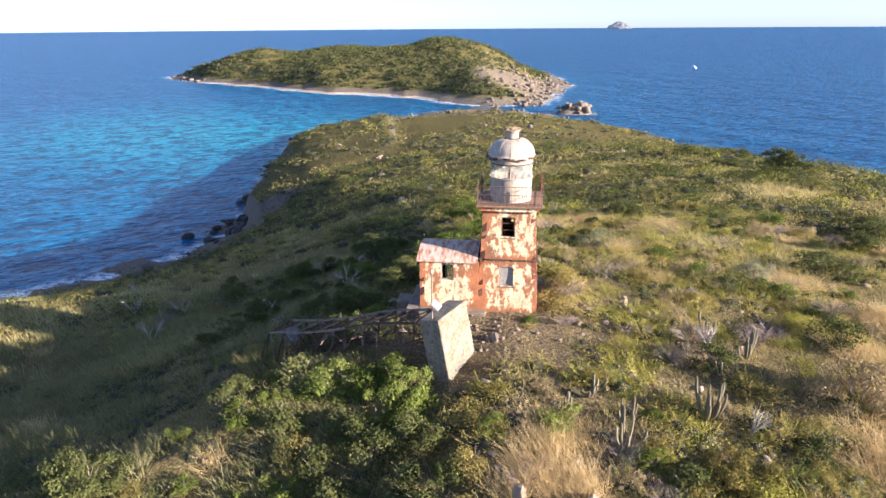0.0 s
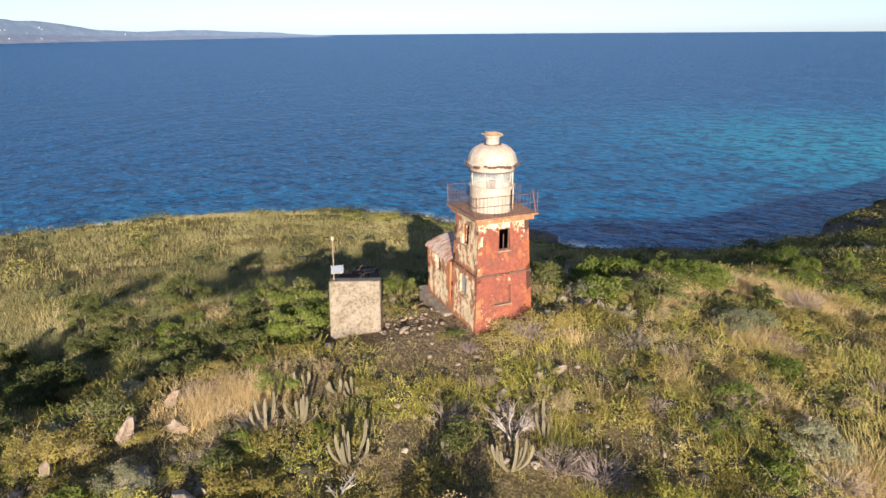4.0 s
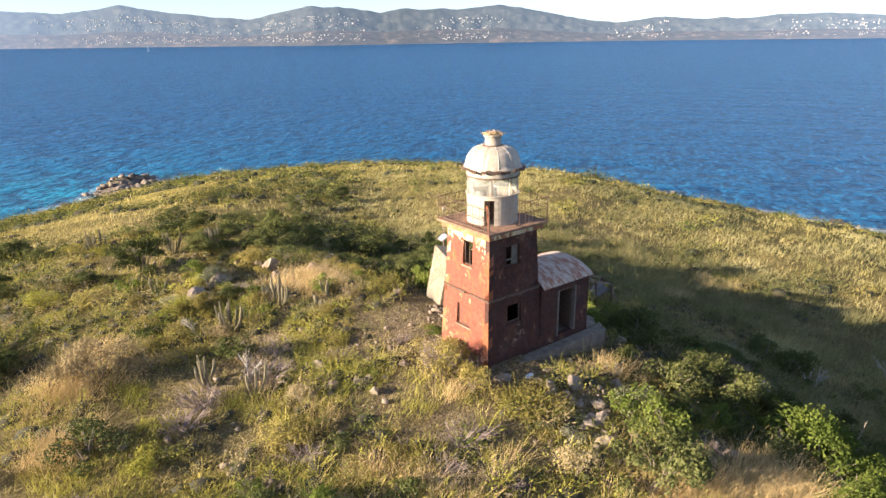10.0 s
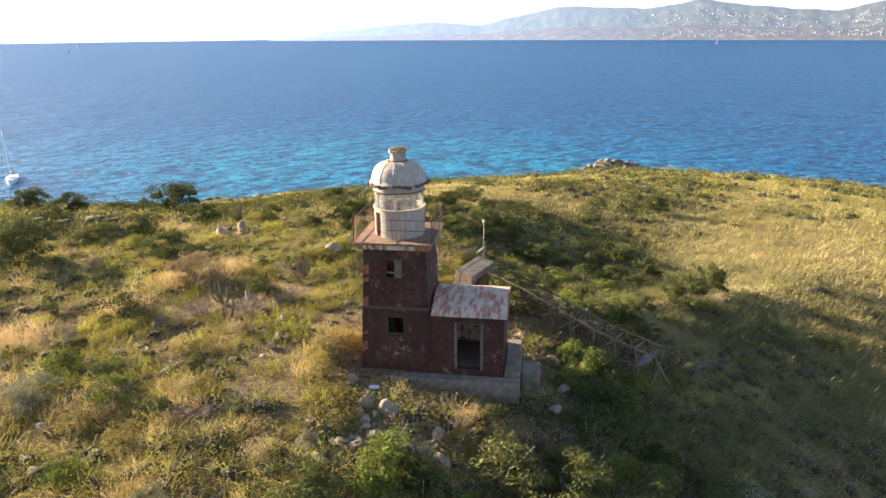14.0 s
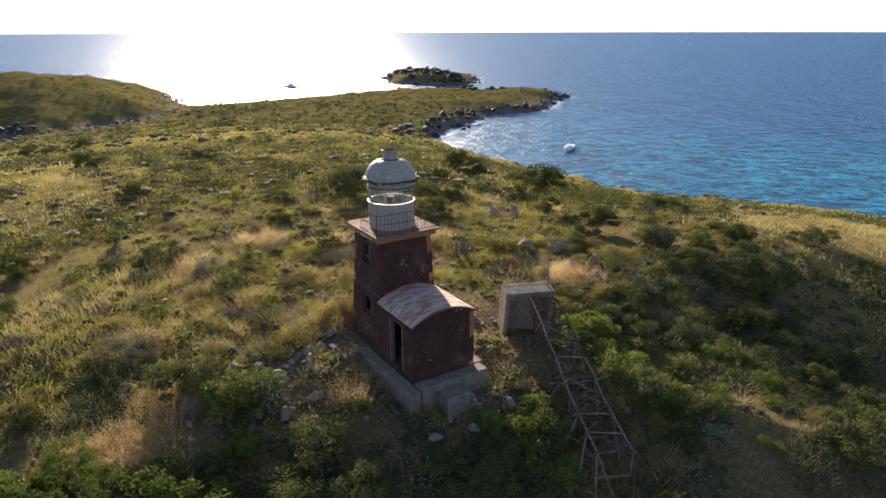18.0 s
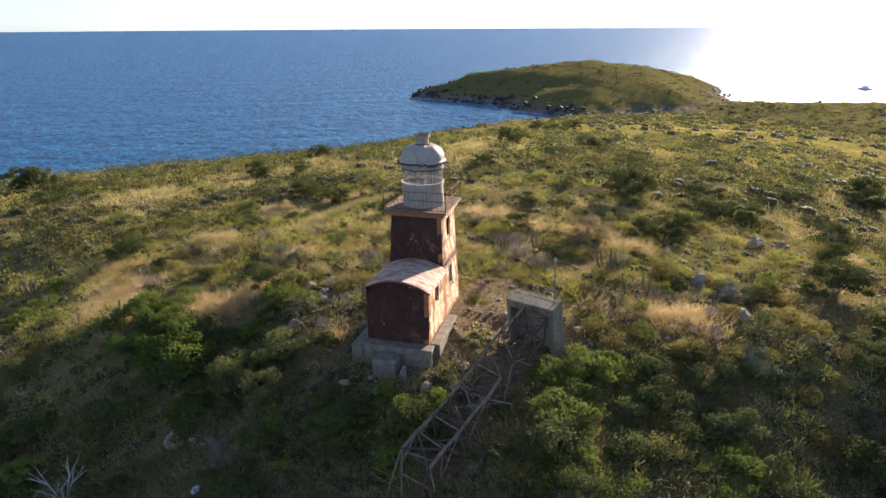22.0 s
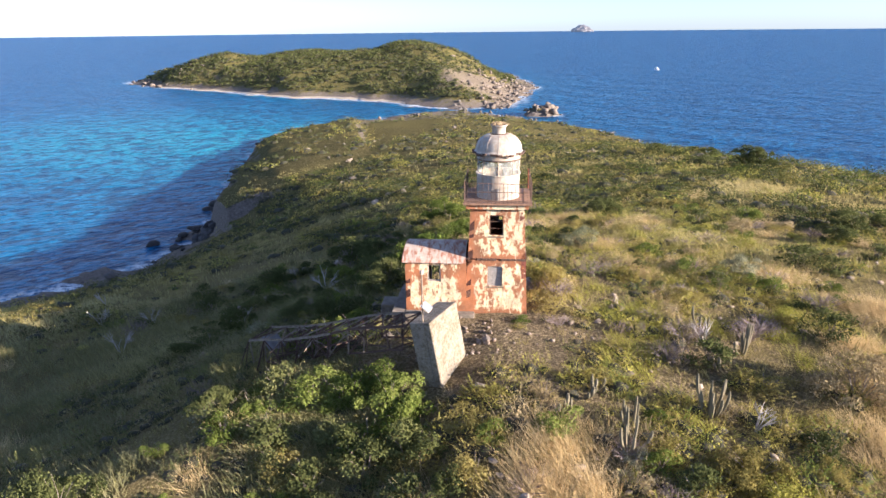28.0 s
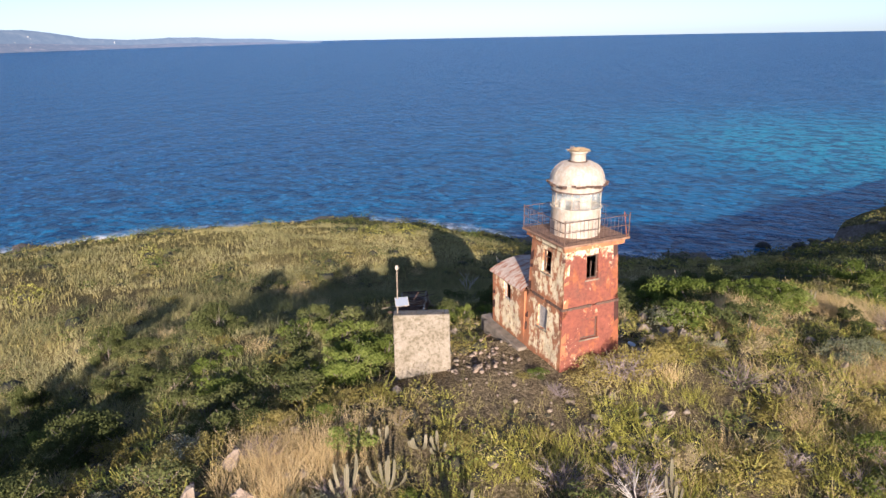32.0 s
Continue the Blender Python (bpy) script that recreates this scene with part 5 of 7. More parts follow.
# shrubs that stand out: x, y, size, height
for x, y, s, h in (
        (-7.3, -9.2, 1.1, 0.9), (-7.7, -11.4, 1.2, 0.9), (-5.8, -10.9, 1.5, 0.9), (-3.8, -10.7, 1.2, 0.9), (-4.5, -12.8, 1.2, 0.9), (-6.9, -12.9, 1.1, 0.9), (7.8, -6.8, 1.3, 0.9), (9.3, -12.3, 0.8, 0.9),
        (14.3, -4.5, 1.1, 0.9), (18.5, 5.8, 0.8, 0.9), (20.5, 7.0, 0.7, 0.9), (19.6, 3.6, 1.0, 0.9), (17.6, 13.0, 1.1, 0.9), (12.3, 24.2, 1.9, 0.9), (20.0, 35.6, 1.6, 0.9), (13.0, 51.8, 1.9, 0.9),
        (-11.9, -6.9, 1.4, 0.9), (-9.7, -8.8, 1.3, 0.9), (-0.7, -16.6, 1.1, 0.9), (-8.3, 2.4, 1.5, 0.9), (-9.3, 4.2, 1.7, 0.9), (-10.9, 5.8, 1.5, 0.9), (-15.7, 13.4, 2.0, 0.9), (-14.9, 7.7, 1.8, 0.9)):
    plant("dark", x, y, s, h)
for x, y, s, h in (
        (-18.1, 10.8, 2.0, 0.9), (-16.4, 5.6, 1.9, 0.9), (-6.2, 9.4, 1.7, 0.9), (-7.1, 13.4, 1.8, 0.9), (-7.7, 18.8, 1.9, 0.9), (23.9, 6.0, 1.2, 0.9), (34.2, -0.3, 1.4, 0.9), (28.0, -8.7, 1.4, 0.9),
        (43.3, -0.3, 1.5, 0.9), (35.4, 4.2, 1.4, 0.9), (-2.0, 10.8, 1.1, 0.9), (-2.3, 15.4, 1.6, 0.9), (-0.9, 7.7, 1.5, 0.9), (2.7, 8.9, 1.8, 0.9), (5.0, 11.1, 1.4, 0.9), (-2.4, -21.0, 2.1, 1.2),
        (-4.9, -24.5, 2.5, 1.35), (-8.1, -18.7, 2.0, 0.9), (-11.2, -20.5, 1.4, 0.9), (28.6, -20.7, 2.8, 0.9), (18.5, -28.2, 2.5, 0.9), (42.4, -41.4, 2.8, 0.9), (38.3, -60.0, 2.8, 0.9), (14.2, -15.2, 1.9, 0.9)):
    plant("dark", x, y, s, h)
for x, y, s, h in (
        (32.1, 17.2, 1.5, 0.9), (28.9, 14.9, 1.3, 0.9), (25.2, 11.6, 1.4, 0.9), (14.3, 8.3, 0.6, 0.9), (24.8, -29.7, 2.8, 0.9), (23.9, -51.0, 2.7, 0.9), (7.9, -39.5, 1.4, 0.9), (16.6, -15.9, 2.0, 0.9),
        (8.5, -23.3, 1.1, 0.9), (-17.2, -41.1, 1.3, 0.9), (-27.6, -50.2, 1.2, 0.9), (-14.7, -16.5, 1.4, 0.9), (-15.9, -10.5, 1.4, 0.9), (-9.2, -22.0, 2.0, 0.9), (1.1, -23.1, 1.6, 0.9), (-4.3, 8.3, 1.1, 0.9),
        (-6.4, 7.3, 1.2, 0.9), (-4.1, 6.3, 1.0, 0.9), (-8.0, 8.7, 1.1, 0.9), (-13.0, -19.6, 1.3, 0.9), (-13.2, -15.2, 1.8, 0.9), (-4.9, -22.0, 1.8, 0.9), (-1.5, -25.1, 1.8, 0.9), (-6.2, -27.0, 1.4, 1.0)):
    plant("dark", x, y, s, h)
for x, y, s, h in (
        (-2.6, -23.2, 1.3, 0.9), (-9.9, -18.5, 1.1, 1.1), (-10.8, -14.6, 1.3, 0.9), (-16.1, -38.5, 1.6, 1.0), (31.0, -44.5, 2.6, 0.8), (8.8, -49.0, 1.6, 0.9), (-24.5, -42.8, 1.6, 1.2), (-2.2, 9.4, 1.8, 0.9),
        (-5.2, 21.7, 1.6, 0.9), (-3.8, 20.7, 1.6, 1.0), (22.8, -19.5, 1.8, 0.9)):
    plant("dark", x, y, s, h)
for x, y, s, h in (
        (-6.7, -6.7, 1.3, 0.9), (-5.3, -6.2, 1.1, 0.9), (-11.4, -8.4, 1.1, 0.9), (-9.9, -7.4, 0.7, 0.9), (-8.8, -12.9, 1.0, 0.9), (-12.2, -12.2, 0.5, 0.9), (-5.0, -8.0, 1.9, 0.9), (0.4, 15.4, 1.6, 0.9),
        (-1.2, 13.1, 1.5, 0.9), (-3.5, 12.9, 1.5, 0.9), (-7.9, -1.1, 0.9, 0.9), (-9.1, 0.5, 0.6, 0.9), (-14.0, -8.2, 0.6, 0.9), (-9.2, 16.3, 2.0, 0.9), (-11.3, 20.5, 2.0, 0.9), (10.2, 7.5, 0.9, 0.9),
        (-8.3, -7.0, 1.1, 1.0), (-5.9, -9.6, 1.2, 1.0), (-11.6, -13.1, 0.9, 1.0), (-8.1, -13.4, 0.8, 1.0), (-10.6, -6.9, 1.0, 0.9), (0.8, 13.8, 1.7, 0.8), (0.4, 8.0, 1.1, 1.2), (-6.9, 0.6, 0.8, 1.0)):
    plant("bright", x, y, s, h)
for x, y, s, h in (
        (-8.9, -0.9, 0.7, 0.9), (-9.9, 0.1, 0.8, 0.9), (0.9, -2.5, 0.5, 0.6)):
    plant("bright", x, y, s, h)
for x, y, s, h in (
        (-2.4, -12.5, 1.1, 0.8), (-8.5, -10.3, 1.1, 0.8), (-14.5, -11.4, 0.7, 0.8), (-1.7, -10.2, 1.0, 0.8), (6.3, -13.2, 1.5, 0.8), (9.4, 5.9, 1.0, 0.8), (11.6, 4.7, 1.0, 0.8), (-2.7, -15.4, 1.4, 0.8),
        (0.7, -17.6, 1.5, 0.8), (-13.1, 3.9, 1.3, 0.8), (9.2, -8.3, 1.2, 0.8), (6.2, 14.0, 2.0, 0.8), (-10.8, -5.1, 0.8, 0.8), (-3.4, 5.4, 0.9, 0.8), (3.3, 5.4, 1.0, 0.8), (3.0, -19.1, 1.2, 0.8),
        (1.7, -0.3, 1.1, 0.8), (2.4, 4.0, 1.2, 0.8), (-4.8, -9.8, 1.1, 0.8), (9.9, -11.1, 1.0, 0.8), (9.1, -0.2, 1.0, 0.8), (9.4, 2.4, 0.8, 0.8), (5.0, -13.6, 1.3, 0.9), (6.0, -16.0, 1.2, 0.9)):
    plant("olive", x, y, s, h)
for x, y, s, h in (
        (-1.4, -8.4, 0.9, 0.8), (-2.6, -9.4, 1.0, 0.9), (0.6, -3.0, 0.5, 0.6)):
    plant("olive", x, y, s, h)
for x, y, s, h in (
        (0.6, -8.7, 0.8, 1.0), (2.9, -13.5, 0.7, 1.0), (12.3, -9.3, 2.0, 1.0), (4.3, 7.0, 1.0, 1.0), (3.2, -16.4, 1.1, 1.0), (7.0, -9.8, 1.1, 1.0), (7.9, -2.2, 0.8, 1.0), (3.6, -17.6, 0.9, 1.3),
        (1.6, -7.2, 0.7, 0.7)):
    plant("dry", x, y, s, h)
for x, y, s, h in (
        (10.4, -4.6, 1.5, 0.8), (15.7, -1.4, 1.6, 0.8), (15.4, 2.2, 1.2, 0.8), (5.7, 3.7, 1.4, 0.8), (-9.6, 6.7, 1.0, 0.8), (2.5, -2.8, 0.7, 0.8), (11.2, 3.2, 1.3, 0.8), (7.8, -4.3, 1.5, 0.8),
        (9.7, 0.6, 0.8, 0.8), (6.4, 5.9, 0.9, 0.8), (2.3, 0.6, 0.9, 0.8), (6.4, -6.1, 1.0, 0.8), (5.1, -3.7, 0.7, 0.8), (7.3, 4.3, 0.9, 0.8), (15.5, 10.5, 1.5, 0.8), (11.5, -3.8, 1.3, 0.7),
        (8.7, 9.6, 1.3, 0.8), (12.6, 13.4, 1.6, 0.9), (6.8, -2.4, 0.9, 0.6), (-13.7, -3.2, 0.9, 0.9), (0.5, 9.3, 0.8, 1.2)):
    plant("bare", x, y, s, h)

for kind, x, y, s, h in (("olive", 3.0, 0.7, 1.15, 1.8), ("olive", 3.2, 1.9, 0.9, 1.6), ("olive", 2.5, -0.5, 0.8, 1.5), ("bare", 3.0, -0.2, 0.9, 1.5), ("bare", 3.4, 0.4, 0.8, 1.3), ("bright", -0.8, 34.4, 1.4, 3.4), ("dark", 49.6, 90.8, 3.2, 2.3), ("dark", 48.8, 83.0, 2.4, 2.3), ("dark", 42.1, 57.6, 3.0, 2.3), ("dark", 43.3, 55.5, 2.4, 2.3), ("dark", 46.9, 56.4, 2.0, 2.3), ("dark", 32.1, 58.0, 1.6, 2.3), ("dark", 6.3, 50.1, 1.6, 1.3), ("dark", 9.6, 51.1, 1.8, 1.3), ("dark", 12.3, 53.5, 1.5, 1.3), ("dark", 3.0, 54.9, 1.4, 1.3), ("yellow", 5.2, -16.2, 1.25, 0.9), ("yellow", 6.8, -14.2, 1.0, 0.8), ("dark", -16.9, -20.9, 1.55, 1.5), ("dark", -19.8, -16.8, 1.6, 1.35), ("dark", -17.7, -20.3, 0.9, 1.0), ("dark", -20.6, -16.1, 0.9, 0.9)):
    plant(kind, x, y, s, h)
# thickets and single shrubs round the hilltop: x, y, half breadth
for x, y, s in ((-6.3, -10.2, 1.2), (-6.3, -12.9, 1.0), (-9.3, -10.1, 0.9), (38.9, 64.9, 4.0), (38.2, 48.3, 4.0), (44.7, 52.4, 2.1), (18.6, 5.4, 1.2), (37.6, 75.4, 4.0), (35.9, 60.1, 3.1), (31.5, 46, 2.6), (43.3, 21.3, 2.1), (63.1, 25.4, 2.2), (64.5, -15.4, 4.0), (-7.3, 3, 1.5), (-6.4, 6.1, 1.8), (-9.4, 22.2, 2.8), (-6.8, 24.7, 2.6), (-13.2, 14.9, 2.4), (-3.1, -12.7, 1.1), (-3.6, -14, 1.1), (-7.4, 17.7, 1.9), (71.2, -3.1, 2.7)):
    plant("dark", x, y, s, 0.95)
for x, y, s in ((52.9, -5.4, 1.8), (23.7, -20.7, 2.4), (36.7, -39.5, 2.9), (27, -40.8, 3.6), (25.3, -49.5, 3.2), (9.2, -39.5, 2.7), (12.2, -25.1, 1.9), (5.4, -22.3, 2.1), (-1.3, -22.2, 2.6), (-0.2, -30.9, 1.7), (43.9, 26.9, 2.7), (28.9, 16, 1.8), (-4.4, -10.5, 1.2), (-2.1, 14.3, 2.8), (-4.3, 11.5, 2.3), (-8.7, -14.6, 1.3), (-7.4, -19.3, 1.9), (-5.6, 7.8, 1.7), (-4, -38.8, 3.2), (-8.7, -37.6, 2.3), (0.8, -24.2, 1.8), (9.2, -36.3, 1.7), (32.1, -29.7, 2.2), (34.5, -45.2, 2.2)):
    plant("dark", x, y, s, 0.95)
for x, y, s in ((21.9, -23, 2.3), (26.2, -14.1, 3.4), (-14.9, -16.6, 1.8), (-18, -14.9, 1.8), (-18.4, -43.9, 1.8), (15.4, -13.9, 1.5), (-11.9, -5.4, 1.6), (-9.4, -6.2, 1.2), (-12.1, -19.8, 1.4), (-12.9, -15.9, 2.0), (-6.7, -23.4, 1.8), (18, -27.7, 2.5), (7.8, -33.1, 2.0), (-1.9, -29.9, 2.2), (-16.1, -11.3, 1.8), (-24.7, -10.6, 1.8), (-3.8, 6.3, 1.2), (-9.1, 3.1, 1.6), (-9, 5.9, 1.3), (-4, -15.3, 0.9)):
    plant("dark", x, y, s, 0.95)
for x, y, s in ((-6.9, -7.1, 1.1), (-5.1, -6.8, 0.5), (-10.3, -5.7, 0.6), (-12.6, -11.4, 0.6), (-8.9, -13.2, 1.2), (-2.7, 14.9, 2.3), (-1.2, 27.3, 2.5), (-3.5, 12, 2.9), (-4.5, -8.7, 1.1), (-7.5, -0.6, 1.0), (-8.2, 1.2, 0.6), (-7.7, -6.2, 1.0), (-10.2, -12.6, 0.8), (-8.6, 0.2, 0.6), (-7.5, -1.7, 0.9), (-9, -11.8, 0.8), (-4.1, -9.6, 0.6), (-0.7, 15, 2.1), (-0.4, 17.3, 1.3), (-1.9, 8.5, 1.1), (11.7, 1, 0.6), (-0.1, 6.9, 1.3), (-4.3, 9.1, 0.8)):
    plant("bright", x, y, s, 0.95)
for x, y, s in ((-7, 9.6, 1.4), (-8.4, -1, 1.0), (-10.1, -0.5, 0.7), ):
    plant("bright", x, y, s, 0.95)
for x, y, s in ((-8.2, -10.3, 1.2), (-3.8, -11, 1.3), (-2.6, -12, 0.8), (5.9, -13.3, 1.6), (3, 3.8, 1.0), (-4.8, -11.5, 1.1), (-4.3, -17, 1.4), (8.8, -13.5, 1.5), (-9, -9.6, 1.1), (0.3, 7.8, 1.4), (10.7, 9.2, 1.2), (8.2, 11.1, 1.1), (3.7, -17.8, 2.0), (-4.1, 6.6, 0.8), (0.2, -19.1, 2.0), (8.3, -11.1, 1.1), (2.9, -7.7, 1.0), (9.2, -0.7, 1.3), (2.1, 5.1, 1.2), (2.7, -1.2, 1.2), (7.6, 3, 1.0)):
    plant("olive", x, y, s, 0.8)
for x, y, s in ((-12.1, -6.5, 1.2), (3, -12.4, 0.6), (-14.7, 25.6, 0.8), (-2.8, -15.4, 1.3), (2.4, -13.1, 0.8), (-1, -18.3, 0.8), (-10.2, 13.9, 1.0), (-5.2, -17, 0.8), (-6.8, -9.3, 0.8), (6.7, 10, 1.6), (-0.3, 6.5, 1.3), (14.1, 3.3, 1.4), (3, 5.9, 0.9), (3.9, -16.4, 1.5), (6.8, -15.3, 0.9), (-13.1, 5, 0.9), (-2.3, 4.4, 0.4)):
    plant("pale", x, y, s, 0.9)
for x, y, s in ((-15.7, 23.5, 2.6), (52, 96, 3.0), (68.5, 35.3, 2.4), (161, -14, 4.6), (165, -9, 4.0), (158, -19, 3.6), (243, -88, 5.0), (60, 78, 2.2)):
    plant("dark", x, y, s, 0.9)
KEEP = ((0.0, 0.0, 2.6), (-3.2, 0.2, 2.7), (-2.6, -5.8, 1.9), (-5.5, -4.4, 1.3), (-8.0, -3.0, 1.2), (-10.5, -1.4, 1.2), (-1.2, -3.3, 1.5))


def clear(x, y, pad=0.0):
    return all((x - a) ** 2 + (y - b) ** 2 > (c + pad) ** 2 for a, b, c in KEEP)


rs = np.random.default_rng(123)
made = 0
while made < 310:
    x, y = rs.uniform(-34, 34, 2)
    r, az = math.hypot(x, y), math.degrees(math.atan2(y, x)) % 360
    if not 3.5 < r < 34 or not clear(x, y, 0.4):
        continue
    west = 150 < az < 236 and r > 13
    if west and rs.random() < 0.93 or r < 8 and rs.random() < 0.55:
        continue
    f = float(fbm(np.array([x]), np.array([y]), 7.0, 3, 4.0)[0])
    if f < -0.12 and rs.random() < 0.6:
        continue
    north_west = 60 < az < 150 or 236 < az < 262
    roll = rs.random()
    if north_west:
        kind = "dark" if roll < 0.40 else "bright" if roll < 0.58 else "olive" if roll < 0.85 else "bare"
    else:
        kind = "olive" if roll < 0.30 else "yellow" if roll < 0.54 else "bright" if roll < 0.64 else "dry" if roll < 0.78 else "bare" if roll < 0.88 else "dark"
    plant(kind, x, y, float(rs.uniform(0.5, 1.15)) * (1.15 if r > 18 else 0.9), float(rs.uniform(0.65, 1.1)))
    made += 1


# ---- scrub too many to count ----
HEARTS = []
DOME = np.array([t for i in range(6) for t in ((i, (i + 1) % 6, 6 + i), ((i + 1) % 6, 6 + (i + 1) % 6, 6 + i), (6 + i, 6 + (i + 1) % 6, 12))])


def scrub(name, label, leaf, xs, ys, sizes, leaves, leaf_size, seed, tall=0.6, heart=0.66, sprigs=0, solid=False):
    r_ = np.random.default_rng(seed)
    n = len(xs)
    base = np.stack([xs, ys, land(xs, ys) - 0.05], -1)
    who = np.repeat(np.arange(n), np.maximum(8, leaves * (sizes / sizes.mean()) ** 2 * 0.8).astype(int) if solid else leaves)
    d = r_.normal(size=(len(who), 3))
    d /= np.linalg.norm(d, axis=1, keepdims=True)
    d[:, 2] = np.abs(d[:, 2])
    wob = 0.76 + 0.30 * np.sin(3.1 * np.arctan2(d[:, 1], d[:, 0]) + who) * np.cos(2.3 * d[:, 2] * 3 + who * 1.7)
    p = base[who] + d * (sizes[who] * wob * r_.uniform(0.80, 1.05, len(who)))[:, None] * np.array([1.15, 1.0, tall])
    v, f = leaf_tris(p, d + 0.4 * r_.normal(size=d.shape), (leaf_size if solid else sizes[who] * leaf_size) * r_.uniform(0.6, 1.3, len(who)), r_)
    if sprigs:          # thin shoots fanning out of the middle
        who = np.repeat(np.arange(n), sprigs)
        d = r_.normal(size=(len(who), 3))
        d /= np.linalg.norm(d, axis=1, keepdims=True)
        d[:, 2] = np.abs(d[:, 2]) * 1.2 + 0.1
        tip = base[who] + d * (sizes[who] * r_.uniform(0.7, 1.12, len(who)))[:, None] * np.array([1.1, 1.0, tall])
        wide = np.cross(d, r_.normal(size=d.shape))
        wide *= (0.012 * sizes[who] / np.maximum(np.linalg.norm(wide, axis=1), 1e-6))[:, None]
        root = base[who] + d * (sizes[who] * 0.25)[:, None]
        v2 = np.stack([root, tip - wide, tip + wide], 1).reshape(-1, 3)
        f = np.concatenate([f, np.arange(len(v2)).reshape(-1, 3) + len(v)])
        v = np.concatenate([v, v2])
    # a low dark core inside each one, standing for the shade between its leaves
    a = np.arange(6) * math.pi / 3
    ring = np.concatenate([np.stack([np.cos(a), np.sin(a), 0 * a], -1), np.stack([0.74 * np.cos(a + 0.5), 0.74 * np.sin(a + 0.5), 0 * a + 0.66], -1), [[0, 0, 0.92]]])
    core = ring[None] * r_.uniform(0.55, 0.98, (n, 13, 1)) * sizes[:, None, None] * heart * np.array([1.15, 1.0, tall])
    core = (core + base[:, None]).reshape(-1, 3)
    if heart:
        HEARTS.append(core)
    return tagged(part(name, raw_mesh(name, v, f), leaf), label, "scrub", kind="stuff")


def scatter(n, r0, r1, seed, bias=1.0):
    """Places over the land, thick in patches and thin on the western grass slope."""
    r_ = np.random.default_rng(seed)
    r = np.sqrt(r_.uniform(r0**2, r1**2, n)) if bias == 1 else r0 + (r1 - r0) * r_.random(n) ** bias
    az = r_.uniform(0, 2 * np.pi, n)
    x, y = r * np.cos(az), r * np.sin(az)
    deg = np.degrees(az) % 360
    thick = np.where((deg > 285) | (deg < 25), 0.22, np.where(deg < 110, 0.13, 0.0))          # closed scrub to the south and east
    keep = fbm(x, y, 16 if r1 < 150 else 45, 3, 4.0) + 0.35 * r_.random(n) > 0.08 - thick
    keep &= ~((deg > 112) & (deg < 238) & (r > 24) & (r_.random(n) < np.where(r < 95, 0.8, 0.6)))
    keep &= land(x, y) > SEA + 3.5
    return x[keep], y[keep]


x, y = rs.uniform(-34, 34, 14500), rs.uniform(-34, 34, 14500)
r, deg = np.hypot(x, y), np.degrees(np.arctan2(y, x)) % 360
k = (r > 3.2) & (r < 34) & ~((deg > 150) & (deg < 236) & (r > 14) & (rs.random(len(x)) < np.where(r < 25, 0.12, 0.88))) & (np.hypot(x + 3.2, y - 4.3) > 1.3) & (np.hypot(x - 4.2, y + 15.6) > 1.4) & (np.hypot(x - 1.0, y - 5.2) > 1.3) & (fbm(x, y, 5.0, 3, 14.0) > -0.16 + 0.2 * np.clip(1 - np.hypot(x - 0.6, y + 2.4) / 5, 0, 1))
for a, b, c in KEEP:
    k &= (x - a) ** 2 + (y - b) ** 2 > c * c
x, y = x[k], y[k]
kind = rs.random(len(x)) + 0.25 * fbm(x, y, 9.0, 2, 21.0) - 0.22 * np.clip((x + 1) / 6, 0, 1) - 0.20 * np.clip(y / 8, 0, 1) * (x > -3) + 0.45 * ((np.degrees(np.arctan2(y, x)) % 360 > 125) & (np.degrees(np.arctan2(y, x)) % 360 < 245) & (np.hypot(x, y) > 6))
for lo, hi, nm, leaf, lab in ((-9, 0.26, "low_yellow_scrub", leaf_yellow, "knee-high yellow-green scrub over the hilltop"), (0.26, 0.50, "low_olive_scrub", leaf_olive, "knee-high olive scrub over the hilltop"), (0.50, 0.62, "low_green_scrub", leaf_green, "knee-high fresh green scrub over the hilltop"),
                              (0.62, 0.84, "low_dry_scrub", leaf_dry, "knee-high dry brown scrub over the hilltop"), (0.84, 9, "low_dark_scrub", leaf_dark, "knee-high dark scrub over the hilltop")):
    k = (kind >= lo) & (kind < hi)
    scrub(nm, lab, leaf, x[k], y[k], 0.16 + 0.74 * rs.random(k.sum()) ** 1.4, 92, 0.118, 450, 0.9, 0.55, 26)

LAYERS = ((30, 62, 4400, 130, 0.18, (0.4, 2.1)), (58, 135, 9000, 84, 0.26, (0.6, 2.8)), (130, 400, 14000, 34, 0.50, (1.0, 3.6)))
for q, (r0, r1, n, leaves, ls, (s0, s1)) in enumerate(LAYERS):
    x, y = scatter(n, r0, r1, 300 + q)
    s = s0 + (s1 - s0) * rs.random(len(x)) ** 1.4
    kind = rs.random(len(x))
    for lo, hi, nm, leaf, lab in ((0, 0.09, "yellow_scrub", leaf_yellow, "yellow-green scrub dotted over the dry slopes"), (0.09, 0.32, "olive_scrub", leaf_olive, "low olive scrub dotted over the dry slopes"), (0.32, 0.93, "dark_scrub", leaf_dark, "dark green wind-pressed scrub over the slopes"), (0.93, 1, "green_scrub", leaf_green, "bright green scrub over the slopes")):
        k = (kind >= lo) & (kind < hi)
        scrub(nm, lab, leaf, x[k], y[k], s[k] * (1.25 if nm == "dark_scrub" else 1.0), leaves, ls, 400 + q, 0.66, 0.42, solid=True)
# woods and scrub on the islet and the far capes
x, y = rs.uniform(-330, 130, 12000), rs.uniform(430, 830, 12000)
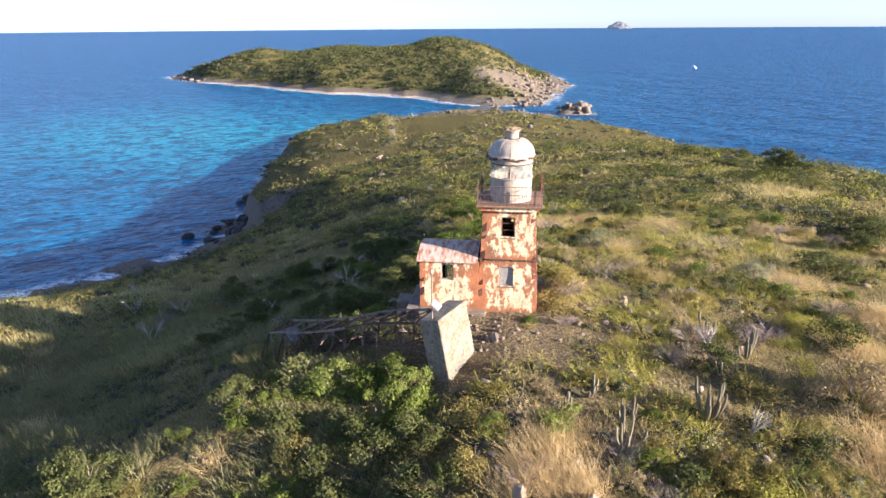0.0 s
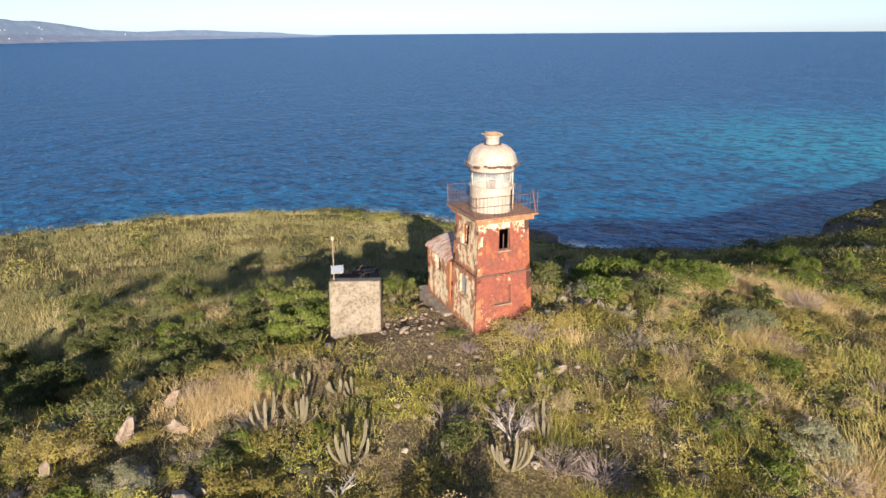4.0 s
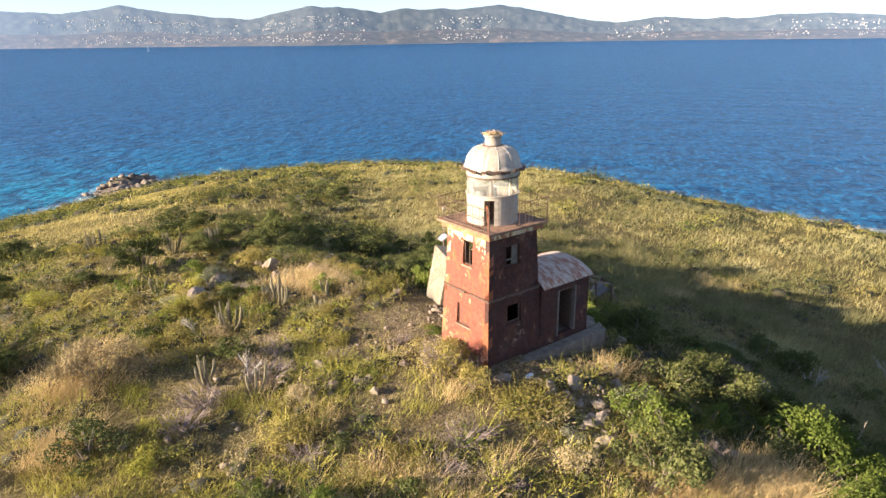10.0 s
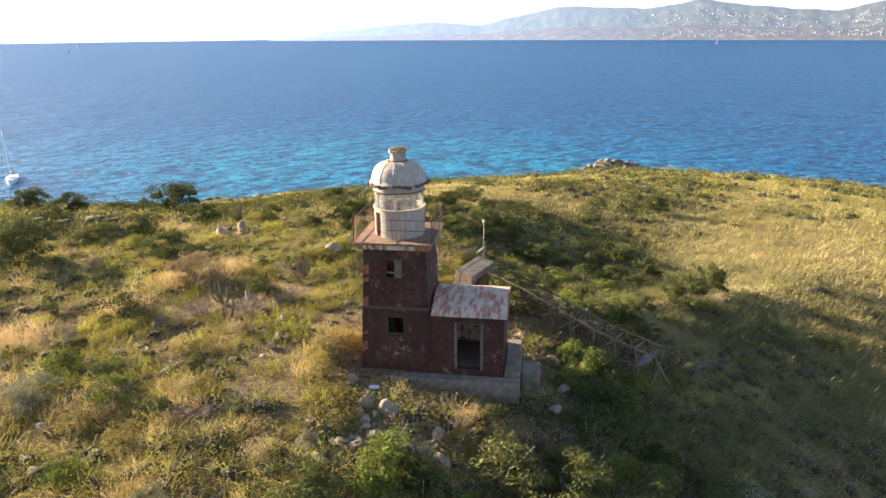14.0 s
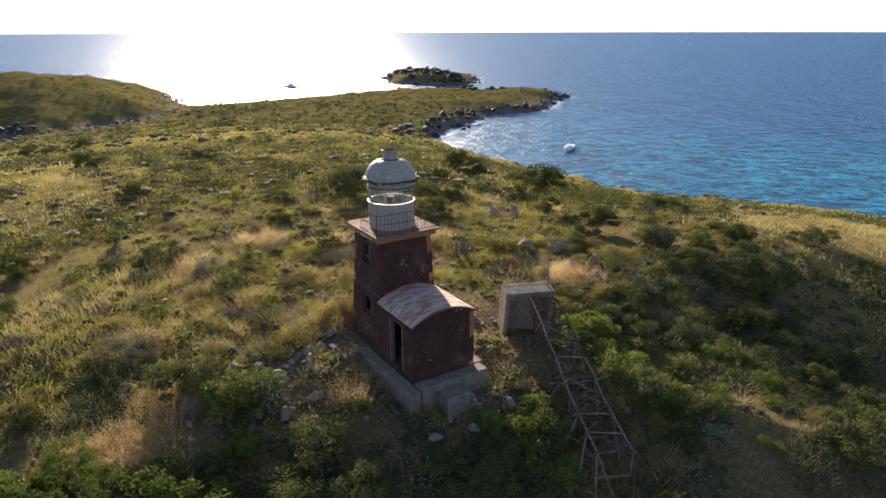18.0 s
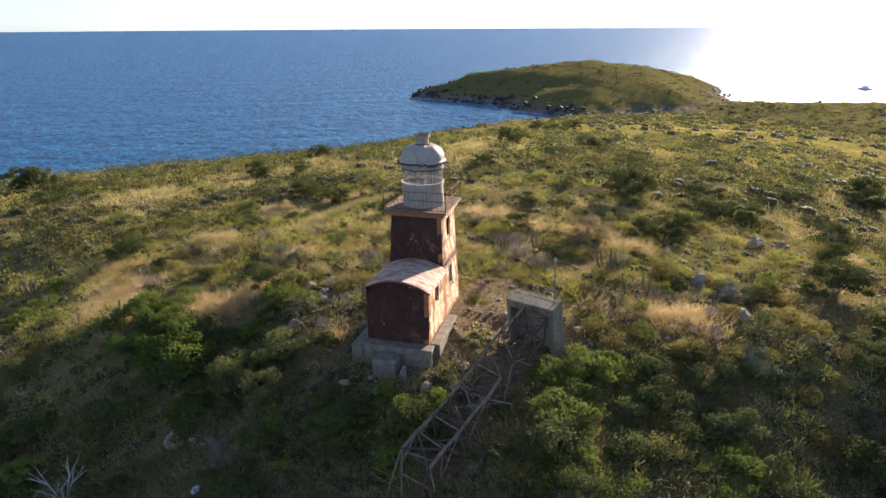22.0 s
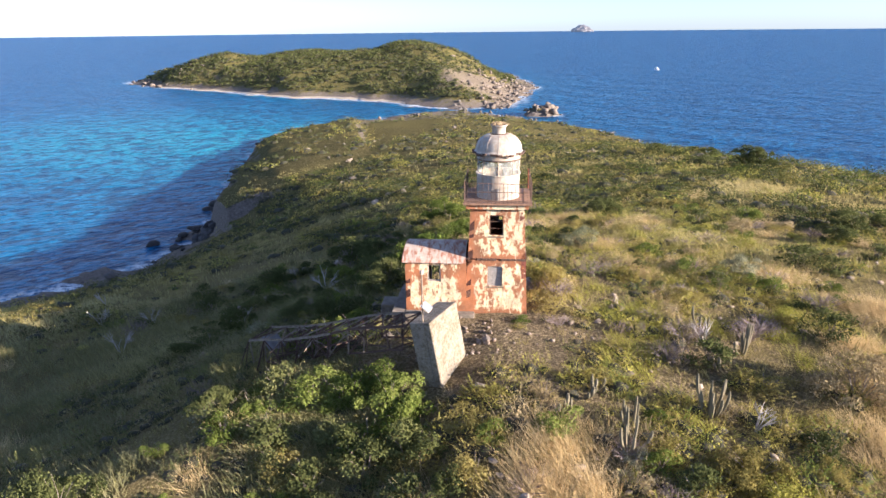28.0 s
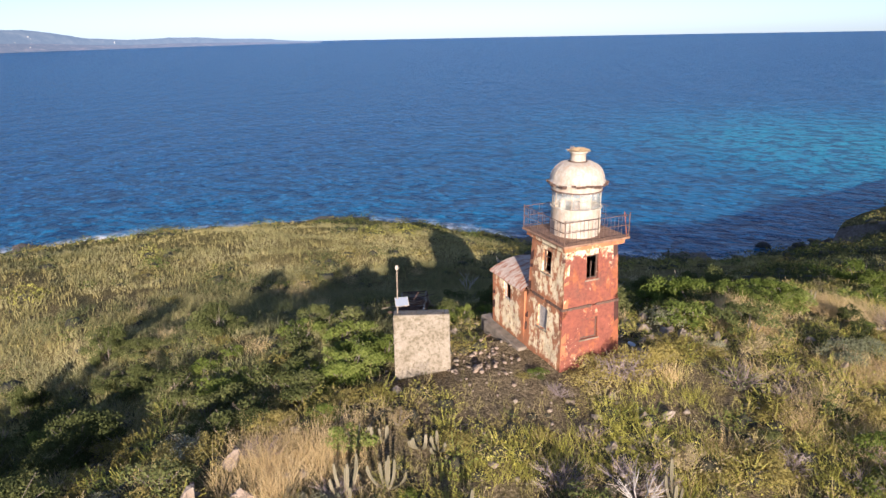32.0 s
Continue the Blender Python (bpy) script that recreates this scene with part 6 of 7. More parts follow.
k = (land(x, y) > SEA + 4.5) & (np.hypot(x - 76, y - 505) > 46 + 24 * rs.random(len(x))) & (fbm(x, y, 60, 3, 4.0) + 0.5 * rs.random(len(x)) > -0.12)
scrub("islet_scrub", "dark green scrub and low trees covering the islet", leaf_dark, x[k], y[k], rs.uniform(2.0, 5.6, k.sum()), 26, 1.2, 501, 0.7, 0.5, solid=True)
x, y = rs.uniform(200, 760, 14000), rs.uniform(-480, 120, 14000)
k = (land(x, y) > SEA + 4) & (np.hypot(x, y) > 230) & ~((x > 450) & (y < -370)) & (fbm(x, y, 60, 3, 4.0) + 0.5 * rs.random(len(x)) > -0.05)
scrub("cape_scrub", "dark scrub over the low far capes", leaf_dark, x[k], y[k], rs.uniform(1.0, 2.6, k.sum()), 16, 0.75, 502, 0.5, 0, solid=True)


# all the cores in one mesh, their dark colour painted as inner shade
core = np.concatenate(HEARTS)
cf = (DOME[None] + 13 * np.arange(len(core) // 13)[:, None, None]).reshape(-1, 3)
tagged(part("scrub_twigs", raw_mesh("scrub_twigs", core, cf), plain("core_shade", (0.052, 0.046, 0.024), 0.95, 0, 0.5, 5, 0.05)), "dark cores inside the low scrub, standing in for its inner shade", "scrub", kind="stuff")


# ---- grass ----
def grass(name, label, leaf, xs, ys, blades, high, wide, spread, seed, lean=0.35, z=None):
    r_ = np.random.default_rng(seed)
    n = len(xs) * blades
    who = np.repeat(np.arange(len(xs)), blades)
    off = r_.normal(size=(n, 2)) * spread
    bx, by = xs[who] + off[:, 0], ys[who] + off[:, 1]
    bz = land(bx, by) - 0.03
    a = r_.uniform(0, 2 * np.pi, n)
    h = high[who] * r_.uniform(0.55, 1.15, n)
    tip = off / max(spread, 1e-6) * lean * 0.45 + r_.normal(size=(n, 2)) * lean * 0.5 + np.array([-0.22, 0.12]) * lean * 2
    tx, ty = bx + tip[:, 0] * h, by + tip[:, 1] * h
    w = wide * r_.uniform(0.7, 1.3, n)
    c, s = np.cos(a) * w / 2, np.sin(a) * w / 2
    v = np.stack([np.stack([bx - c, by - s, bz], -1), np.stack([bx + c, by + s, bz], -1), np.stack([tx + c * 0.25, ty + s * 0.25, bz + h], -1), np.stack([tx - c * 0.25, ty - s * 0.25, bz + h], -1)], 1)
    return tagged(part(name, raw_mesh(name, v.reshape(-1, 3), np.arange(n * 4).reshape(-1, 4)), leaf), label, "grass", kind="stuff")


def spots(n, r0, r1, seed):
    r_ = np.random.default_rng(seed)
    r, az = np.sqrt(r_.uniform(r0**2, r1**2, n)), r_.uniform(0, 2 * np.pi, n)
    x, y = r * np.cos(az), r * np.sin(az)
    ok = np.ones(n, bool)
    for a, b, c in KEEP:
        ok &= (x - a) ** 2 + (y - b) ** 2 > c * c
    bare = np.clip(1 - np.hypot(x - 0.6, y + 2.4) / 7, 0, 1)
    ok &= r_.random(n) > bare * 0.9
    ok &= land(x, y) > SEA + 5
    return x[ok], y[ok], r_


x, y, r_ = spots(15000, 3, 33, 601)
k = ~((x < -3) & (y < -7) & (r_.random(len(x)) < 0.75))          # little dry grass on the shaded side
x, y = x[k], y[k]
grass("dry_grass", "dry straw and olive grass tufts over the hilltop", grass_near, x, y, 7, r_.uniform(0.16, 0.42, len(x)), 0.018, 0.11, 602, 0.6)
x, y, r_ = spots(11000, 31, 72, 603)
grass("slope_grass", "dry yellow-green grass on the slopes", grass_dry, x, y, 5, r_.uniform(0.3, 0.6, len(x)), 0.06, 0.22, 604)
x, y, r_ = spots(9000, 70, 150, 605)
grass("far_grass", "dry grass on the far slopes", grass_dry, x, y, 3, r_.uniform(0.35, 0.7, len(x)), 0.14, 0.4, 606)
# long grass lying in the wind on the western brow
r_ = np.random.default_rng(607)
r, az = 10 + 60 * r_.random(24000) ** 1.5, np.radians(r_.uniform(138, 246, 24000))
x, y = r * np.cos(az), r * np.sin(az)
k = (fbm(x, y, 8.0, 3, 31.0) > -0.10) & ~((r < 34) & (np.degrees(az) < 198))
x, y = x[k], y[k]
grass("west_grass", "long wind-combed grass on the western slope", grass_west, x, y, 7, r_.uniform(0.22, 0.5, len(x)), 0.045, 0.25, 608, 0.9)
r, az = 7.5 + 29 * r_.random(24000) ** 0.8, np.radians(r_.uniform(112, 244, 24000))
x, y = r * np.cos(az), r * np.sin(az)
k = (fbm(x, y, 6.0, 3, 41.0) > -0.25) & (r_.random(len(x)) > np.clip((np.degrees(az) - 222) / 22, 0, 1))
for a, b, c in KEEP:
    k &= (x - a) ** 2 + (y - b) ** 2 > c * c
x, y = x[k], y[k]
grass("brow_grass", "grey-green long grass on the shaded western brow", grass_green, x, y, 6, r_.uniform(0.22, 0.55, len(x)), 0.032, 0.2, 609, 0.85)
r, az = 9 + 27 * r_.random(3200) ** 0.8, np.radians(r_.uniform(128, 208, 3200))
x, y = r * np.cos(az), r * np.sin(az)
k = (fbm(x, y, 5.0, 3, 51.0) > 0.02) & (np.hypot(x + 8, y + 3) > 3)
x, y = x[k], y[k]
grass("pale_tussocks", "pale straw tussocks among the long grass of the brow", grass_west, x, y, 12, r_.uniform(0.45, 0.85, len(x)), 0.030, 0.16, 612, 0.9)
# feathery yellow-green weeds on the sunny side and a belt of golden grass below it
r_ = np.random.default_rng(615)
x, y = r_.uniform(3.5, 16, 4000), r_.uniform(-15, 5, 4000)
k = (fbm(x, y, 4.0, 3, 61.0) > 0.02 + 0.3 * np.clip((np.hypot(x - 6, y + 4) - 9) / 12, 0, 1)) & (np.hypot(x, y) > 4.0)
x, y = x[k], y[k]
grass("feathery_weeds", "feathery yellow-green weeds on the sunny slope", leaf_yellow, x, y, 12, r_.uniform(0.2, 0.42, len(x)), 0.018, 0.12, 616, 0.75)
r, az = 15 + 55 * r_.random(7000), np.radians(r_.uniform(12, 82, 7000))
x, y = r * np.cos(az), r * np.sin(az)
k = fbm(x, y, 14.0, 3, 71.0) > 0.12
x, y = x[k], y[k]
grass("golden_grass", "golden dry grass in broad belts on the slope", grass_dry, x, y, 10, r_.uniform(0.35, 0.7, len(x)), 0.04, 0.3, 617, 0.6)
# tall straw-coloured clumps
STRAW = ((-0.1, -13.5, 1.4), (1.3, -13.6, 0.9), (-2.6, 4.4, 1.0), (13.5, -9.3, 1.7), (0.8, -11.5, 1.5), (4.1, 1.7, 0.5), (14.8, -5.7, 1.2), (11.2, 4.2, 1.2), (2.7, 8.8, 1.6), (7.9, 9.4, 1.9), (9, 2.7, 0.7), (1.8, 18.7, 2.3), (2.3, 10.1, 1.1), (0.1, 11.5, 1.9), (1.2, 12.9, 1.0),
         (8.6, 4.5, 1.2), (11.8, -12.4, 1.6), (16.0, 3.0, 1.8), (18.5, -2.0, 1.6), (5.0, 20.0, 2.0), (9.5, 24.0, 2.2), (14.0, 18.0, 1.8))
sx2, sy2, sh2 = [], [], []
r_ = np.random.default_rng(610)
for a, b, c in STRAW:
    k = int(70 * c * c)
    q = r_.normal(size=(k, 2)) * c * 0.5
    sx2.append(a + q[:, 0]), sy2.append(b + q[:, 1]), sh2.append(r_.uniform(0.4, 0.8, k))
for _ in range(85):
    a, b = r_.uniform(-32, 32, 2)
    if clear(a, b, 0.6) and math.hypot(a, b) > 4:
        k = r_.integers(4, 22)
        q = r_.normal(size=(k, 2)) * 0.35
        sx2.append(a + q[:, 0]), sy2.append(b + q[:, 1]), sh2.append(r_.uniform(0.4, 0.8, k))
grass("straw_clumps", "tall straw-coloured grass clumps bent by the wind", grass_straw, np.concatenate(sx2), np.concatenate(sy2), 13, np.concatenate(sh2), 0.014, 0.10, 611, 0.85)


# ---- columnar cacti ----
def cactus(x, y, arms, high, seed):
    ob = thing("column_cactus", "cluster of grey-green columnar cactus stems", "cactus", Matrix.Translation((x, y, ground(x, y) - 0.05)), "cacti among the scrub")
    r0 = random.Random(seed)
    for k in range(arms):
        a, out = r0.uniform(0, 6.283), r0.uniform(0.08, 0.62) * (0.4 + high * 0.5)
        h, th = high * r0.uniform(0.55, 1.0), r0.uniform(0.045, 0.07)
        bm, rings = bmesh.new(), []
        for s in range(7):
            t = s / 6
            bend = out * (1 - (1 - t) ** 2.2)
            c = Vector((math.cos(a) * (0.05 + bend), math.sin(a) * (0.05 + bend), h * t ** 1.15))
            rad = th * (0.8 if s == 0 else 0.55 if s == 6 else 1.0)
            rings.append([bm.verts.new(c + Vector((math.cos(e * math.pi / 6), math.sin(e * math.pi / 6), 0)) * rad * (1.0 if e % 2 else 0.74)) for e in range(12)])
        for p, q in zip(rings, rings[1:]):
            for e in range(12):
                bm.faces.new((p[e], p[(e + 1) % 12], q[(e + 1) % 12], q[e]))
        bm.faces.new(rings[-1])
        part("stem", bm, cactus_skin, ob)
    return ob


for k, (x, y, n, h) in enumerate(((0.4, -23.4, 14, 1.9), (2.9, -11.8, 7, 1.4), (2.2, -8.7, 5, 0.8), (9.6, -5.9, 8, 1.4), (6.4, -18.1, 5, 1.0), (6.4, -10.0, 11, 1.6), (3.4, -10.6, 7, 1.2), (2.7, -8.3, 4, 0.8),
                                  (5.4, -30.0, 12, 1.9), (0.6, 17.6, 14, 1.2), (15.4, -26.3, 12, 1.7), (8.8, -3.8, 4, 1.3), (2.4, -25.2, 10, 1.6), (7.2, 28.5, 16, 1.5), (1.2, -9.6, 4, 0.9), (8.1, -7.2, 4, 0.8))):
    cactus(x, y, n, h, 700 + k)

# ---- rocks ----
def rock_mesh(seed, sub=2, flat=0.7):
    bm = bmesh.new()
    bmesh.ops.create_icosphere(bm, subdivisions=sub, radius=1)
    r0 = random.Random(seed)
    cuts = [(Vector((r0.gauss(0, 1), r0.gauss(0, 1), r0.gauss(0, 1))).normalized(), r0.uniform(0.28, 0.62)) for _ in range(8)]
    o = Vector((r0.uniform(0, 50), r0.uniform(0, 50), 0))
    for v in bm.verts:
        d = v.co.normalized()
        r = 1.0
        for n_, c in cuts:
            k = d.dot(n_)
            if k > c:
                r = min(r, c / k)
        v.co = d * (r + 0.16 * noise.noise(d * 2.0 + o) + 0.05 * noise.noise(d * 6.0 + o))
        v.co.z *= flat
    me = bpy.data.meshes.new("rock")
    bm.to_mesh(me)
    bm.free()
    me.materials.append(rock_grey)
    return me


ROCKS = [rock_mesh(800 + k, 3 if k < 3 else 2, (0.8, 0.65, 0.9, 0.6, 0.7, 0.75)[k]) for k in range(6)]


def rock(name, label, x, y, size, group, tall=1.0, sink=0.25):
    r0 = random.Random(int(x * 131 + y * 977))
    ob = tagged(new(name, ROCKS[r0.randrange(6)]), label, "rock", group)
    ob.matrix_basis = Matrix.Translation((x, y, ground(x, y) + size * 0.55 * tall - size * sink)) @ Matrix.Rotation(r0.uniform(0, 6.28), 4, "Z") @ Matrix.Rotation(r0.uniform(-0.3, 0.3), 4, "X") @ Matrix.Diagonal((size, size * r0.uniform(0.7, 1.0), size * tall, 1))
    return ob


for x, y, s in ((0.2, 4.3, 0.53), (0.6, 5.5, 0.39), (1.2, 6, 0.4), (1.8, 5.9, 0.29), (1.9, 2.3, 0.42), (1.1, 3.3, 0.36), (5.8, -1.6, 0.36), (2.8, 6.8, 0.3), (2.8, 7.6, 0.28), (-1.4, 7.9, 0.34), (1.1, -18.6, 0.54), (-1.7, 2.8, 0.23), (0.2, 2.9, 0.24), (-16, 3.6, 0.41), (1.2, 3.9, 0.44), (-1.5, 5, 0.44), (-5.3, -2.5, 0.41), (-6, -2, 0.35), (-6.6, -1, 0.43), (3, 8.5, 0.35), (4.6, 10.6, 0.45), (3.7, -17.3, 0.35), (-1.5, 6.4, 0.64), (-17.3, 15.6, 0.83)):
    rock("boulder", "grey-brown weathered boulder half sunk in the hilltop", x, y, s, "boulders on the hilltop")
for x, y, s in ((1.1, 7.3, 0.37), (3.1, 8.9, 0.37), (0.7, -16.1, 0.71), (-0.9, -14.3, 0.58), (5.8, -0.6, 0.32), (6.4, -3.1, 0.24), (4.3, -7.2, 0.31), (11.2, 5, 0.39), (12.5, 5, 0.41), (7.1, 8.5, 0.47), (3.7, -16, 0.86), (5.7, -14.9, 0.76), (1.2, -14.6, 0.59), (-3, 28.2, 0.47), (-10.4, 24.5, 1.1), (-1, 7.4, 0.41), (2.3, 6.9, 0.48), (-8, 9.7, 0.72), (-14, 5.4, 0.37), (-0.3, 6.8, 0.39), (-5.3, 32.7, 0.81), (6, -3.6, 0.39), (-1, -4.1, 0.34), (-0.1, 5.9, 0.28)):
    rock("boulder", "grey-brown weathered boulder half sunk in the hilltop", x, y, s, "boulders on the hilltop")
for x, y, s in ((0.5, -17.7, 0.47), (11.9, -14.5, 0.56), (6.6, -2.1, 0.29)):
    rock("boulder", "grey-brown weathered boulder half sunk in the hilltop", x, y, s, "boulders on the hilltop")
for x, y, s in ((5.4, -1.4, 0.34), (3.8, -1.3, 0.3), (-5.6, 0.2, 0.4), (-6.6, 1.2, 0.36), (-6.0, 2.6, 0.4), (14.8, -21.1, 1.0), (13.6, -22.2, 0.8), (-1.5, -7.6, 0.32), (8.2, 0.6, 0.3)):
    rock("boulder", "grey-brown weathered boulder half sunk in the hilltop", x, y, s, "boulders on the hilltop")
white_m = plain("white_plastic", (0.75, 0.76, 0.78), 0.5, 0, 0.1)
for x, y, s in ((-10.8, 7.5, 0.2), (-8.0, 8.9, 0.22), (1.0, 2.75, 0.16)):
    bm = bmesh.new()
    bmesh.ops.create_icosphere(bm, subdivisions=2, radius=s)
    for v in bm.verts:
        v.co = Vector((v.co.x * 1.4, v.co.y * 0.8, v.co.z * 0.45)) * (1 + 0.25 * noise.noise(v.co * 5))
    tagged(part("plastic_scrap", bm, white_m, at=Matrix.Translation((x, y, ground(x, y) + s * 0.3))), "crumpled white plastic scrap lying in the scrub", "litter", "white scraps")


def stone_field(name, label, xs, ys, sizes, seed, kind_mat=rock_grey, sub=1, top=99.0):
    """Many stones too small to pick apart, in one mesh."""
    bases = []
    for k in range(6):
        me = rock_mesh(seed + k, sub, 0.75)
        v, f = np.empty(len(me.vertices) * 3), np.empty(len(me.polygons) * 3, int)
        me.vertices.foreach_get("co", v), me.loops.foreach_get("vertex_index", f)
        bases.append((v.reshape(-1, 3), f.reshape(-1, 3)))
        bpy.data.meshes.remove(me)
    r_ = np.random.default_rng(seed)
    zs = np.minimum(land(xs, ys), top)
    allv, allf, count = [], [], 0
    for x, y, z, s in zip(xs, ys, zs, sizes):
        v, f = bases[r_.integers(0, 6)]
        a = r_.uniform(0, 6.283)
        c, q = math.cos(a), math.sin(a)
        w = v * s * np.array([1, r_.uniform(0.6, 1.0), r_.uniform(0.6, 1.1)])
        w = np.stack([w[:, 0] * c - w[:, 1] * q + x, w[:, 0] * q + w[:, 1] * c + y, w[:, 2] + z + s * 0.2], -1)
        allv.append(w), allf.append(f + count)
        count += len(v)
    return tagged(part(name, raw_mesh(name, np.concatenate(allv), np.concatenate(allf)), kind_mat), label, "rocks", kind="stuff")


r_ = np.random.default_rng(901)
# broken masonry between the lighthouse and the concrete block, and below the west step
x = np.concatenate([r_.normal(-1.8, 1.4, 190), r_.normal(-6.3, 0.8, 220), r_.normal(-1.0, 2.6, 160), r_.normal(-8.5, 2.0, 90)])
y = np.concatenate([r_.normal(-3.5, 0.8, 190), r_.normal(1.0, 1.6, 220), r_.normal(4.3, 1.2, 160), r_.normal(7.0, 1.5, 90)])
local = (x * math.cos(radians(8)) - y * math.sin(radians(8)), x * math.sin(radians(8)) + y * math.cos(radians(8)))
k = ~((local[0] > -4.9) & (local[0] < 1.6) & (abs(local[1]) < 1.6))
stone_field("rubble", "broken masonry rubble strewn round the lighthouse", x[k], y[k], 0.03 + 0.24 * r_.random(k.sum()) ** 4, 910, plain("broken_masonry", (0.25, 0.185, 0.135), 0.95, 0, 0.6, 1.2, 0.05))
x, y = r_.uniform(-26, 26, 3200), r_.uniform(-26, 26, 3200)
k = (fbm(x, y, 6, 3, 12.0) > 0.04) & ~((x < -10) & (abs(y) < 18)) & (np.hypot(x, y) > 3)
stone_field("loose_stones", "loose grey stones lying in the grass", x[k], y[k], 0.04 + 0.26 * r_.random(k.sum()) ** 2.5, 920)
# heaps of rock that break through the scrub
spot = np.array([(4.2, -15.6), (4.4, -14.8), (-1.8, 27.5), (1.2, 4.8), (1.6, 6.0), (2.0, -19.4), (-0.3, -16.7), (-7.0, 21.2)])[r_.integers(0, 8, 230)]
w = spot + r_.normal(size=(230, 2)) * 0.65
stone_field("rock_heaps", "heaps of angular rock breaking through the scrub", w[:, 0], w[:, 1], 0.08 + 0.27 * r_.random(230) ** 2, 925, rock_grey, 2)
# pale outcrops along the back of the cape
spot = np.array([(-5, 58), (-9, 71), (-17, 106), (30, 92), (-22, 150), (-30, 185), (8, 130), (-14, 210), (20, 170)])[r_.integers(0, 9, 80)]
w = spot + r_.normal(size=(80, 2)) * (3.4, 2.2)
stone_field("outcrops", "pale rock outcrops along the back of the cape", w[:, 0], w[:, 1], 0.2 + 0.95 * r_.random(80) ** 2, 927, rock_grey, 2)
# boulders along the shores
x, y = r_.uniform(-360, 760, 160000), r_.uniform(-500, 860, 160000)
z = smooth_land(x, y) - SEA
beach = np.hypot(x + 75, y - 530) < 175
k = (z > -1.0) & (z < 3.0) & ~(beach & (x < 25)) & (r_.random(len(x)) < 0.8)
west = (np.degrees(np.arctan2(y, x)) % 360 > 112) & (np.degrees(np.arctan2(y, x)) % 360 < 250) & (np.hypot(x, y) < 300)
k &= ~(west & (r_.random(len(x)) < 0.9)) & ~((x < -20) & (y > 120) & (y < 420))
x, y = x[k][:3300], y[k][:3300]
stone_field("shore_boulders", "dark wet boulders piled along the shore", x, y, 0.4 + 2.2 * r_.random(len(x)) ** 3, 930, plain("shore_rock", (0.13, 0.11, 0.095), 0.85, 0, 0.45, 0.9, 0.1))
# dark cliff foot of the cape's west side
way = np.array([(-47, 352), (-61, 302), (-79, 266), (-78, 215), (-62, 182), (-53, 146), (-56, 129)], float)
q = r_.uniform(0, 5.999, 520)
w = way[q.astype(int)] + (way[q.astype(int) + 1] - way[q.astype(int)]) * (q % 1)[:, None] + r_.normal(size=(520, 2)) * (6, 6) - (5, 0)
wet_rock = plain("dark_wet_rock", (0.050, 0.044, 0.040), 0.8, 0, 0.45, 0.9, 0.1)
stone_field("cliff_rocks", "dark broken rocks at the foot of the cape", w[:, 0], w[:, 1], 0.5 + 2.6 * r_.random(520) ** 2.2, 935, wet_rock, 2, SEA + 2.5)
# rocky edge of the southern cape and the bare skerries beyond it
way = np.array([(327, -412), (304, -375), (273, -328), (285, -274), (256, -227), (232, -192), (209, -158)], float)
q = r_.uniform(0, 5.999, 240)
w = way[q.astype(int)] + (way[q.astype(int) + 1] - way[q.astype(int)]) * (q % 1)[:, None] + r_.normal(size=(240, 2)) * (5, 6)
w2 = np.array([(505, -430), (545, -450), (480, -415), (575, -430), (380, -372)], float)[r_.integers(0, 5, 330)] + r_.normal(size=(330, 2)) * (18, 14)
way = np.array([(360, -36), (381, -27), (402, -3), (437, 12), (461, 50), (482, 82), (505, 76)], float)
q = r_.uniform(0, 5.999, 260)
w3 = way[q.astype(int)] + (way[q.astype(int) + 1] - way[q.astype(int)]) * (q % 1)[:, None] + r_.normal(size=(260, 2)) * 5
w2 = np.concatenate([w2, w3])
size = np.concatenate([0.7 + 2.6 * r_.random(240) ** 2, 1.2 + 4.2 * r_.random(330) ** 2, 0.8 + 2.8 * r_.random(260) ** 2])
stone_field("skerry_rocks", "dark jagged rocks along the southern cape and its skerries", np.concatenate([w[:, 0], w2[:, 0]]), np.concatenate([w[:, 1], w2[:, 1]]), size, 937, wet_rock, 2)
# pale crags on the islet's steep side and on the north cape
x, y = np.concatenate([r_.normal(72, 20, 500), r_.normal(-5, 30, 14), r_.normal(-265, 30, 160), r_.normal(80, 7, 60), r_.normal(-66, 9, 90), r_.normal(462, 14, 120)]), np.concatenate([r_.normal(505, 62, 500), r_.normal(250, 70, 14), r_.normal(660, 35, 160), r_.normal(382, 4, 60), r_.normal(-229, 5, 90), r_.normal(48, 18, 120)])
k = land(x, y) > SEA - 0.6
stone_field("crags", "pale granite crags on the islet and the cape", x[k], y[k], np.where((y[k] > 360) & (x[k] < 200), 0.9 + 3.6 * r_.random(k.sum()) ** 2.5, 0.6 + 2.2 * r_.random(k.sum()) ** 2.5), 940, plain("pale_granite", (0.185, 0.145, 0.112), 0.9, 0, 0.35, 0.8, 0.1))

# ---- far coast, boats and a lone rock on the horizon ----
RIDGE_A = ((157, -22), (161, -6), (164, 10), (170, 26), (173, 16), (176, 34), (179, 70), (183, 94), (187, 78), (191, 80), (195, 98), (201, 80), (207, 98), (210, 66), (214, 108), (217, 148), (219.5, 194))
RIDGE_B = ((223, 160), (226.5, 180), (229.5, 145), (233, 190), (235, 196), (238, 145), (240.5, 118), (243, 130), (246, 158), (249.5, 198), (253.5, 148), (257.5, 165), (260, 180), (263.5, 125), (267, 70), (271, 85), (275, 66), (279, 38), (282, 8), (286, -22))
RIDGE = np.array(RIDGE_A + RIDGE_B)


def coast_dist(deg):
    return np.interp(deg, (157, 185, 235, 260, 286), (4300, 3300, 3000, 3600, 4550))


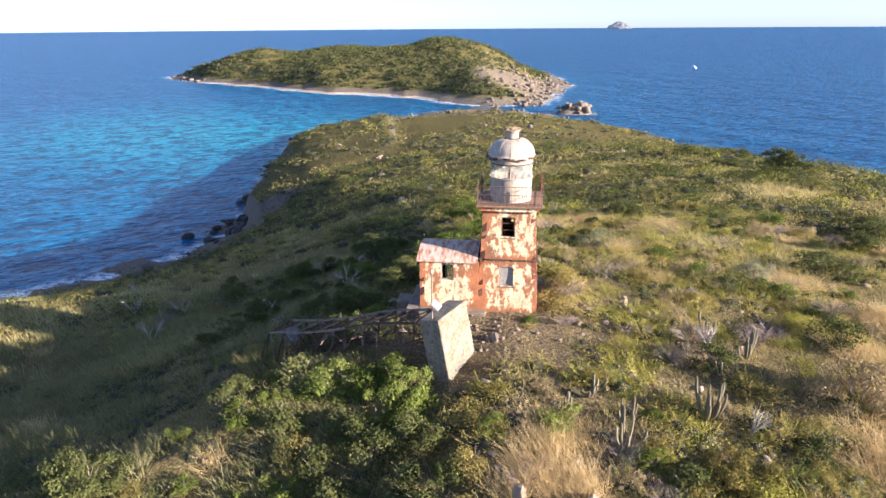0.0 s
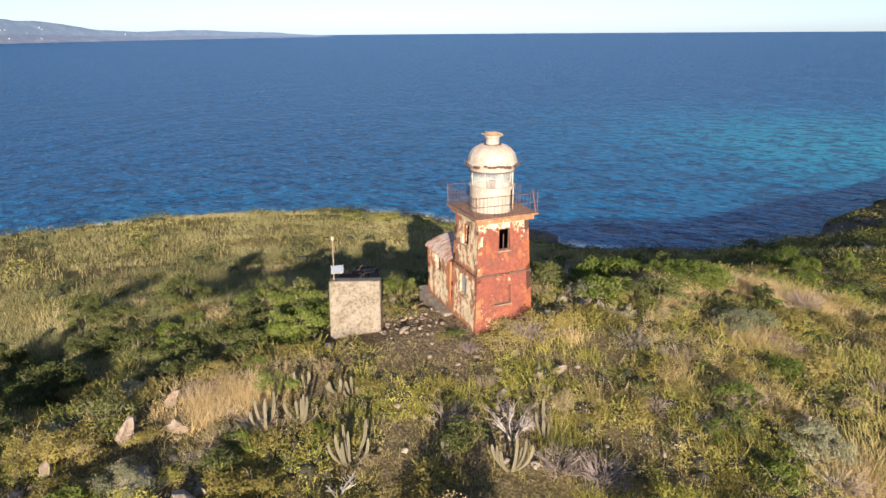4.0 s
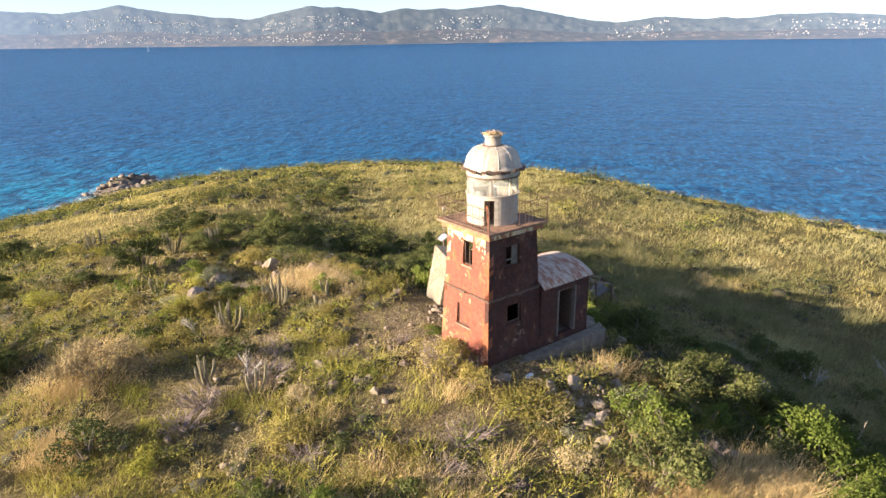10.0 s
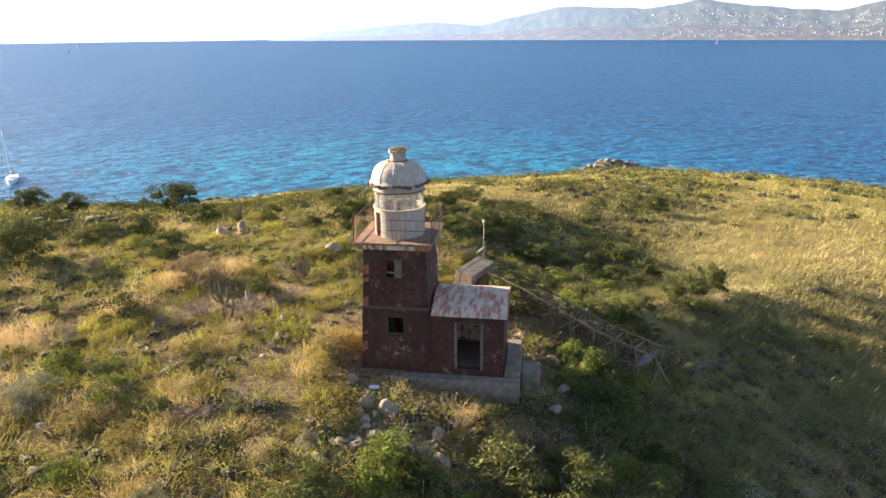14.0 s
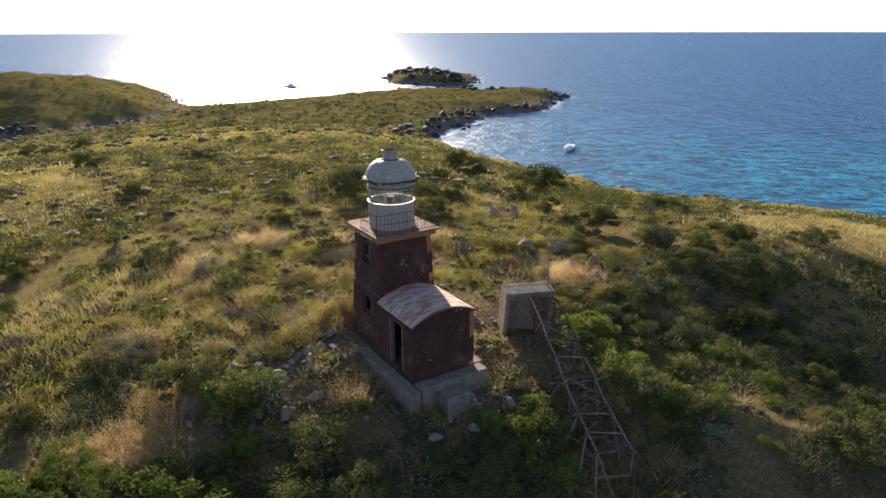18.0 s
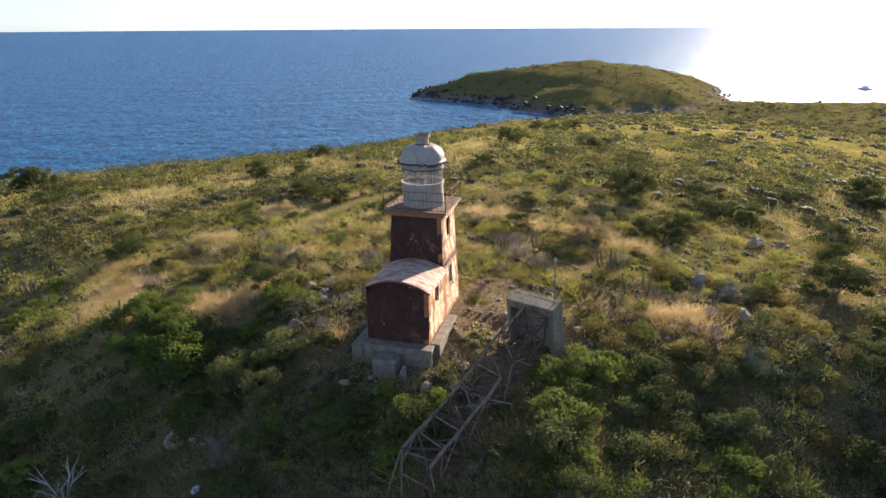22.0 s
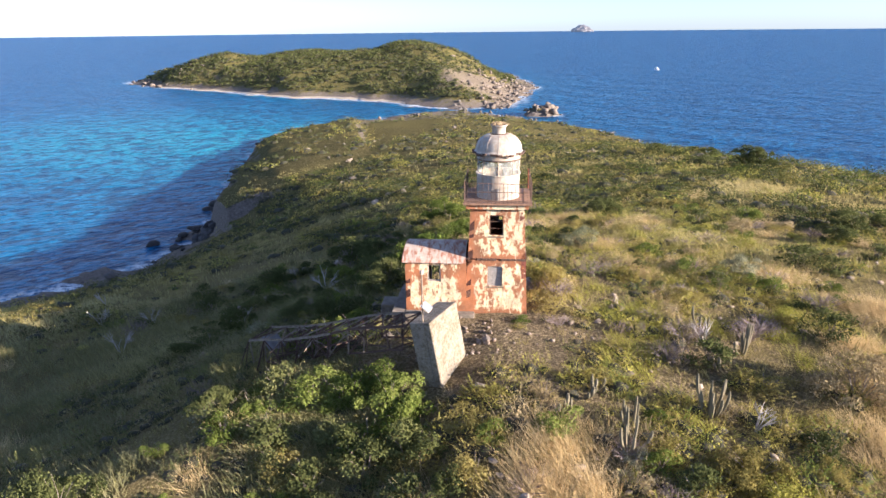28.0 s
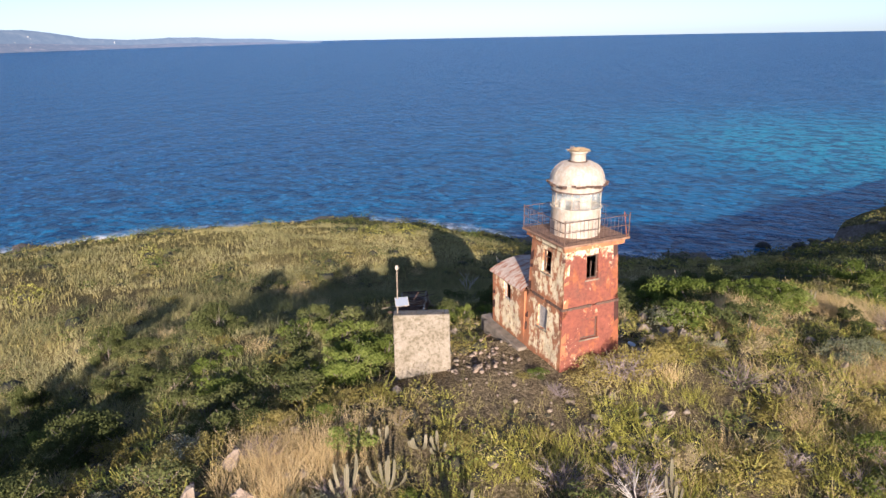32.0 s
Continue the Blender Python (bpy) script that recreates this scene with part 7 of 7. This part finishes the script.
def coast_layer(name, label, back, share, colours, seed, haze_glow):
    """Hills along the far shore, rising from the water to the ridge."""
    deg = np.linspace(157, 286, 900)
    az, dist = np.radians(deg), coast_dist(deg) + back
    rows = 14
    foot = SEA + 26.0 * (dist / 4950) ** 2 - 0.5
    prof = 13 + (np.interp(deg, RIDGE[:, 0], RIDGE[:, 1]) - 13) * (dist + 220) / 4600
    prof = foot + np.maximum(prof - foot, 0) * share
    prof = np.maximum(prof + 14 * share * fbm(deg * 30, deg * 0 + seed, 60, 5, 3.0) * np.clip(prof / 60, 0, 1), foot)
    verts = []
    for k in range(rows):
        t = k / (rows - 1)
        d = dist + 220 * t
        z = foot + (prof - foot) * t ** 0.8 + 30 * share * fbm(deg * 40, deg * 0 + 400 * t, 40, 4, seed) * np.sin(math.pi * t) * np.clip((prof - foot) / 40, 0, 1)
        verts.append(np.stack([d * np.cos(az), d * np.sin(az), z], -1))
    n = len(az)
    i, j = np.meshgrid(np.arange(rows - 1), np.arange(n - 1), indexing="ij")
    q = np.stack([i * n + j, i * n + j + 1, (i + 1) * n + j + 1, (i + 1) * n + j], -1).reshape(-1, 4)
    m, nn, l, b = material(name + "_hazy_hills")
    where = nn.new("ShaderNodeNewGeometry").outputs["Position"]
    f = tex(nn, l, 0.020, 7, 0.7, where)
    c = ramp(nn, l, f, colours)
    l.new(c, b.inputs["Base Color"])
    b.inputs["Roughness"].default_value, b.inputs["Specular IOR Level"].default_value = 1.0, 0.0
    span = nn.new("ShaderNodeSeparateXYZ")          # haze painted as a glow of the hills, stronger towards both far ends
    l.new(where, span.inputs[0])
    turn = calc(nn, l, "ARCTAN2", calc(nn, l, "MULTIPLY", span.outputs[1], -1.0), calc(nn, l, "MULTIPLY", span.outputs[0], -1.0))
    haze_span = calc(nn, l, "DIVIDE", calc(nn, l, "ADD", turn, 0.4), 2.25)
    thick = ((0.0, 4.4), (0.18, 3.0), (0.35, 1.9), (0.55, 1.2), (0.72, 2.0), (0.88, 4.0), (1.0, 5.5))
    l.new(ramp(nn, l, haze_span, [(p, tuple(v * q for v in haze_glow)) for p, q in thick]), b.inputs["Emission Color"])
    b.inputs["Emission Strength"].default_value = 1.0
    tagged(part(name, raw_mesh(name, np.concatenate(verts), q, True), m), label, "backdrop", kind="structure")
    return np.stack(verts)


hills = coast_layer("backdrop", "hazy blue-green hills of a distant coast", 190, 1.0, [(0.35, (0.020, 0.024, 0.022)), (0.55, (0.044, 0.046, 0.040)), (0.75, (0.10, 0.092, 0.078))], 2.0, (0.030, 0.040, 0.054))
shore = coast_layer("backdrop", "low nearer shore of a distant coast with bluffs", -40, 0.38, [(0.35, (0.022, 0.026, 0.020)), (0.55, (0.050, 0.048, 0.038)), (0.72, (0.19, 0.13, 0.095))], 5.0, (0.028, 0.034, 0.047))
r_ = np.random.default_rng(950)
house_m = plain("white_houses", (0.44, 0.42, 0.40), 0.8, 0, 0.1, 0.01, 0)
hv, hf = [], []
while len(hv) < 1500:
    k = int(r_.integers(120, 690))
    if fbm(np.array([k * 1.0]), np.array([3.0]), 45, 3, 6.0)[0] < r_.uniform(-0.05, 0.35):
        continue
    layer = shore if r_.random() < 0.35 else hills
    p = layer[r_.integers(1, 10), k]
    if p[2] < SEA + 26:
        continue
    w, h = r_.uniform(1.2, 3.2) * (3 if r_.random() < 0.02 else 1), r_.uniform(0.6, 2.4)
    a = math.atan2(p[1], p[0])
    out, ux, uy = np.array([-math.cos(a), -math.sin(a)]) * 6, -math.sin(a), math.cos(a)
    o = len(hv) * 8
    hv.append(np.array([[p[0] + out[0] + ux * e * w + math.cos(a) * dd, p[1] + out[1] + uy * e * w + math.sin(a) * dd, p[2] + zz] for dd in (0, 10) for zz in (-4, h) for e in (-1, 1)]))
    hf.extend([[o, o + 1, o + 3, o + 2], [o + 2, o + 3, o + 7, o + 6], [o, o + 2, o + 6, o + 4], [o + 1, o + 5, o + 7, o + 3]])
tagged(part("far_houses", raw_mesh("far_houses", np.concatenate(hv), hf), house_m), "white houses scattered over the distant hills", "houses", kind="stuff")
bm = bmesh.new()
bmesh.ops.create_icosphere(bm, subdivisions=4, radius=1)
for v in bm.verts:
    d = v.co.normalized()
    v.co = Vector((d.x * 72, d.y * 50, max(d.z, -0.2) * 44 * (1 - 0.35 * abs(d.x)))) * (1 + 0.28 * noise.noise(d * 2.6))
# distance haze put into the rock as a faint bluish glow
haze_rock, hn, hl, hb = material("hazy_rock")
hb.inputs["Base Color"].default_value, hb.inputs["Emission Color"].default_value, hb.inputs["Emission Strength"].default_value = (0.10, 0.085, 0.075, 1), (0.035, 0.045, 0.06, 1), 1.0
tagged(part("rock_island", bm, haze_rock, at=Matrix.Translation((4650 * math.cos(radians(75.7)), 4650 * math.sin(radians(75.7)), SEA + 22.5))), "small bare rock island far out on the sea", "island")

gel = plain("white_gelcoat", (0.80, 0.81, 0.82), 0.3, 0, 0.05, 1.0, 0)
navy = plain("dark_canvas", (0.03, 0.05, 0.10), 0.7, 0, 0.2, 2.0, 0)
alloy = plain("mast_alloy", (0.6, 0.6, 0.6), 0.4, 0.6, 0.1, 1.0, 0)


def hull_mesh(length, beam, deep, high):
    bm, rings = bmesh.new(), []
    for k in range(13):
        t = k / 12
        w = beam / 2 * min(1, (1.05 - t) * 2.2) ** 0.6 * (0.75 + 0.25 * min(1, t * 3)) if t < 1 else 0.02
        x, sheer = (t - 0.5) * length, high * (1 + 0.25 * t * t)
        rings.append([bm.verts.new((x, s * w * f, z)) for s, f, z in ((-1, 1, sheer), (-1, 0.9, 0.1), (-1, 0.3, -deep), (1, 0.3, -deep), (1, 0.9, 0.1), (1, 1, sheer))])
    for p, q in zip(rings, rings[1:]):
        for e in range(6):
            bm.faces.new((p[e], p[(e + 1) % 6], q[(e + 1) % 6], q[e]))
    bm.faces.new(rings[0]), bm.faces.new(rings[-1])
    return bm


def sailboat(x, y, turn, length, label, sail=False):
    z = SEA + 26.0 * (math.hypot(x, y) / 4950) ** 2
    ob = thing("sailboat", label, "boat", pose(x, y, z, 0, 0, turn), "boats on the sea")
    part("hull", hull_mesh(length, length * 0.3, 0.5, length * 0.10), gel, ob)
    part("cabin", box(bmesh.new(), (-length * 0.12, -length * 0.085, length * 0.09), (length * 0.2, length * 0.085, length * 0.155), bevel=0.12), gel, ob)
    part("mast", bar(bmesh.new(), (length * 0.06, 0, length * 0.1), (length * 0.06, 0, length * 1.42), 0.11, 8), alloy, ob)
    part("boom", bar(bmesh.new(), (length * 0.06, 0, length * 0.25), (-length * 0.34, 0, length * 0.26), 0.08, 6), alloy, ob)
    if sail:
        bm = bmesh.new()
        for d in (-0.03, 0.03):
            bm.faces.new([bm.verts.new(v) for v in ((length * 0.05, d, length * 0.3), (length * 0.05, d, length * 1.38), (-length * 0.34, d, length * 0.3))])
        part("sail", bm, gel, ob, "white raised sail")
    else:
        part("furled_sail", bar(bmesh.new(), (length * 0.04, 0, length * 0.30), (-length * 0.33, 0, length * 0.29), 0.22, 8), navy, ob)
        part("bimini", box(bmesh.new(), (-length * 0.40, -length * 0.10, length * 0.22), (-length * 0.2, length * 0.10, length * 0.235), bevel=0.03), navy, ob)
    for a in ((length * 0.49, 0), (-length * 0.48, 0), (0.0, length * 0.14), (0.0, -length * 0.14)):
        part("stay", bar(bmesh.new(), (a[0], a[1], length * 0.11), (length * 0.06, 0, length * 1.40), 0.025, 3), alloy, ob)
    return ob


def motorboat(x, y, turn, length):
    ob = thing("motor_boat", "small white motor boat lying offshore", "boat", pose(x, y, SEA + 26.0 * (math.hypot(x, y) / 4950) ** 2, 0, 0, turn), "boats on the sea")
    part("hull", hull_mesh(length, length * 0.32, 0.4, length * 0.12), gel, ob)
    part("cabin", box(bmesh.new(), (-length * 0.15, -length * 0.1, length * 0.12), (length * 0.2, length * 0.1, length * 0.26), bevel=0.15), gel, ob)
    part("hardtop", box(bmesh.new(), (-length * 0.25, -length * 0.12, length * 0.33), (length * 0.1, length * 0.12, length * 0.35), bevel=0.03), gel, ob)
    for sx_ in (-0.2, 0.06):
        for sy_ in (-0.1, 0.1):
            part("post", bar(bmesh.new(), (length * sx_, length * sy_, length * 0.12), (length * sx_, length * sy_, length * 0.33), 0.05, 5), alloy, ob)
    return ob


sailboat(168, -223, 118, 14.0, "white sailboat at anchor with furled blue sails")
sailboat(-952, -2362, 20, 15.0, "white sailboat far out under sail", True)
sailboat(1540, -2815, 60, 15.0, "white sailboat far out under sail", True)
sailboat(1237, -2192, 10, 12.0, "white sailboat far out under sail", True)
motorboat(558, -287, 30, 15.0), motorboat(304, 801, 100, 10.0)
